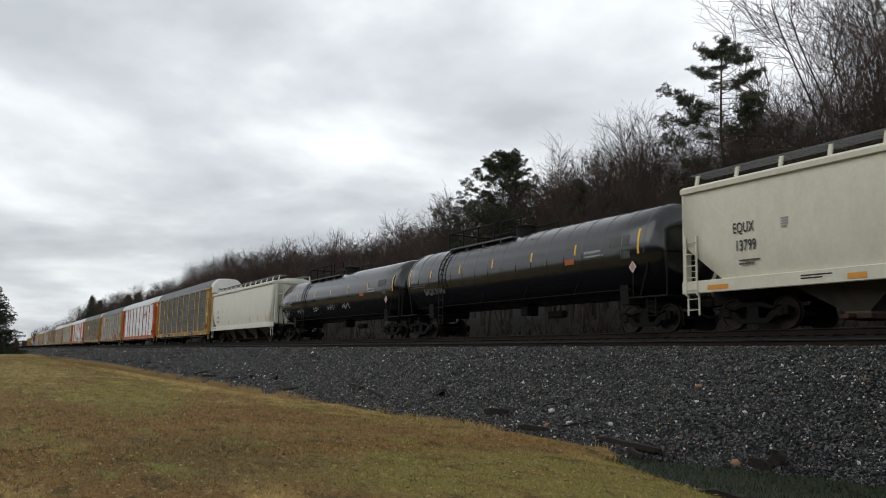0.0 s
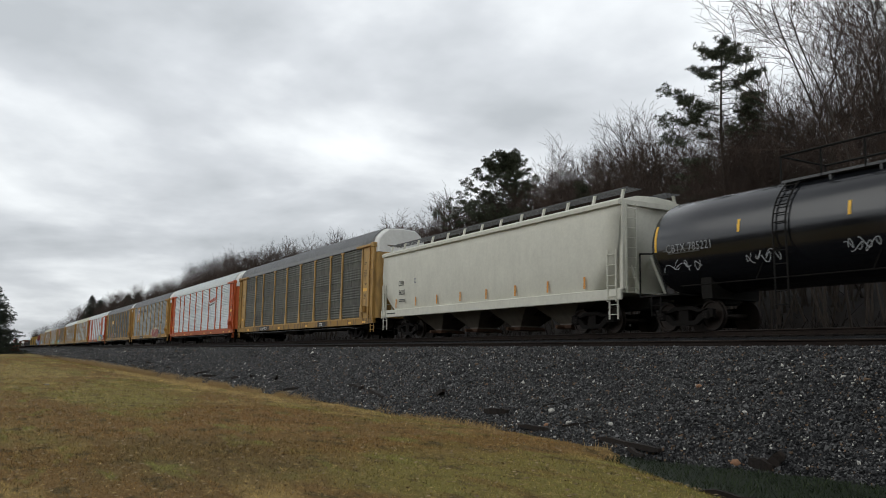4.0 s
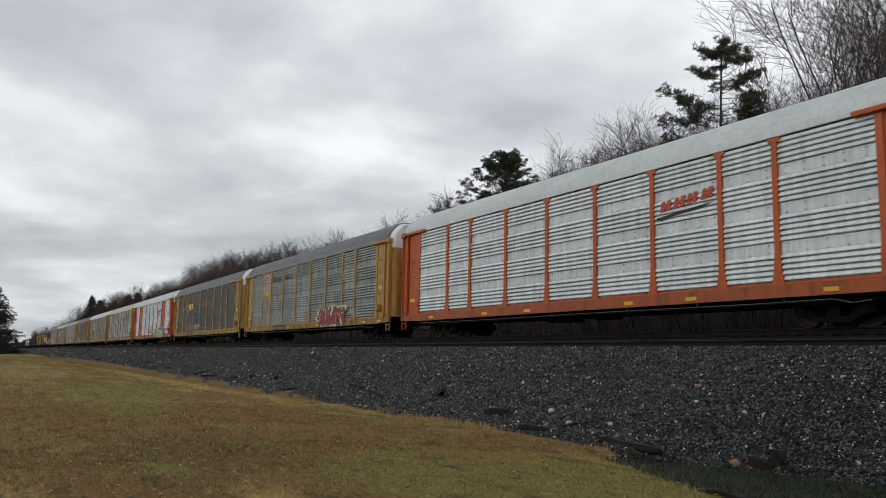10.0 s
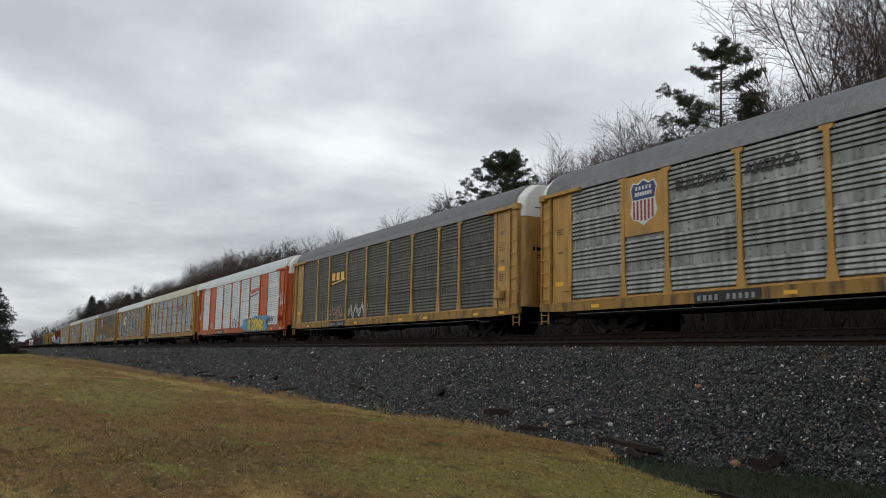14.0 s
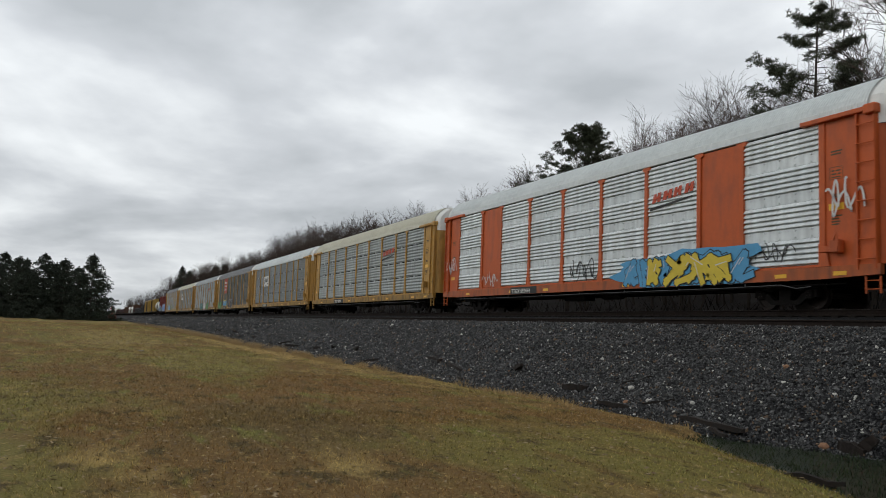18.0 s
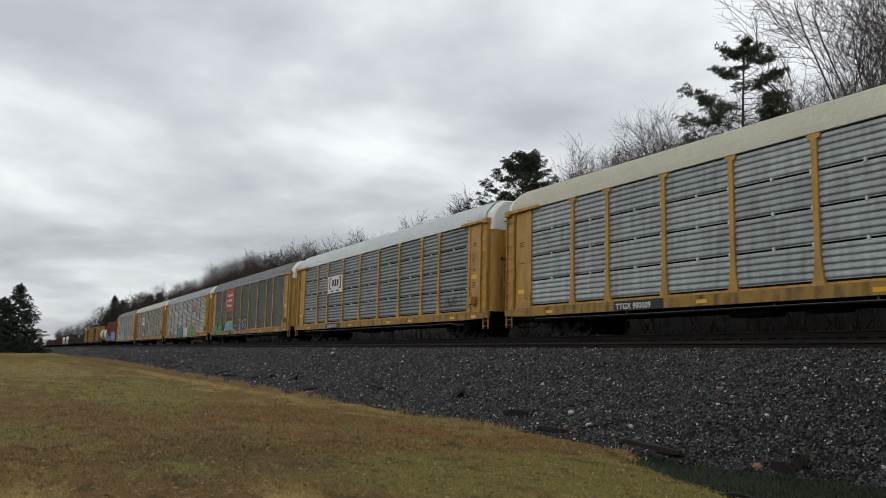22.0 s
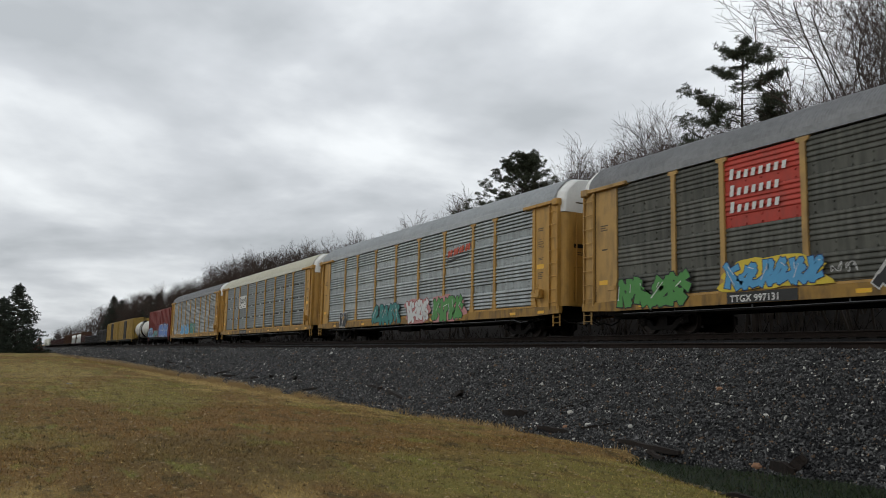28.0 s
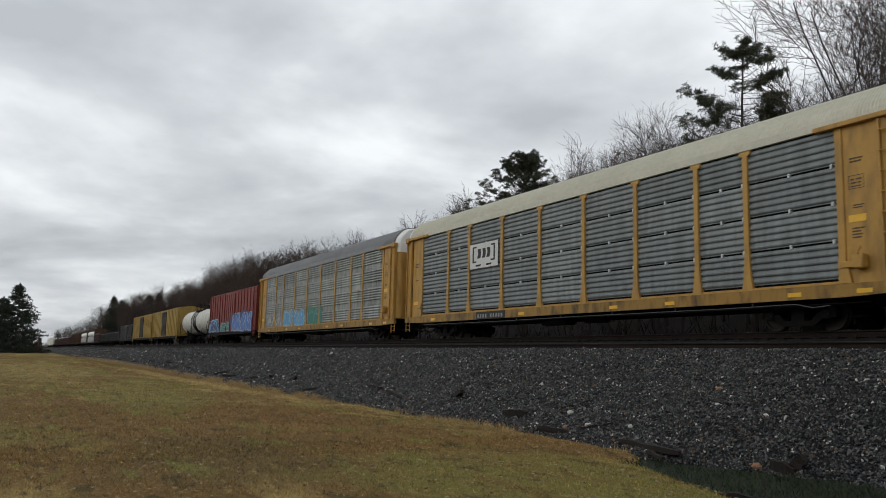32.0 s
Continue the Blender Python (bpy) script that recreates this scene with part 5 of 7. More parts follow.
def build_train():
    car = couple(covered_hopper(CREAM, 9.25, 4.2, 3, "cream covered grain hopper with black numbers"), 148.9)
    y = -1.60
    x = -6.3
    lettering("number", "EQUX", 0.41, LETTER_BLACK, car, x - 1.05, y, 2.66, "black painted letters", 0.62, bold=0.008)
    lettering("number", "13799", 0.41, LETTER_BLACK, car, x - 0.98, y, 2.16, "black painted numbers", 0.66, bold=0.008)
    bars("stencil", car, x - 0.85, y, 1.74, 0.7, 0.18, 2, TABLEGREY)
    bars("stencil", car, x + 0.55, y, 2.62, 0.22, 0.3, 4, INK["grey"])
    for k, w in ((-8.3, 0.75), (-3.9, 0.5), (1.0, 0.5), (6.5, 0.5)):
        plate("reflector", car, k, k + w, -1.612, 1.13, 1.27, ORANGE_TAPE, "orange reflective strip")
    bars("stencil", car, -5.2, -1.612, 1.2, 0.9, 0.14, 2, LETTER_BLACK)
    car = couple(tank_car(9.15, 1.53, 2.72, BLACKTANK, "glossy black tank car with yellow reflective strips", 17, (-5.3, -1.0), (-8.3, -6.1, -3.4, -0.7, 2.1, 4.8, 8.05), None, 1.3), 129.55)
    tank_lettering(car, "SHQX 51066", 0.43, -6.8, 1.53, 2.72, -22, 0.78)
    car = couple(tank_car(9.75, 1.5, 2.66, BLACKTANK, "long black tank car with white stencils and graffiti scrawls", 0, (-4.75, -0.6), (-9.1, -5.85, -2.45, 0.3, 3.1, 5.9, 9.1), None, 1.4), 110.1)
    tank_lettering(car, "CBTX 785221", 0.36, -8.6, 1.5, 2.66, -6, 0.82)
    for k, (x, w) in enumerate(((-8.6, 1.6), (-5.6, 1.2), (-2.6, 1.0), (-0.2, 1.4), (2.4, 1.2))):
        spray(car, x, x + w, 1.75, 2.15, -1.5, "grey", None, 30 + k, 4, thin=True, label="faint grey graffiti scrawl")
    car = couple(covered_hopper(GREYWHITE, 9.3, 4.38, 4, "grey-white covered hopper with orange reflective strips"), 90.15)
    y = -1.60
    lettering("number", "CEFX", 0.36, LETTER_BLACK, car, -7.3, y, 2.6, "black painted letters", 0.68, bold=0.003)
    lettering("number", "54255", 0.36, LETTER_BLACK, car, -7.25, y, 2.14, "black painted numbers", 0.70, bold=0.003)
    bars("stencil", car, -7.2, y, 1.78, 0.7, 0.16, 2, TABLEGREY)
    bars("stencil", car, -5.6, y, 2.62, 0.22, 0.28, 4, INK["grey"])
    for k in range(8):
        x = -7.6 + 2.15 * k
        plate("reflector", car, x, x + 0.1, y, 1.52, 1.94, ORANGE_TAPE, "upright orange reflective strip")
    bars("stencil", car, -8.6, -1.612, 1.2, 1.0, 0.1, 1, LETTER_BLACK)
    c = lambda n: 37.56 + 28.6 * (2 - n)
    GR = -SIDE - 0.05
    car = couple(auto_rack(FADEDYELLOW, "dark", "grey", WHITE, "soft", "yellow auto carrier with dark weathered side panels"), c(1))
    bars("faded_lettering", car, -5.6, GR, 3.4, 1.3, 0.34, 2, TABLEGREY, "faded black lettering")
    bars("faded_lettering", car, 5.0, GR, 3.0, 1.3, 0.34, 2, TABLEGREY, "faded black lettering")
    spray(car, -9.5, -7.2, 1.3, 2.2, GR, "black", None, 3, 4, thin=True, label="faint black graffiti scrawl")
    number_board(car, -7.35, "TTGX 979377")
    plate("sill_board", car, 5.15, 6.6, -SIDE - 0.095, 0.79, 1.1, LETTER_BLACK, "black board on the sill")
    lettering("stencil", "TTX", 0.27, LETTER_WHITE, car, 5.5, -SIDE - 0.104, 0.84, "white stencilled letters")
    car = couple(auto_rack(ORANGE, "silver", "white", WHITE, "broad", "orange auto carrier with bright silver side panels"), c(2))
    logo(car, 4.42, 3.42, GR, "swoosh")
    car = couple(auto_rack(YELLOW, "light", "grey", WHITE, "broad", "yellow auto carrier with stained grey panels and a shield"), c(3))
    shield(car, -8.93, -7.07, 3.1, 5.06, GR)
    lettering("slogan", "BUILDING", 0.46, LETTER_BLACK, car, -6.62, GR, 4.28, "black painted slogan", 0.9, bold=0.012)
    lettering("slogan", "AMERICA", 0.46, LETTER_BLACK, car, -3.98, GR, 4.28, "black painted slogan", 0.9, bold=0.012)
    spray(car, 3.2, 7.6, 0.8, 1.95, GR - 0.05, "red", "black", 5, 6, "pale", label="red and black graffiti lettering")
    spray(car, 8.0, 9.0, 1.3, 1.8, GR - 0.02, "white", None, 6, 4, thin=True, label="white graffiti scrawl")
    number_board(car, -5.9)
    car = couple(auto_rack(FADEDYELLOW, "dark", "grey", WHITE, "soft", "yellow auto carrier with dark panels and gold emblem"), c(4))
    logo(car, -6.5, 3.3, GR, "gold")
    spray(car, -3.9, -0.9, 1.15, 2.05, GR, "white", None, 8, 7, thin=True, label="white graffiti scrawl")
    spray(car, -6.8, -4.5, 1.15, 2.05, GR, "pink", None, 9, 4, thin=True, label="pale graffiti scrawl")
    number_board(car, -6.6)
    car = couple(auto_rack(ORANGE, "silver", "white", WHITE, "broad", "orange auto carrier with silver panels and bright graffiti", solid=(1, 7)), c(5))
    logo(car, 4.42, 3.5, GR, "swoosh")
    spray(car, 3.0, 9.4, 0.8, 1.9, GR - 0.05, "sky", None, 11, 7, "sky", label="blue graffiti background")
    spray(car, 4.4, 8.5, 0.78, 1.85, GR - 0.08, "yellow", "black", 12, 4, label="yellow and black graffiti lettering")
    spray(car, -0.9, 1.5, 1.15, 2.1, GR, "black", None, 13, 5, thin=True, label="black graffiti scrawl")
    spray(car, 9.5, 10.9, 1.3, 1.95, GR, "black", None, 17, 4, thin=True, label="black graffiti scrawl")
    spray(car, -8.8, -7.2, 1.2, 2.0, GR, "white", None, 14, 4, thin=True, label="white graffiti scrawl")
    spray(car, -13.3, -11.9, 2.0, 2.95, GR - 0.04, "white", None, 15, 4, thin=True, label="white graffiti scrawl")
    spray(car, 12.0, 13.1, 2.3, 3.5, GR - 0.04, "white", None, 16, 3, thin=True, label="pale graffiti scrawl")
    number_board(car, -5.75, "TTGX 693444")
    car = couple(auto_rack(YELLOW, "mid", "cream", WHITE, "fine", "yellow auto carrier with silver panels and cream roof"), c(6))
    logo(car, 4.42, 3.5, GR, "swoosh")
    number_board(car, -6.6, "TTGX 980009")
    car = couple(auto_rack(YELLOW, "blue", "white", WHITE, "fine", "yellow auto carrier with blue-grey panels and white roof"), c(7))
    emblem(car, -6.9, -4.3, 3.05, 4.15, GR)
    spray(car, 9.6, 10.8, 1.35, 2.0, GR, "black", None, 18, 3, thin=True, label="small black graffiti scrawl")
    lettering("stencil", "TTX", 0.3, INK["red"], car, 4.7, -SIDE - 0.098, 0.82, "red stencilled letters")
    number_board(car, -6.75, "TTGX 983160")
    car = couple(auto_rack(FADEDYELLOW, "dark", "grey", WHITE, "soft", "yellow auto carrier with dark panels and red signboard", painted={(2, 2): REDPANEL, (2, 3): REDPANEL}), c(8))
    signboard(car, -6.9, 2.99, 5.06, GR)
    spray(car, -11.7, -8.3, 0.8, 1.95, GR - 0.05, "green", "black", 21, 4, label="green graffiti lettering")
    spray(car, -6.9, -3.7, 1.15, 1.95, GR - 0.05, "sky", "navy", 22, 6, "yellow", label="blue and yellow graffiti lettering")
    spray(car, -3.5, -2.7, 1.4, 1.7, GR, "white", None, 24, 4, thin=True, label="small white graffiti scrawl")
    spray(car, -2.3, 0.9, 0.85, 2.05, GR - 0.05, "black", "white", 23, 3, label="black and white graffiti lettering")
    number_board(car, -6.85, "TTGX 997131")
    car = couple(auto_rack(YELLOW, "mid", "silver", WHITE, "broad", "yellow auto carrier with silver panels and three graffiti"), c(9))
    logo(car, 4.42, 3.55, GR, "swoosh")
    spray(car, -4.3, -0.5, 0.78, 2.0, GR - 0.05, "teal", "black", 25, 5, None, label="teal graffiti lettering")
    spray(car, 0.2, 2.7, 0.78, 1.95, GR - 0.05, "white", "red", 26, 3, "pink", label="red and white graffiti lettering")
    spray(car, 3.2, 6.2, 0.78, 1.95, GR - 0.05, "green", None, 27, 4, "pink", label="green graffiti lettering")
    spray(car, -9.5, -8.4, 0.8, 1.85, GR - 0.05, "black", "white", 28, 2, label="black graffiti lettering")
    car = couple(auto_rack(YELLOW, "blue", "cream", WHITE, "fine", "yellow auto carrier with blue-grey panels and cream roof"), c(10))
    emblem(car, -6.9, -4.5, 3.05, 4.15, GR)
    number_board(car, -6.2)
    car = couple(auto_rack(YELLOW, "light", "grey", WHITE, "broad", "yellow auto carrier with stained panels and pale graffiti"), c(11))
    spray(car, -11.0, -7.2, 1.2, 2.0, GR, "white", None, 33, 6, thin=True, label="white graffiti scrawl")
    spray(car, -6.9, -1.6, 1.1, 2.3, GR, "sky", "white", 34, 6, label="pale blue graffiti lettering")
    spray(car, -1.2, 2.0, 1.1, 2.4, GR, "teal", "green", 35, 4, label="pale green graffiti lettering")
    # the mixed cars behind
    car = couple(box_car(9.0, 4.75, REDBOX, REDBOX, "oxide red box car with blue and white graffiti"), -243.6)
    spray(car, -8.6, -4.6, 1.1, 2.3, -1.6, "navy", "white", 41, 4, "sky", label="blue and white graffiti lettering")
    spray(car, -3.8, 0.0, 1.1, 2.0, -1.62, "teal", "white", 42, 5, label="teal graffiti lettering")
    spray(car, 0.6, 7.8, 1.0, 2.7, -1.6, "blue", "white", 43, 6, "navy", label="blue and white graffiti lettering")
    couple(tank_car(7.9, 1.4, 2.55, WHITETANK, "white tank car with a broad dark band and rust stains", 0, (-1.6, 1.2), (), BLACKTANK), -261.6)
    couple(box_car(10.1, 4.5, DULLYELLOW, BLACKCAR, "faded yellow box car with a dark sliding door"), -281.3)
    couple(box_car(10.0, 4.5, DULLYELLOW, BLACKCAR, "faded yellow box car with a dark sliding door"), -302.6)
    couple(box_car(8.6, 3.5, BLACKCAR, BLACKCAR, "small black box car with ribs"), -322.3)
    couple(gondola(8.7, 2.6, BLACKCAR, "low black steel gondola car"), -341.0)
    couple(gondola(8.7, 2.6, BLACKCAR, "low black steel gondola car"), -360.0)
    couple(box_car(7.2, 2.9, MAROON, MAROON, "low dark maroon box car"), -377.5)
    couple(bulkhead_flat(10.4, "rusty bulkhead flat car with white wrapped loads"), -396.5)
    couple(bulkhead_flat(10.4, "rusty bulkhead flat car with white wrapped loads"), -419.0)
    for k in range(2):
        couple(box_car(8.8, 4.1, RUST, RUST, "rusty brown box car with ribs"), -440.5 - 19.2 * k)
    for k in range(6):
        couple(gondola(8.7, 3.3, MAROON, "low dark maroon gondola car"), -479.5 - 19.0 * k)
    couple(tank_car(8.0, 1.4, 2.55, BLACKTANK, "plain black tank car far back", 0, (-1.6, 1.2)), -593.0)
    for k in range(4):
        couple(covered_hopper(GREYWHITE, 8.4, 4.1, 3, "plain grey covered hopper car"), -611.5 - 18.2 * k)


def logo(car, x, z, y, kind):
    """Painted company mark as plain slanted blocks over a swept stripe."""
    m = INK["scarlet"] if kind == "swoosh" else REFLECT
    if kind == "swoosh":
        slope = 0.085
        for k, w in enumerate((0.5, 0.54, 0.46, 0.5)):
            bm = bmesh.new()
            a = x + 0.12 + 0.56 * k
            zb = z + 0.24 + slope * (a - x)
            # each block with a slot cut through it
            prism(bm, [(a, zb), (a + w * 0.42, zb + 0.02), (a + w * 0.52, zb + 0.34), (a + 0.1, zb + 0.32)], "y", y - 0.004, y)
            prism(bm, [(a + w * 0.55, zb + 0.03), (a + w * 0.9, zb + 0.04), (a + w, zb + 0.36), (a + w * 0.65, zb + 0.345)], "y", y - 0.004, y)
            prism(bm, [(a + w * 0.3, zb + 0.13), (a + w * 0.8, zb + 0.15), (a + w * 0.83, zb + 0.24), (a + w * 0.33, zb + 0.22)], "y", y - 0.006, y)
            part("painted_mark", bm, m, car, "painted company mark")
    else:
        for k in range(3):
            bm = bmesh.new()
            box(bm, x + 0.7 * k, x + 0.7 * k + 0.5, y - 0.004, y, z + 0.25, z + 0.7)
            part("painted_mark", bm, m, car, "painted company mark")
    bm = bmesh.new()
    prism(bm, [(x, z), (x, z + 0.1), (x + 2.35, z + 0.3), (x + 1.9, z + 0.2)], "y", y - 0.004, y)
    part("painted_stripe", bm, LETTER_BLACK if kind == "swoosh" else m, car)


def emblem(car, x0, x1, z0, z1, y):
    o = plate("emblem_board", car, x0, x1, y, z0, z1, LETTER_WHITE, "white square with a dark mark")
    bm = bmesh.new()
    w, h = x1 - x0, z1 - z0
    for a, b in ((0.1, 0.24), (0.9, 0.76)):
        # bracket: an upright with two short arms
        lo, hi = z0 + 0.24 * h, z1 - 0.1 * h
        box(bm, x0 + min(a, a + (b - a) * 0.35) * w, x0 + max(a, a + (b - a) * 0.35) * w, y - 0.012, y - 0.006, lo, hi)
        for z in (lo, hi - 0.06 * h):
            box(bm, x0 + min(a, b) * w, x0 + max(a, b) * w, y - 0.013, y - 0.007, z, z + 0.06 * h)
    for a in (0.27, 0.44, 0.6):
        # bent blocks
        lo, hi = z0 + 0.4 * h, z1 - 0.22 * h
        prism(bm, [(x0 + a * w, lo), (x0 + (a + 0.12) * w, lo), (x0 + (a + 0.14) * w, (lo + hi) / 2), (x0 + (a + 0.13) * w, hi), (x0 + (a + 0.02) * w, hi), (x0 + (a + 0.04) * w, (lo + hi) / 2)], "y", y - 0.012, y - 0.006)
    for a in (0.22, 0.6):
        box(bm, x0 + a * w, x0 + (a + 0.18) * w, y - 0.012, y - 0.006, z0 + 0.08 * h, z0 + 0.15 * h)
    part("emblem_mark", bm, LETTER_BLACK, o)


def signboard(car, x0, z0, z1, y):
    """Three lines of white bars, the first of each taller, on the panels painted red."""
    h = z1 - z0
    for k, n in enumerate((8, 7, 7)):
        z = z1 - h * (0.33 + 0.235 * k)
        for i in range(n):
            tall = 0.32 if i == 0 else 0.22
            piece("signboard_bar", shared(f"signboard_bar_{tall}", lambda b: prism(b, [(0.0, 0.0), (0.13, 0.0), (0.17, tall), (0.04, tall)], "y", -0.006, 0.0)), LETTER_WHITE, car, (x0 + 0.2 + i * 0.26, y, z), "" if i else "white bar lettering on red panels")


def shield(car, x0, x1, z0, z1, y):
    """Yellow panel carrying a waisted shield: blue chief over red and white stripes."""
    o = plate("shield_panel", car, x0, x1, y, z0, z1, YELLOW, "yellow panel with a shield")
    cx, w, h = (x0 + x1) / 2, (x1 - x0) * 0.68, (z1 - z0) * 0.76
    zc = z0 + 0.17 * (z1 - z0)
    rim = ((0.0, 1.0), (0.42, 0.91), (0.78, 0.95), (0.98, 0.80), (0.84, 0.58), (0.86, 0.45), (0.97, 0.27), (0.80, 0.13), (0.4, 0.07), (0.0, -0.03))
    rim = list(rim) + [(-u, v) for u, v in rim[-2:0:-1]]
    S = lambda u, v, k=1.0: (cx + u * k * w / 2, zc + h * (0.5 + (v - 0.5) * k))
    bm = bmesh.new()
    prism(bm, [S(u, v) for u, v in rim], "y", y - 0.012, y - 0.006)
    part("shield", bm, LETTER_WHITE, o, "white waisted shield")
    bm = bmesh.new()
    prism(bm, [S(-0.84, 0.56, 0.92), S(-0.98, 0.80, 0.92), S(-0.78, 0.95, 0.92), S(-0.42, 0.91, 0.92), S(0, 1.0, 0.92), S(0.42, 0.91, 0.92), S(0.78, 0.95, 0.92), S(0.98, 0.80, 0.92), S(0.84, 0.56, 0.92)], "y", y - 0.016, y - 0.011)
    part("shield_field", bm, INK["navy"], o, "dark blue field")
    for k in range(6):
        bm = bmesh.new()
        u = -0.8 + 0.28 * k
        foot = 0.05 + 0.09 * abs(u + 0.07)
        prism(bm, [S(u, 0.53, 0.96), S(u + 0.15, 0.53, 0.96), S(u + 0.15, foot, 0.96), S(u, foot, 0.96)], "y", y - 0.016, y - 0.011)
        part("shield_stripe", bm, INK["red"], o, "red stripe")
    for k, (n, v) in enumerate(((5, 0.76), (7, 0.63))):
        for i in range(n):
            u = -0.62 + 1.24 * (i + 0.5) / n - 0.07
            bm = bmesh.new()
            prism(bm, [S(u, v), S(u + 0.13, v), S(u + 0.13, v + 0.085), S(u, v + 0.085)], "y", y - 0.02, y - 0.015)
            part("shield_bar", bm, LETTER_WHITE, o)


build_train()


# ---- trees ----
def limbs_mesh(segs, sides):
    """Tapered limbs from (start, end, radius, end radius) as vertex and face lists."""
    if not segs:
        return [], []
    A, B = np.array([s[0] for s in segs]), np.array([s[1] for s in segs])
    ra, rb = np.array([s[2] for s in segs]), np.array([s[3] for s in segs])
    d = B - A
    d /= np.linalg.norm(d, axis=1)[:, None] + 1e-9
    ref = np.where(np.abs(d[:, 2:3]) > 0.9, [[1.0, 0, 0]], [[0, 0, 1.0]])
    u = np.cross(d, ref)
    u /= np.linalg.norm(u, axis=1)[:, None] + 1e-9
    w = np.cross(d, u)
    n = len(segs)
    vs = np.empty((n, 2 * sides, 3))
    for k in range(sides):
        a = 2 * math.pi * k / sides
        o = u * math.cos(a) + w * math.sin(a)
        vs[:, k] = A + o * ra[:, None]
        vs[:, sides + k] = B + o * rb[:, None]
    fs = []
    for i in range(n):
        b = i * 2 * sides
        fs += [(b + k, b + (k + 1) % sides, b + sides + (k + 1) % sides, b + sides + k) for k in range(sides)]
    return vs.reshape(-1, 3).tolist(), fs


def grow_bare(seed, spread=0.5, stems=1, fork=0.3, limbs=11, bole=0.0105):
    """A leafless tree of unit height: long limbs that sweep upwards, side branches, then fine twigs."""
    rnd = random.Random(seed)
    thick, thin = [], []

    def shoot(p, d, length, r, n, level, wander, rise):
        """One stem in n steps; gives its joints."""
        joints = []
        for i in range(n):
            d = (d + Vector((rnd.gauss(0, wander), rnd.gauss(0, wander), rise + rnd.gauss(0, wander * 0.5)))).normalized()
            q = p + d * length / n
            r2 = r * (0.80 if level else 0.84)
            (thick if level < 2 else thin).append((tuple(p), tuple(q), r, r2))
            p, r = q, r2
            joints.append((p, d.copy(), r, (i + 1) / n))
        return joints

    def off(d, angle):
        side = d.orthogonal().normalized()
        side.rotate(Matrix.Rotation(rnd.uniform(0, 6.283), 3, d))
        return (d * math.cos(angle) + side * math.sin(angle)).normalized()

    for _ in range(stems):
        tilt = 0.16 if stems > 2 else 0.12 if stems > 1 else 0.04
        start = Vector((rnd.uniform(-0.012, 0.012) * stems, rnd.uniform(-0.012, 0.012) * stems, -0.02))
        trunk = shoot(start, Vector((rnd.gauss(0, tilt), rnd.gauss(0, tilt), 1)).normalized(), rnd.uniform(0.78, 0.98), bole / stems ** 0.3, 9, 0, 0.045, 0.03)
        for k in range(max(5, limbs // stems)):
            u = fork + (1 - fork) * (k + rnd.random()) / max(5, limbs // stems)
            q, d, r, _ = trunk[min(8, int(u * 9))]
            limb = shoot(q, off(d, spread * rnd.uniform(0.75, 1.25)), (0.52 - 0.36 * u) * rnd.uniform(0.7, 1.25), r * rnd.uniform(0.4, 0.62), 6, 1, 0.07, 0.07)
            for q1, d1, r1, v in limb:
                for _ in range(2 if v > 0.3 else 1):
                    side = shoot(q1, off(d1, rnd.uniform(0.45, 0.9)), 0.15 * rnd.uniform(0.5, 1.2) * (1.25 - 0.5 * v), max(0.0011, r1 * 0.5), 3, 2, 0.12, 0.05)
                    for q2, d2, r2, _ in side:
                        for _ in range(2):
                            shoot(q2, off(d2, rnd.uniform(0.4, 0.9)), rnd.uniform(0.03, 0.075), max(0.0006, r2 * 0.6), 2, 3, 0.15, 0.05)
    k = 1.0 / max(s[1][2] for s in thick + thin)
    scale = lambda ss: [(tuple(c * k for c in a), tuple(c * k for c in b), ra * k, rb * k) for a, b, ra, rb in ss]
    return scale(thick), scale(thin)


def mesh_of(name, vs, fs):
    me = bpy.data.meshes.new(name)
    me.from_pydata(vs, [], fs)
    me.materials.append(None)
    return me


# each form in three grades: all its fine twigs, half of them, and a coarse one for the distance
BARE = []
for k, (spread, stems, fork, limbs) in enumerate(((0.85, 1, 0.3, 12), (0.75, 1, 0.25, 13), (0.7, 2, 0.3, 14), (0.8, 2, 0.25, 13), (0.5, 3, 0.25, 16), (0.46, 4, 0.3, 20), (0.55, 2, 0.35, 14))):
    thick, thin = grow_bare(100 + k, spread, stems, fork, limbs)
    grades = []
    for fat, every, sides in ((0.95, 1, 3), (1.5, 1, 3), (2.5, 2, 3)):
        tw = [(a, b, p * fat, q * fat) for a, b, p, q in thin[::every]]
        th = [(a, b, p * fat ** 0.4, q * fat ** 0.4) for a, b, p, q in thick]
        grades.append((mesh_of("trunk", *limbs_mesh(th, 5 if fat < 2 else 4)), mesh_of("crown", *limbs_mesh(tw, sides))))
    BARE.append((grades, thick, thin))

TOPS = [(0.5, 0.62), (0.6, 0.61), (0.65, 0.59), (0.73, 0.42), (0.90, 0.44), (1.1, 0.465), (1.3, 0.45), (1.76, 0.42), (2.32, 0.41), (2.72, 0.43), (3.33, 0.47), (4.04, 0.49), (6.7, 0.52), (11, 0.56), (20, 0.56)]


def tree_height(x, y):
    return lerp_table(-x / y, TOPS) * y + 1.5 - ground_z(x, y)


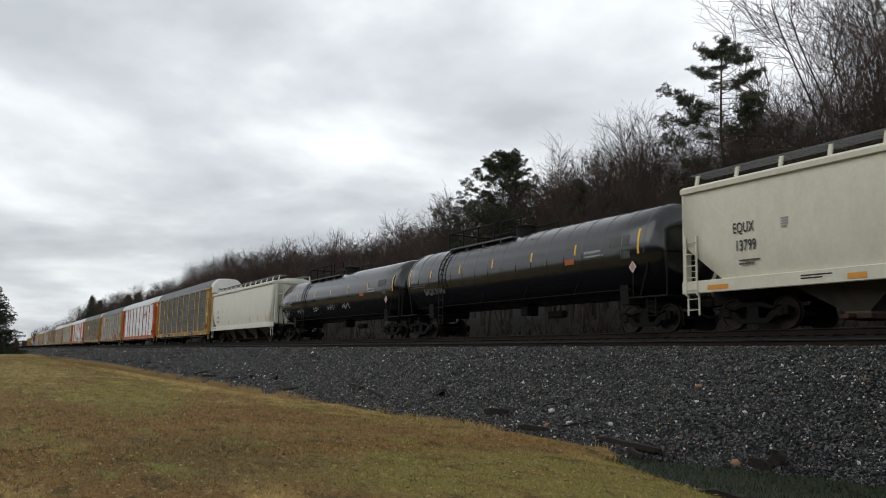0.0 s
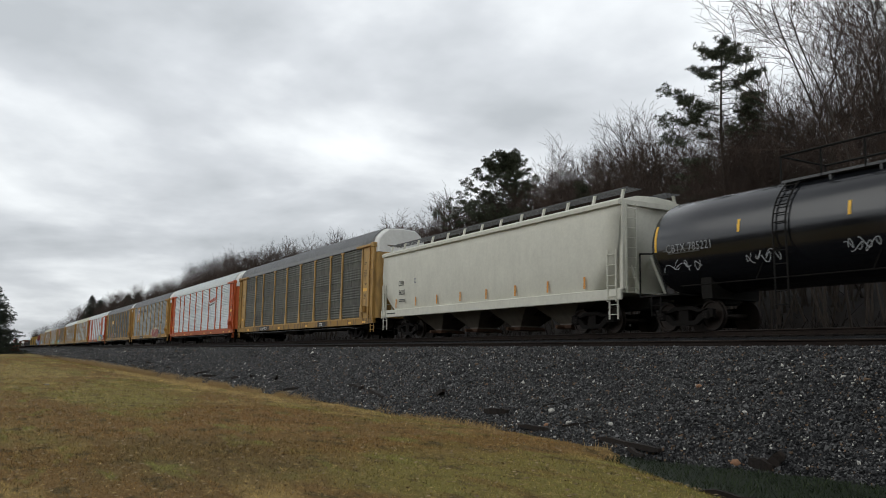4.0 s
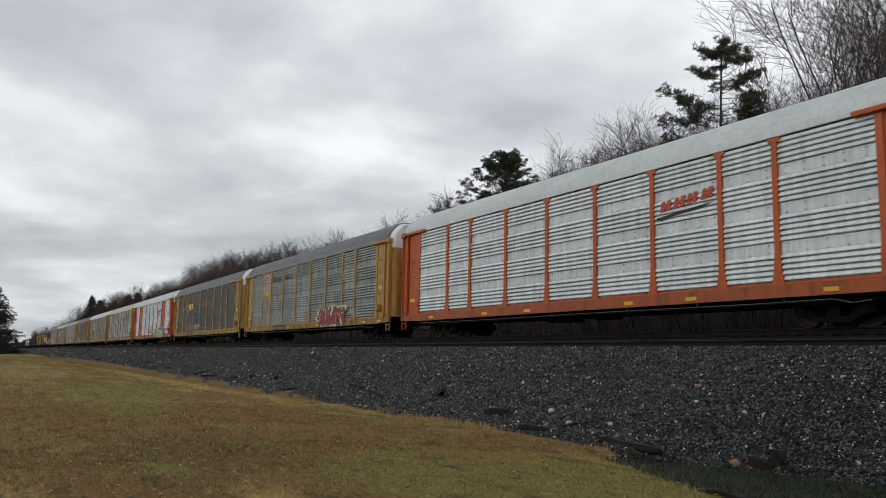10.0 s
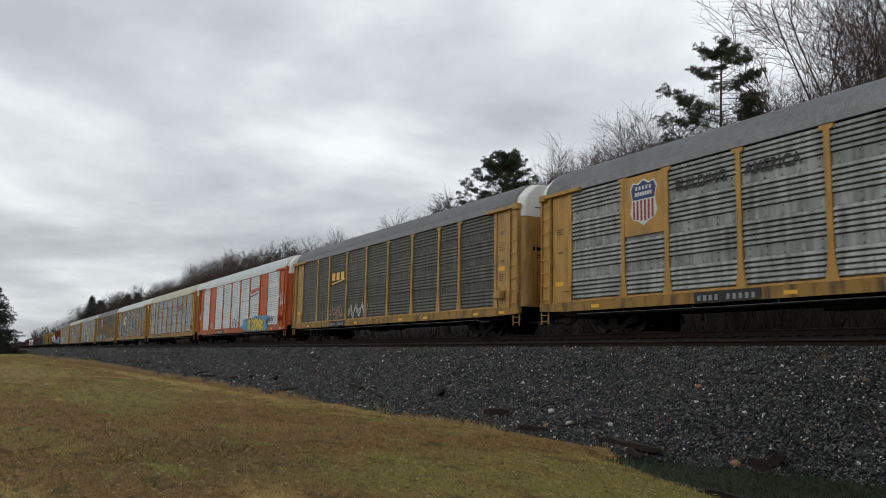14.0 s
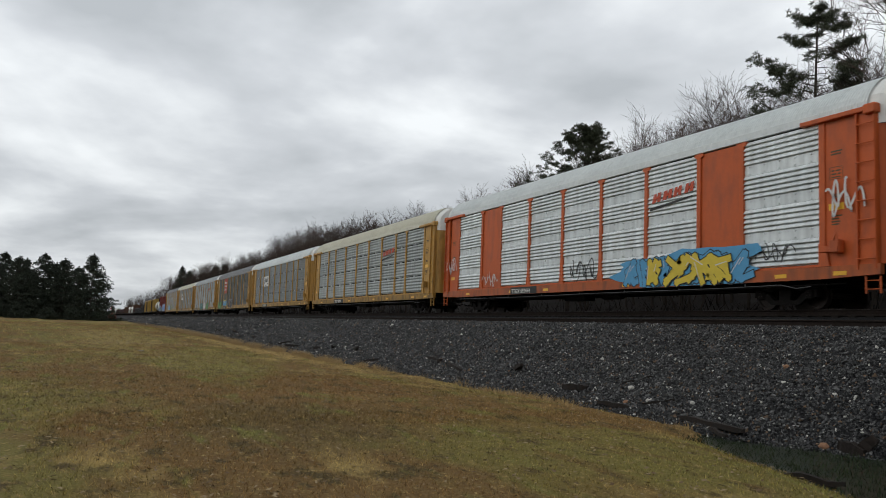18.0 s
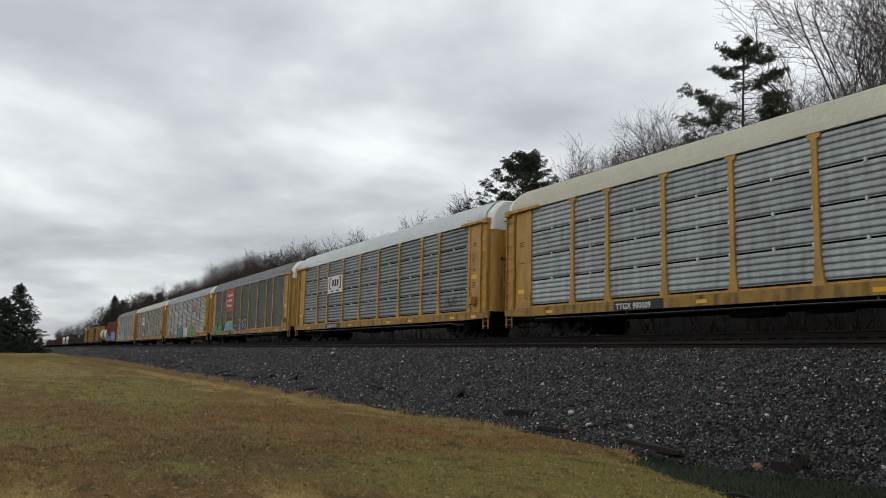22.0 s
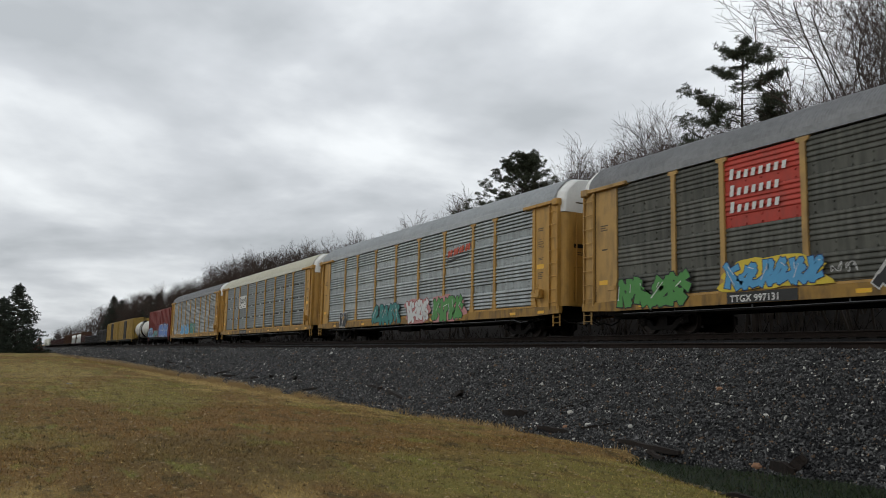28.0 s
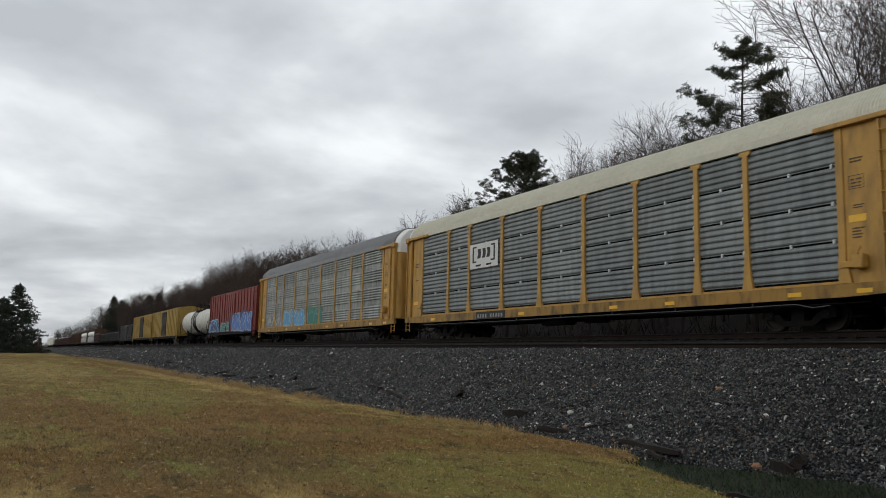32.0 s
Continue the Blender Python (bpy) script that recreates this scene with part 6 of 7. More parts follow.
def bare_tree(k, x, y, h, turn, label="bare leafless deciduous tree on the wooded bank"):
    t = thing("bare_tree", label, "tree", "leafless trees on the bank")
    t.matrix_basis = Matrix.LocRotScale((x, y, ground_z(x, y)), Euler((0, 0, turn)), (h * 1.05, h * 1.05, h))
    far = math.hypot(x, y)
    trunk, crown = BARE[k][0][0 if far < 48 else 1 if far < 105 else 2]
    piece("trunk", trunk, BARK, t, None)
    piece("crown", crown, TWIG, t, None, "dense bare branches and twigs")
    return t


def needle_tufts(centres, rnd, blades, size):
    """Small fans of needles, three corners each, round the given centres."""
    vs, fs = [], []
    for c, r in centres:
        for _ in range(blades):
            d = Vector((rnd.gauss(0, 1), rnd.gauss(0, 1), rnd.gauss(0.3, 0.75))).normalized()
            s = d.orthogonal().normalized()
            s.rotate(Matrix.Rotation(rnd.uniform(0, 6.28), 3, d))
            root = Vector(c) + Vector((d.x, d.y, d.z * 0.7)) * rnd.uniform(0.05, 0.75) * r
            tip = root + d * size * rnd.uniform(0.6, 1.2)
            w = s * size * (0.13 if size < 0.3 else 0.16)
            n = len(vs)
            vs += [tuple(root - w), tuple(root + w), tuple(tip)]
            fs.append((n, n + 1, n + 2))
    return vs, fs


def pine(name, x, y, h, seed, label, width=0.24, bare=0.25, lean=0.0, limbs_count=34, blades=26, tiers=(), rise=0.12):
    """A pine: slim trunk, uneven limbs with needle clumps towards their ends and sky between.
    tiers: (height share, bearing in degrees, reach in metres) of its main limbs, where they are known."""
    rnd = random.Random(seed)
    limbs, tufts = [], []
    path, p, r = [], Vector((0, 0, -0.2)), h * 0.0135
    d = Vector((lean, 0, 1)).normalized()
    n = 20
    for i in range(n):
        d = (d + Vector((rnd.gauss(0, 0.02), rnd.gauss(0, 0.02), 0.06))).normalized()
        q = p + d * h / n
        r2 = max(0.025, r * 0.92)
        limbs.append((tuple(p), tuple(q), r, r2))
        path.append((p, q, r2))
        p, r = q, r2
    specs = [(u, radians(a), reach, True) for u, a, reach in tiers]
    for i in range(limbs_count):
        u = bare + (1 - bare) * (i + rnd.random()) / limbs_count * 0.97
        v = (u - bare) / (1 - bare)
        specs.append((u, i * 2.4 + rnd.uniform(-0.7, 0.7), h * width * min(1.0, 0.55 + 1.6 * v) * (1.0 - 0.9 * v ** 1.25) * rnd.choice((0.55, 0.75, 0.95, 1.1, 1.2)), False))

    def clump(c, size):
        for _ in range(int(3 + 8 * size)):
            o = Vector((rnd.gauss(0, 0.55), rnd.gauss(0, 0.55), rnd.gauss(0, 0.24))) * size
            tufts.append((tuple(c + o), 0.10 + 0.10 * size))

    for u, a, reach, main in specs:
        p0, p1, rr = path[min(n - 1, int(u * n))]
        start = p0.lerp(p1, u * n % 1.0)
        v = max(0.0, (u - bare) / (1 - bare))
        bd = Vector((math.cos(a), math.sin(a), rnd.uniform(-0.1, 0.16) + rise + 0.25 * v * v))
        m = 4 + int(reach > 1.2) + int(reach > 2)
        bp, br = start, max(0.02, rr * (0.45 if main else 0.34))
        for k in range(m):
            bd = (bd + Vector((rnd.gauss(0, 0.11), rnd.gauss(0, 0.11), rnd.gauss(0.05, 0.09)))).normalized()
            bq = bp + bd * reach / m
            limbs.append((tuple(bp), tuple(bq), br, br * 0.75))
            if k >= m * 0.4 or v > 0.8:
                for _ in range(2):
                    side = Vector((-bd.y, bd.x, 0)) * rnd.choice((-1, 1)) * rnd.uniform(0.3, 1.0)
                    t = bq + (bd * rnd.uniform(0.1, 0.7) + side + Vector((0, 0, rnd.uniform(0.05, 0.5)))) * (0.16 + reach * 0.12)
                    limbs.append((tuple(bq), tuple(t), br * 0.5, br * 0.25))
                    clump(t, rnd.uniform(0.2, 0.42) * (1 - 0.35 * v))
            bp, br = bq, br * 0.75
        clump(bp, 0.36 - 0.14 * v)
    clump(path[-1][1], 0.16)
    clump(path[-1][0], 0.26)
    t = thing(name, label, "tree", "evergreen trees")
    t.location = (x, y, ground_z(x, y))
    arrays("trunk", *limbs_mesh(limbs, 5), BARK, t)
    cr = arrays("crown", *needle_tufts(tufts, rnd, blades, 0.12), NEEDLE, t)
    tagged(cr, "clumps of dark green needles")
    return t


def spruce(name, x, y, h, seed, label, width=0.3, blades=14, leaf=None, size=0.3):
    """A cone of drooping whorls, feathered with short needles to the ground."""
    rnd = random.Random(seed)
    limbs, tufts = [((0, 0, -0.2), (0, 0, h), h * 0.014, 0.02)], []
    n = int(10 + h * 3.4)
    for i in range(n):
        u = 0.03 + 0.95 * i / n
        for _ in range(6):
            a = rnd.uniform(0, 2 * math.pi)
            reach = h * width * (1 - u) ** 0.85 * rnd.uniform(0.72, 1.12) + 0.12
            droop = rnd.uniform(-0.34, -0.02)
            m = max(2, int(reach / 0.45))
            tip = None
            for k in range(1, m + 1):
                f = k / m
                tip = Vector((math.cos(a) * reach * f, math.sin(a) * reach * f, u * h + reach * (droop * f + 0.16 * f * f)))
                if f > 0.3:
                    tufts.append((tuple(tip + Vector((rnd.gauss(0, 0.1), rnd.gauss(0, 0.1), rnd.gauss(0, 0.06)))), 0.3))
            limbs.append(((0, 0, u * h), tuple(tip), 0.03, 0.008))
    tufts += [((0, 0, h), 0.15), ((0, 0, h - 0.25), 0.2)]
    t = thing(name, label, "tree", "evergreen trees")
    t.location = (x, y, ground_z(x, y))
    arrays("trunk", *limbs_mesh(limbs, 4), BARK, t)
    cr = arrays("crown", *needle_tufts(tufts, rnd, blades, size), leaf or SPRUCE, t)
    tagged(cr, "drooping dark green needles" if not leaf else "dry red-brown leaves")
    return t


def plant_trees():
    rnd = random.Random(77)
    # the leafless wood behind the train: tall crowns over a thicket of young trees
    for y0, x0, x1, gap in ((26.2, -15, -110, 3.0), (28.6, -16, -120, 2.6), (31.5, -18, -150, 2.7), (35.5, -21, -190, 3.4), (28.0, -115, -340, 5.2), (32.0, -122, -340, 5.6), (37.0, -180, -360, 7.5)):
        x = x0
        while x > x1:
            px, py = x + rnd.uniform(-1, 1), y0 + rnd.uniform(-1.2, 1.2)
            h = tree_height(px, py)
            if px > -py * 0.66:
                if rnd.random() < 0.62:
                    h *= rnd.uniform(0.86, 1.04)
                    k = rnd.choice((4, 5, 6, 5))
                else:
                    h = (0.40 * py + 1.5 - ground_z(px, py)) * rnd.uniform(0.66, 1.06)
                    k = rnd.randrange(7)
            else:
                h *= rnd.choice((0.6, 0.72, 0.82, 0.88, 0.94, 1.03))
                k = rnd.randrange(7)
            bare_tree(k, px, py, h, rnd.uniform(0, 6.28))
            x -= gap * rnd.uniform(0.7, 1.3)
    # tall trees past the pines, and the thicket under them
    for _ in range(9):
        py = rnd.uniform(25.5, 40)
        bare_tree(rnd.choice((4, 5, 6, 2)), -py * rnd.uniform(0.48, 0.645), py, (rnd.uniform(0.50, 0.64) * py + 1.5 - ground_z(-py * 0.6, py)), rnd.uniform(0, 6.28), "tall bare tree with limbs sweeping upwards")
    for _ in range(50):
        py = rnd.uniform(25, 37)
        px = -py * rnd.uniform(0.52, 1.35)
        bare_tree(rnd.randrange(7), px, py, (lerp_table(-px / py, ((0.5, 0.44), (1.1, 0.46), (1.4, 0.43))) * py + 1.5 - ground_z(px, py)) * rnd.uniform(0.62, 0.96), rnd.uniform(0, 6.28), "young bare tree in the thicket on the bank")
    for _ in range(22):
        py = rnd.uniform(27, 38)
        px = -py * rnd.uniform(0.64, 0.9)
        bare_tree(rnd.choice((0, 1, 4, 5, 6)), px, py, (0.43 * py + 1.5 - ground_z(px, py)) * rnd.uniform(0.78, 1.0), rnd.uniform(0, 6.28), "young bare tree in the thicket on the bank")
    # the wood behind it, too dense to count
    vs, fs = [], []
    for _ in range(560):
        py = rnd.uniform(38, 64)
        px = -py * rnd.choice((rnd.uniform(0.5, 1.6), rnd.uniform(1.0, 3), rnd.uniform(1.2, 4), rnd.uniform(1.2, 6), rnd.uniform(2, 9)))
        h = (0.35 * py + 1.5 - ground_z(px, py)) * rnd.uniform(0.6, 0.95) if px > -py * 1.0 else tree_height(px, py) * rnd.uniform(0.55, 0.88)
        thick, thin = BARE[rnd.randrange(7)][1:]
        a = rnd.uniform(0, 6.28)
        M = np.array([[math.cos(a), -math.sin(a), 0], [math.sin(a), math.cos(a), 0], [0, 0, 1]]) * h
        v, f = limbs_mesh([(a, b, p * (1.9 if px > -75 else 3.4), q * (1.9 if px > -75 else 3.4)) for a, b, p, q in thick[::2] + thin[::max(1, len(thin) // 520)]], 3)
        v = np.array(v) @ M.T + np.array((px, py, ground_z(px, py)))
        b = len(vs)
        vs += v.tolist()
        fs += [tuple(b + i for i in q) for q in f]
    # its far end, along the line and past the lawn
    for _ in range(110):
        py = rnd.uniform(27, 44)
        px = -py * rnd.uniform(9, 23)
        h = tree_height(px, py) * rnd.uniform(0.45, 1.0)
        thick, thin = BARE[rnd.randrange(7)][1:]
        v, f = limbs_mesh([(a, b, p * 4.4, q * 4.4) for a, b, p, q in thick[::2] + thin[::max(1, len(thin) // 160)]], 3)
        v = np.array(v) * h + np.array((px, py, ground_z(px, py)))
        b = len(vs)
        vs += v.tolist()
        fs += [tuple(b + i for i in q) for q in f]
    tagged(arrays("bare_woods", vs, fs, TWIG), "dense leafless woods rising behind the track", "woods", kind="stuff")
    # evergreens on the bank
    # an old pine, its main limbs two-sided: the long ones reach away from the taller bare trees
    pine("pine_tree", -23.0, 26.3, 12.35, 5, "tall open-crowned pine among bare trees", 0.11, 0.62, 0.0, 12, 26, (
        (0.95, 40, 0.55), (0.925, 225, 0.95), (0.90, 60, 0.95), (0.885, 215, 0.95), (0.87, 30, 1.1), (0.85, 235, 0.75), (0.835, 45, 1.35), (0.80, 55, 1.2),
        (0.775, 222, 2.15), (0.765, 210, 1.7), (0.755, 35, 1.3), (0.72, 230, 1.2), (0.71, 50, 1.35), (0.66, 220, 1.9), (0.64, 228, 2.6), (0.63, 40, 1.5), (0.60, 212, 2.3),
        (0.86, 75, 1.1), (0.815, 25, 1.45), (0.78, 70, 1.45), (0.74, 20, 1.5), (0.69, 65, 1.6), (0.66, 30, 1.7), (0.74, 240, 1.5), (0.695, 215, 1.7), (0.91, 10, 0.8), (0.94, 250, 0.6)), 0.16)
    pine("pine_tree", -42.0, 26.5, 11.9, 8, "broad dark pine above the train", 0.34, 0.32, 0.0, 112, 26, rise=0.3)
    pine("pine_tree", -34.0, 27.4, 8.2, 9, "small dark pine behind the train", 0.2, 0.3, 0.0, 34, rise=0.25)
    pine("pine_tree", -46.5, 29.5, 8.6, 12, "small dark pine behind the train", 0.2, 0.3, 0.0, 34, rise=0.25)
    pine("pine_tree", -26.8, 28.5, 7.8, 10, "low dark pine behind the train", 0.26, 0.25, 0.0, 30)
    for x, y, h, s in ((-262, 26.5, 15.0, 20), (-270, 29.5, 13.5, 21), (-225, 31, 12.0, 22), (-214, 30, 11.5, 23), (-200, 30, 11.0, 24)):
        spruce("spruce_tree", x, y, h, s, "dense dark evergreen beyond the bend of the wood", 0.28, 7, None, 0.5)
    # evergreens at the end of the lawn
    for k, (x, y, h) in enumerate(((-138, 0.6, 10.2), (-141, -3.4, 9.4), (-147, -6.6, 10.4), (-139, -9.6, 9.2), (-150, -12.6, 10.4), (-152, -1.5, 8.8), (-141, -16, 9.8), (-144, -20, 9.4), (-140, -24, 10.0), (-146, -4.8, 9.0), (-151, -9.4, 9.6), (-146, -13.8, 8.8), (-150, -18.2, 9.6))):
        spruce("spruce_tree", x, y, h, 30 + k, "dark evergreen at the end of the lawn", 0.5, 22)
    for k, (x, y, h) in enumerate(((-131, -1.5, 1.6), (-132, 1.5, 1.3), (-130, -5, 1.5), (-133, -9, 1.8), (-131, -13, 1.5))):
        spruce("evergreen_shrub", x, y, h, 60 + k, "low dark evergreen shrub at the lawn edge", 0.9, 20)
    spruce("red_leaved_tree", -330, 9.0, 5.2, 71, "small tree with red-brown dry leaves", 0.35, 8, REDLEAF)


def undergrowth():
    """Dead brush along the bank's foot, tall dry grass along the ballast toe at the lawn's end."""
    rnd = np.random.RandomState(3)
    n = 52000
    x = -rnd.uniform(12, 150, n) ** 1.0
    y = 22.4 + rnd.gamma(1.6, 0.8, n)
    z = np.array([ground_z(a, b) for a, b in zip(x, y)])
    hgt = rnd.uniform(0.2, 1.3, n) * rnd.uniform(0.4, 1.0, n)
    lean = rnd.normal(0, 0.6, (n, 2)) * hgt[:, None]
    a = rnd.uniform(0, math.pi, n)
    w = 0.018 + 0.02 * rnd.rand(n)
    V = np.empty((n, 3, 3))
    V[:, 0] = np.c_[x - w * np.cos(a), y - w * np.sin(a), z]
    V[:, 1] = np.c_[x + w * np.cos(a), y + w * np.sin(a), z]
    V[:, 2] = np.c_[x + lean[:, 0], y + lean[:, 1], z + hgt]
    tagged(arrays("brush", V.reshape(-1, 3).tolist(), [(3 * i, 3 * i + 1, 3 * i + 2) for i in range(n)], SHADED_BRUSH), "dead brown brush along the bank", "brush", kind="stuff")


plant_trees()
undergrowth()


# ---- loose stones of the ballast shoulder, grass, debris ----
def ballast_stones():
    rnd = np.random.RandomState(9)
    spans = ((-9, -5.4, 21000, 0.58), (-14, -9, 30000, 0.58), (-20, -14, 30000, 0.64), (-34, -20, 58000, 0.78), (-60, -34, 44000, 1.05), (-125, -60, 26000, 1.5), (-270, -125, 14000, 2.3))
    # eight-sided splinters
    cube = np.array([(1, 0, 0), (0, 1, 0), (-1, 0, 0), (0, -1, 0), (0, 0, 1), (0, 0, -1)], float) * 1.35
    quads = np.array([(0, 1, 4), (1, 2, 4), (2, 3, 4), (3, 0, 4), (1, 0, 5), (2, 1, 5), (3, 2, 5), (0, 3, 5)])
    for x0, x1, n, k in spans:
        x = rnd.uniform(x0, x1, n)
        y = 9.6 + 4.5 * rnd.rand(n)
        z = np.array([bed_z(a, b) for a, b in zip(x, y)])
        size = k * rnd.uniform(0.018, 0.04, n) * np.where(rnd.rand(n) < 0.04, 1.6, 1)
        V = cube[None] + 0.5 * rnd.uniform(-1, 1, (n, 6, 3))
        V *= (size[:, None] * rnd.uniform(0.6, 1.25, (n, 3)))[:, None, :]
        a, b = rnd.uniform(0, 6.28, n), rnd.uniform(-0.8, 0.8, n)
        ca, sa, cb, sb = np.cos(a), np.sin(a), np.cos(b), np.sin(b)
        X = V[..., 0] * ca[:, None] - V[..., 1] * sa[:, None]
        Y = V[..., 0] * sa[:, None] + V[..., 1] * ca[:, None]
        Z = V[..., 2] * cb[:, None] + X * sb[:, None]
        X = X * cb[:, None] - V[..., 2] * sb[:, None]
        V = np.stack([X + x[:, None], Y + y[:, None], Z + (z + size * 0.35)[:, None]], -1)
        F = quads[None] + 6 * np.arange(n)[:, None, None]
        me = bpy.data.meshes.new("ballast_stones")
        me.from_pydata(V.reshape(-1, 3).tolist(), [], F.reshape(-1, 3).tolist())
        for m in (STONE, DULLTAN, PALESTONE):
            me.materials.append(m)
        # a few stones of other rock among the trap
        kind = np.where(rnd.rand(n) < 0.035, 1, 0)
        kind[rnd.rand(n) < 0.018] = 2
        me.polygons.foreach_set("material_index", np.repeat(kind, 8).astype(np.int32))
        tagged(new("ballast_stones", me), "loose angular dark grey ballast stones", "ballast", kind="stuff")


def grass():
    rnd = np.random.RandomState(12)
    out = []
    for x0, x1, y0, y1, n, h in ((-14, -4.5, -0.5, 9.6, 60000, 0.035), (-24, -12, -3, 9.9, 50000, 0.045), (-48, -24, -8, 10.0, 45000, 0.06), (-110, -48, -14, 10.2, 30000, 0.10)):
        x, y = rnd.uniform(x0, x1, n), rnd.uniform(y0, y1, n)
        z = np.array([ground_z(a, b) for a, b in zip(x, y)])
        hh = h * rnd.uniform(0.4, 1.3, n)
        lean = rnd.normal(0, 0.7, (n, 2)) * hh[:, None]
        a = rnd.uniform(0, math.pi, n)
        w = h * 0.11
        V = np.empty((n, 3, 3))
        V[:, 0] = np.c_[x - w * np.cos(a), y - w * np.sin(a), z - 0.005]
        V[:, 1] = np.c_[x + w * np.cos(a), y + w * np.sin(a), z - 0.005]
        V[:, 2] = np.c_[x + lean[:, 0], y + lean[:, 1], z + hh]
        out.append(V.reshape(-1, 3))
    V = np.concatenate(out)
    tagged(arrays("grass", V.tolist(), [(i, i + 1, i + 2) for i in range(0, len(V), 3)], BLADE), "short dry winter grass, brown and green", "grass", kind="stuff")
    # wet weed in the ditch
    n = 6500
    x, y = rnd.uniform(-11.2, -4.5, n), rnd.uniform(6.6, 10.9, n)
    keep = [ground_z(a, b) < -0.10 for a, b in zip(x, y)]
    x, y = x[keep], y[keep]
    n = len(x)
    hh = rnd.uniform(0.02, 0.09, n)
    lean = rnd.normal(0, 0.9, (n, 2)) * hh[:, None]
    V = np.empty((n, 3, 3))
    V[:, 0] = np.c_[x - 0.008, y, np.full(n, -0.17)]
    V[:, 1] = np.c_[x + 0.008, y + 0.004, np.full(n, -0.17)]
    V[:, 2] = np.c_[x + lean[:, 0], y + lean[:, 1], -0.15 + hh]
    tagged(arrays("weed", V.reshape(-1, 3).tolist(), [(3 * i, 3 * i + 1, 3 * i + 2) for i in range(n)], WEED), "wet green weed in the ditch", "grass", kind="stuff")
    # taller straw along the toe of the ballast
    n = 60000
    x = -8 - rnd.gamma(2.2, 32, n)
    y = 9.6 + rnd.normal(0, 0.34, n) + np.clip((-x - 70) / 90, 0, 1) * rnd.uniform(-1.5, 0.9, n)
    # in clumps
    keep = np.array([noise.noise((a * 0.55, b * 1.3, 7)) + 0.6 * noise.noise((a * 2.1, b * 2.1, 2)) for a, b in zip(x, y)]) > 0.12 - np.clip((-x - 35) / 160, 0, 0.3)
    x, y = x[keep], y[keep]
    n = len(x)
    z = np.array([ground_z(a, b) for a, b in zip(x, y)])
    hh = np.clip(0.09 + (-x - 12) / 260, 0.09, 0.4) * rnd.uniform(0.4, 1.6, n)
    lean = rnd.normal(0, 0.5, (n, 2)) * hh[:, None]
    V = np.empty((n, 3, 3))
    w = 0.005 + hh * 0.04
    V[:, 0] = np.c_[x - w, y, z - 0.01]
    V[:, 1] = np.c_[x + w, y, z - 0.01]
    V[:, 2] = np.c_[x + lean[:, 0], y + lean[:, 1], z + hh]
    tagged(arrays("straw", V.reshape(-1, 3).tolist(), [(3 * i, 3 * i + 1, 3 * i + 2) for i in range(n)], DRYGRASS), "dry straw along the edge of the lawn", "grass", kind="stuff")

    # fallen leaves scattered over the lawn
    n = 7000
    x, y = -5 - 45 * rnd.rand(n) ** 1.5, rnd.uniform(-6, 9.4, n)
    z = np.array([ground_z(a, b) for a, b in zip(x, y)]) + 0.02
    s, a = rnd.uniform(0.012, 0.035, n) * (1 + (-x) / 40), rnd.uniform(0, 6.28, n)
    V = np.empty((n, 4, 3))
    for k in range(4):
        r = s * (1.0 if k % 2 else 0.55)
        V[:, k] = np.c_[x + r * np.cos(a + k * 1.571), y + r * np.sin(a + k * 1.571), z + rnd.uniform(0, 0.025, n)]
    tagged(arrays("fallen_leaves", V.reshape(-1, 3).tolist(), [(4 * i, 4 * i + 1, 4 * i + 2, 4 * i + 3) for i in range(n)], FALLEN), "small pale dead leaves scattered on the lawn", "leaves", kind="stuff")


def rock(x, y, size, mat, label, seed, flat=0.7):
    bm = bmesh.new()
    bmesh.ops.create_icosphere(bm, subdivisions=2, radius=1)
    for v in bm.verts:
        v.co *= 1 + 0.35 * noise.noise(v.co * 1.6 + Vector((seed, 0, 0)))
        v.co = Vector((v.co.x * size, v.co.y * size * 0.8, v.co.z * size * flat))
    z = max(ground_z(x, y), bed_z(x, y) if y > 9.6 else -9)
    o = part("rock", bm, mat, None)
    o.location = (x, y, z + size * 0.25)
    tagged(o, label, "rock")


def plank(x, y, length, w, h, turn, tilt, label, name="timber", seed=0):
    bm = bmesh.new()
    n = 10
    rings = []
    for i in range(n + 1):
        u = i / n
        k = 1 - 0.35 * abs(2 * u - 1) ** 3
        rings.append([bm.verts.new(((u - 0.5) * length, a * w * k * (1 + 0.3 * noise.noise((u * 5, a, seed))), b * h * k * (1 + 0.3 * noise.noise((u * 5, b, seed + 4))) + 0.05 * noise.noise((u * 3, 0, seed)))) for a, b in ((-1, -1), (1, -1), (1, 1), (-1, 1))])
    for p, q in zip(rings, rings[1:]):
        for i in range(4):
            bm.faces.new((p[i], p[(i + 1) % 4], q[(i + 1) % 4], q[i]))
    bm.faces.new(rings[0])
    bm.faces.new(rings[-1])
    bmesh.ops.recalc_face_normals(bm, faces=bm.faces[:])
    o = part(name, bm, ROTTEN, None)
    z = max(ground_z(x, y), bed_z(x, y) if y > 9.6 else -9)
    o.matrix_basis = pose(x, y, z + h * 0.6, 0, tilt, turn)
    tagged(o, label, "debris")


ballast_stones()
grass()


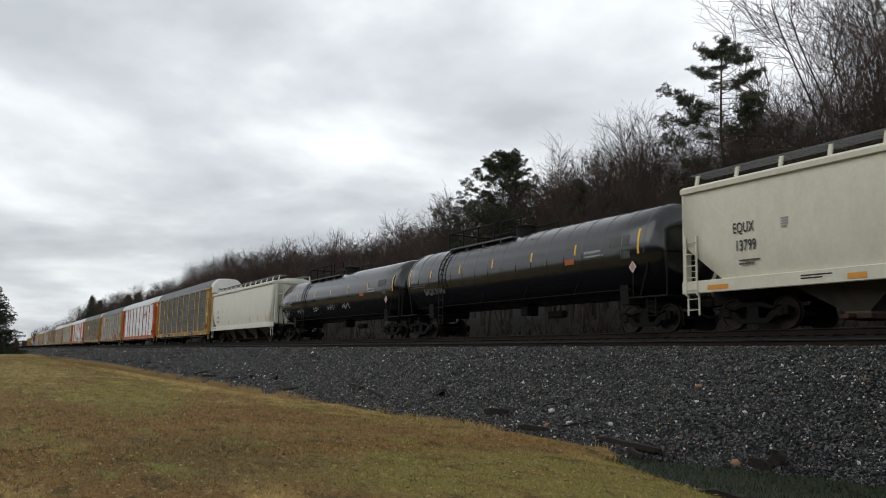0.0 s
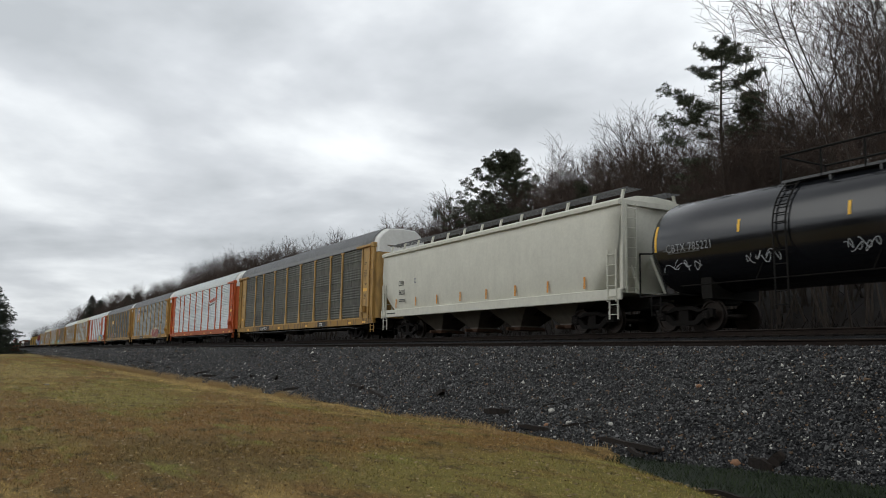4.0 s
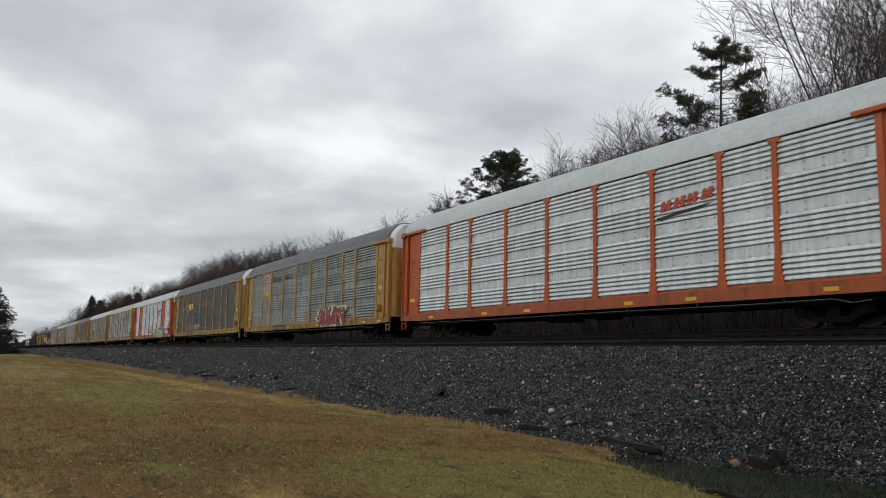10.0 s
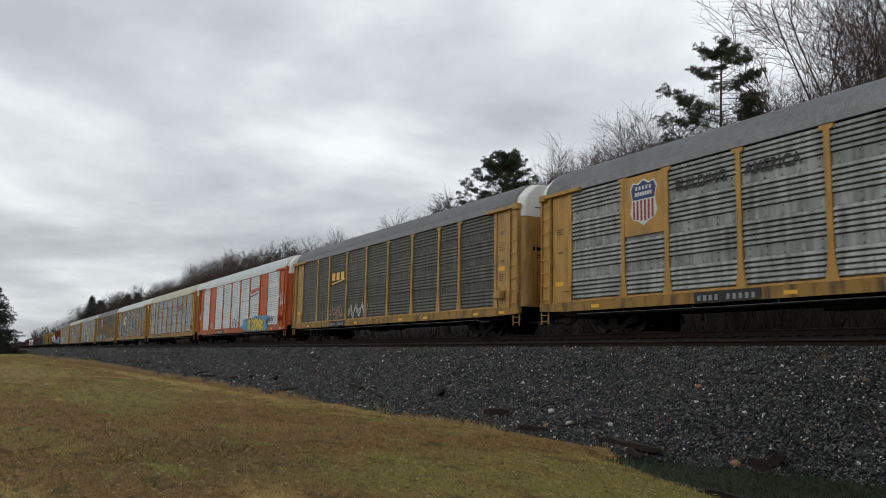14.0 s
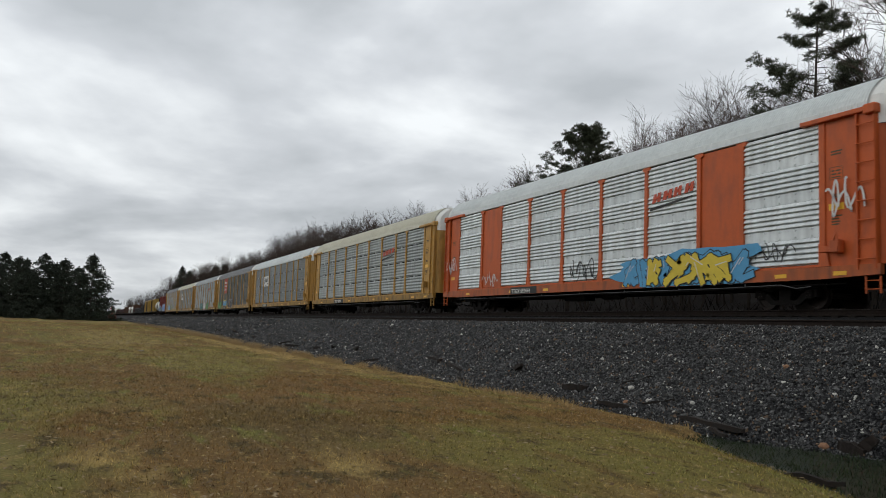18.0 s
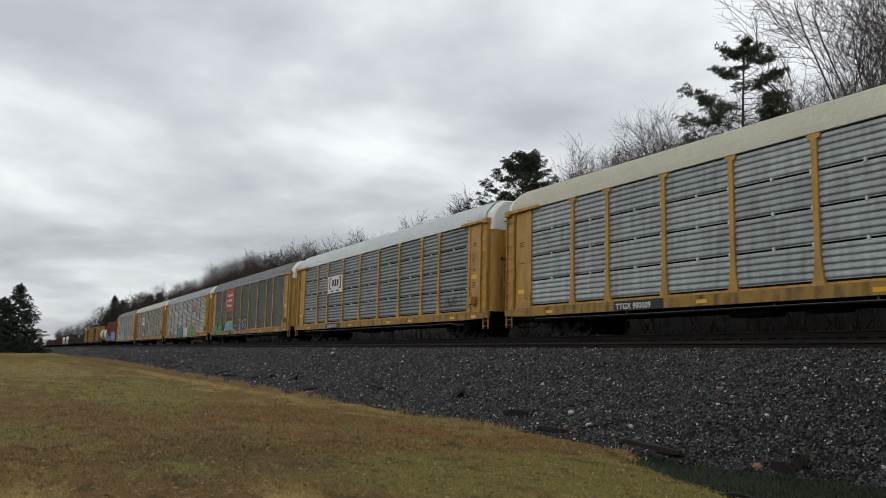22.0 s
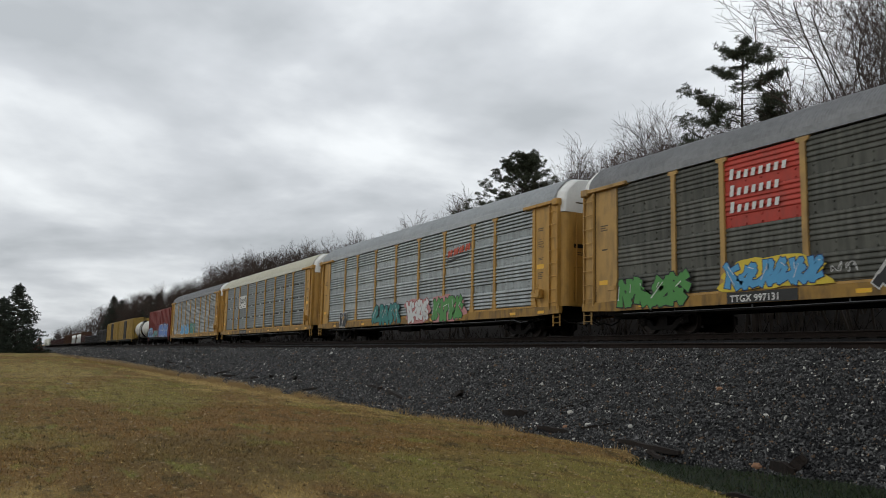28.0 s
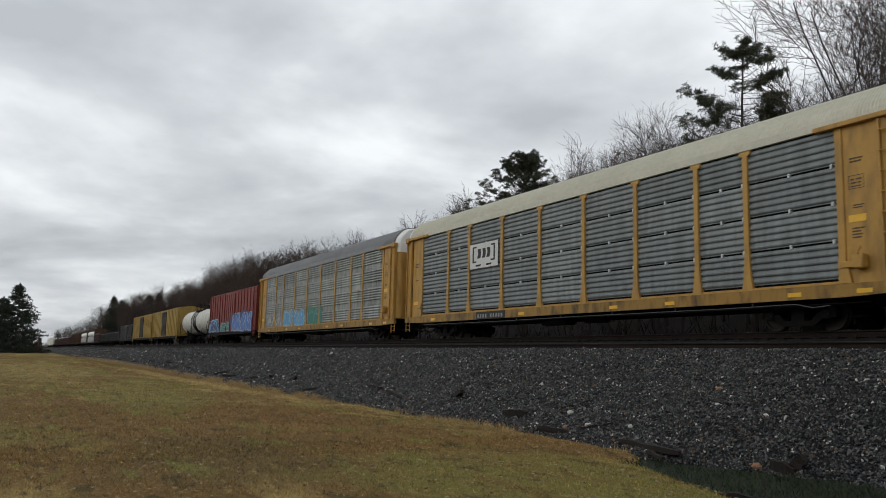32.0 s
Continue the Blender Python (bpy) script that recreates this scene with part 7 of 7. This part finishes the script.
def litter():
    for k, (x, y, s, m, lab) in enumerate(((-14.53, 10.83, 0.08, PALESTONE, "pale limestone lump on dark ballast"), (-12.34, 10.6, 0.055, PALESTONE, "pale limestone lump on dark ballast"),
                                          (-11.64, 12.24, 0.075, TANSTONE, "tan stone on dark ballast"), (-11.1, 11.97, 0.05, PALESTONE, "small pale stone on ballast"),
                                          (-9.22, 10.45, 0.085, TANSTONE, "orange-tan stone at the ditch edge"), (-14.0, 10.3, 0.07, TANSTONE, "tan stone at the ballast toe"),
                                          (-6.9, 10.7, 0.06, PALESTONE, "small pale stone on ballast"), (-6.5, 10.6, 0.05, PALESTONE, "small pale stone on ballast"),
                                          (-13.4, 10.4, 0.06, PALESTONE, "small pale stone on ballast"), (-10.0, 11.6, 0.05, PALESTONE, "small pale stone on ballast"))):
        rock(x, y, s, m, lab, 3.0 * k)
    plank(-8.72, 10.72, 0.42, 0.075, 0.085, 25, -48, "dark rotten tie stump leaning at the ditch", "stump", 1)
    plank(-8.85, 10.6, 0.4, 0.07, 0.09, 10, 12, "dark broken tie end", "timber", 2)
    plank(-11.25, 10.05, 1.7, 0.06, 0.05, -4, 1, "dark rotten timber along the ballast toe", "timber", 3)
    plank(-11.0, 9.9, 1.2, 0.035, 0.03, -22, 0, "thin dark broken plank", "timber", 4)
    plank(-14.0, 10.15, 1.3, 0.07, 0.045, 6, 1, "dark rotten timber along the ballast toe", "timber", 5)
    plank(-14.8, 11.2, 0.7, 0.03, 0.025, 55, -14, "dark stick leaning on the ballast", "stick", 6)
    plank(-16.3, 10.55, 0.7, 0.09, 0.07, 15, 0, "dark broken tie end on ballast", "timber", 7)
    plank(-13.1, 10.5, 0.8, 0.03, 0.025, 40, -10, "dark stick on the ballast", "stick", 8)
    plank(-7.25, 7.85, 0.95, 0.045, 0.035, 28, 0, "dark wet plank at the ditch edge", "timber", 9)
    plank(-7.6, 8.5, 0.4, 0.05, 0.04, 70, 0, "dark broken wood in the ditch", "timber", 10)
    rnd = random.Random(6)
    for k in range(26):
        x = -20 - 3.2 * k * rnd.uniform(0.8, 1.2)
        plank(x, rnd.uniform(10.3, 11.2), rnd.uniform(0.7, 1.9), 0.07, 0.06, rnd.uniform(-35, 35), rnd.uniform(-10, 10), "dark old tie scrap along the ballast", "timber", 20 + k)


litter()
ties(near_track, -78, 14, True)
ties(near_track, -620, -78, False)
ties(far_track, -620, 40, False)


# ---- what moves: the cars run along the far track, the wheel sets turn under them ----
RUN = [-157.368, -148.272, -138.997, -129.567, -120.006, -110.331, -100.56, -90.709, -80.79, -70.814, -60.791, -50.729, -40.633, -30.509, -20.361, -10.191, 0.0,
       10.21, 20.44, 30.689, 40.96, 51.253, 61.57, 71.912, 82.281, 92.679, 103.106, 113.563, 124.05, 134.567, 145.112, 155.682, 166.274]


def motions():
    for car, x in TRAIN:
        walk(car, [(t, pose(x + s, YC, RAIL)) for t, s in enumerate(RUN)])
    done = {}
    for w, r, k in WHEELS:
        if (r, k) not in done:
            rows = []
            for i in range(32 * FPS + 1):
                t = i / FPS
                s = float(np.interp(t, range(33), RUN))
                rows.append((t, pose(k, 0, 0.45, 0, math.degrees(s / r), 0)))
            walk(w, rows)
            done[r, k] = w
        else:
            # alike wheel sets turn alike
            src = done[r, k].animation_data
            w.rotation_mode = "QUATERNION"
            keys = w.animation_data_create()
            keys.action = src.action
            keys.action_slot = src.action_slot


motions()
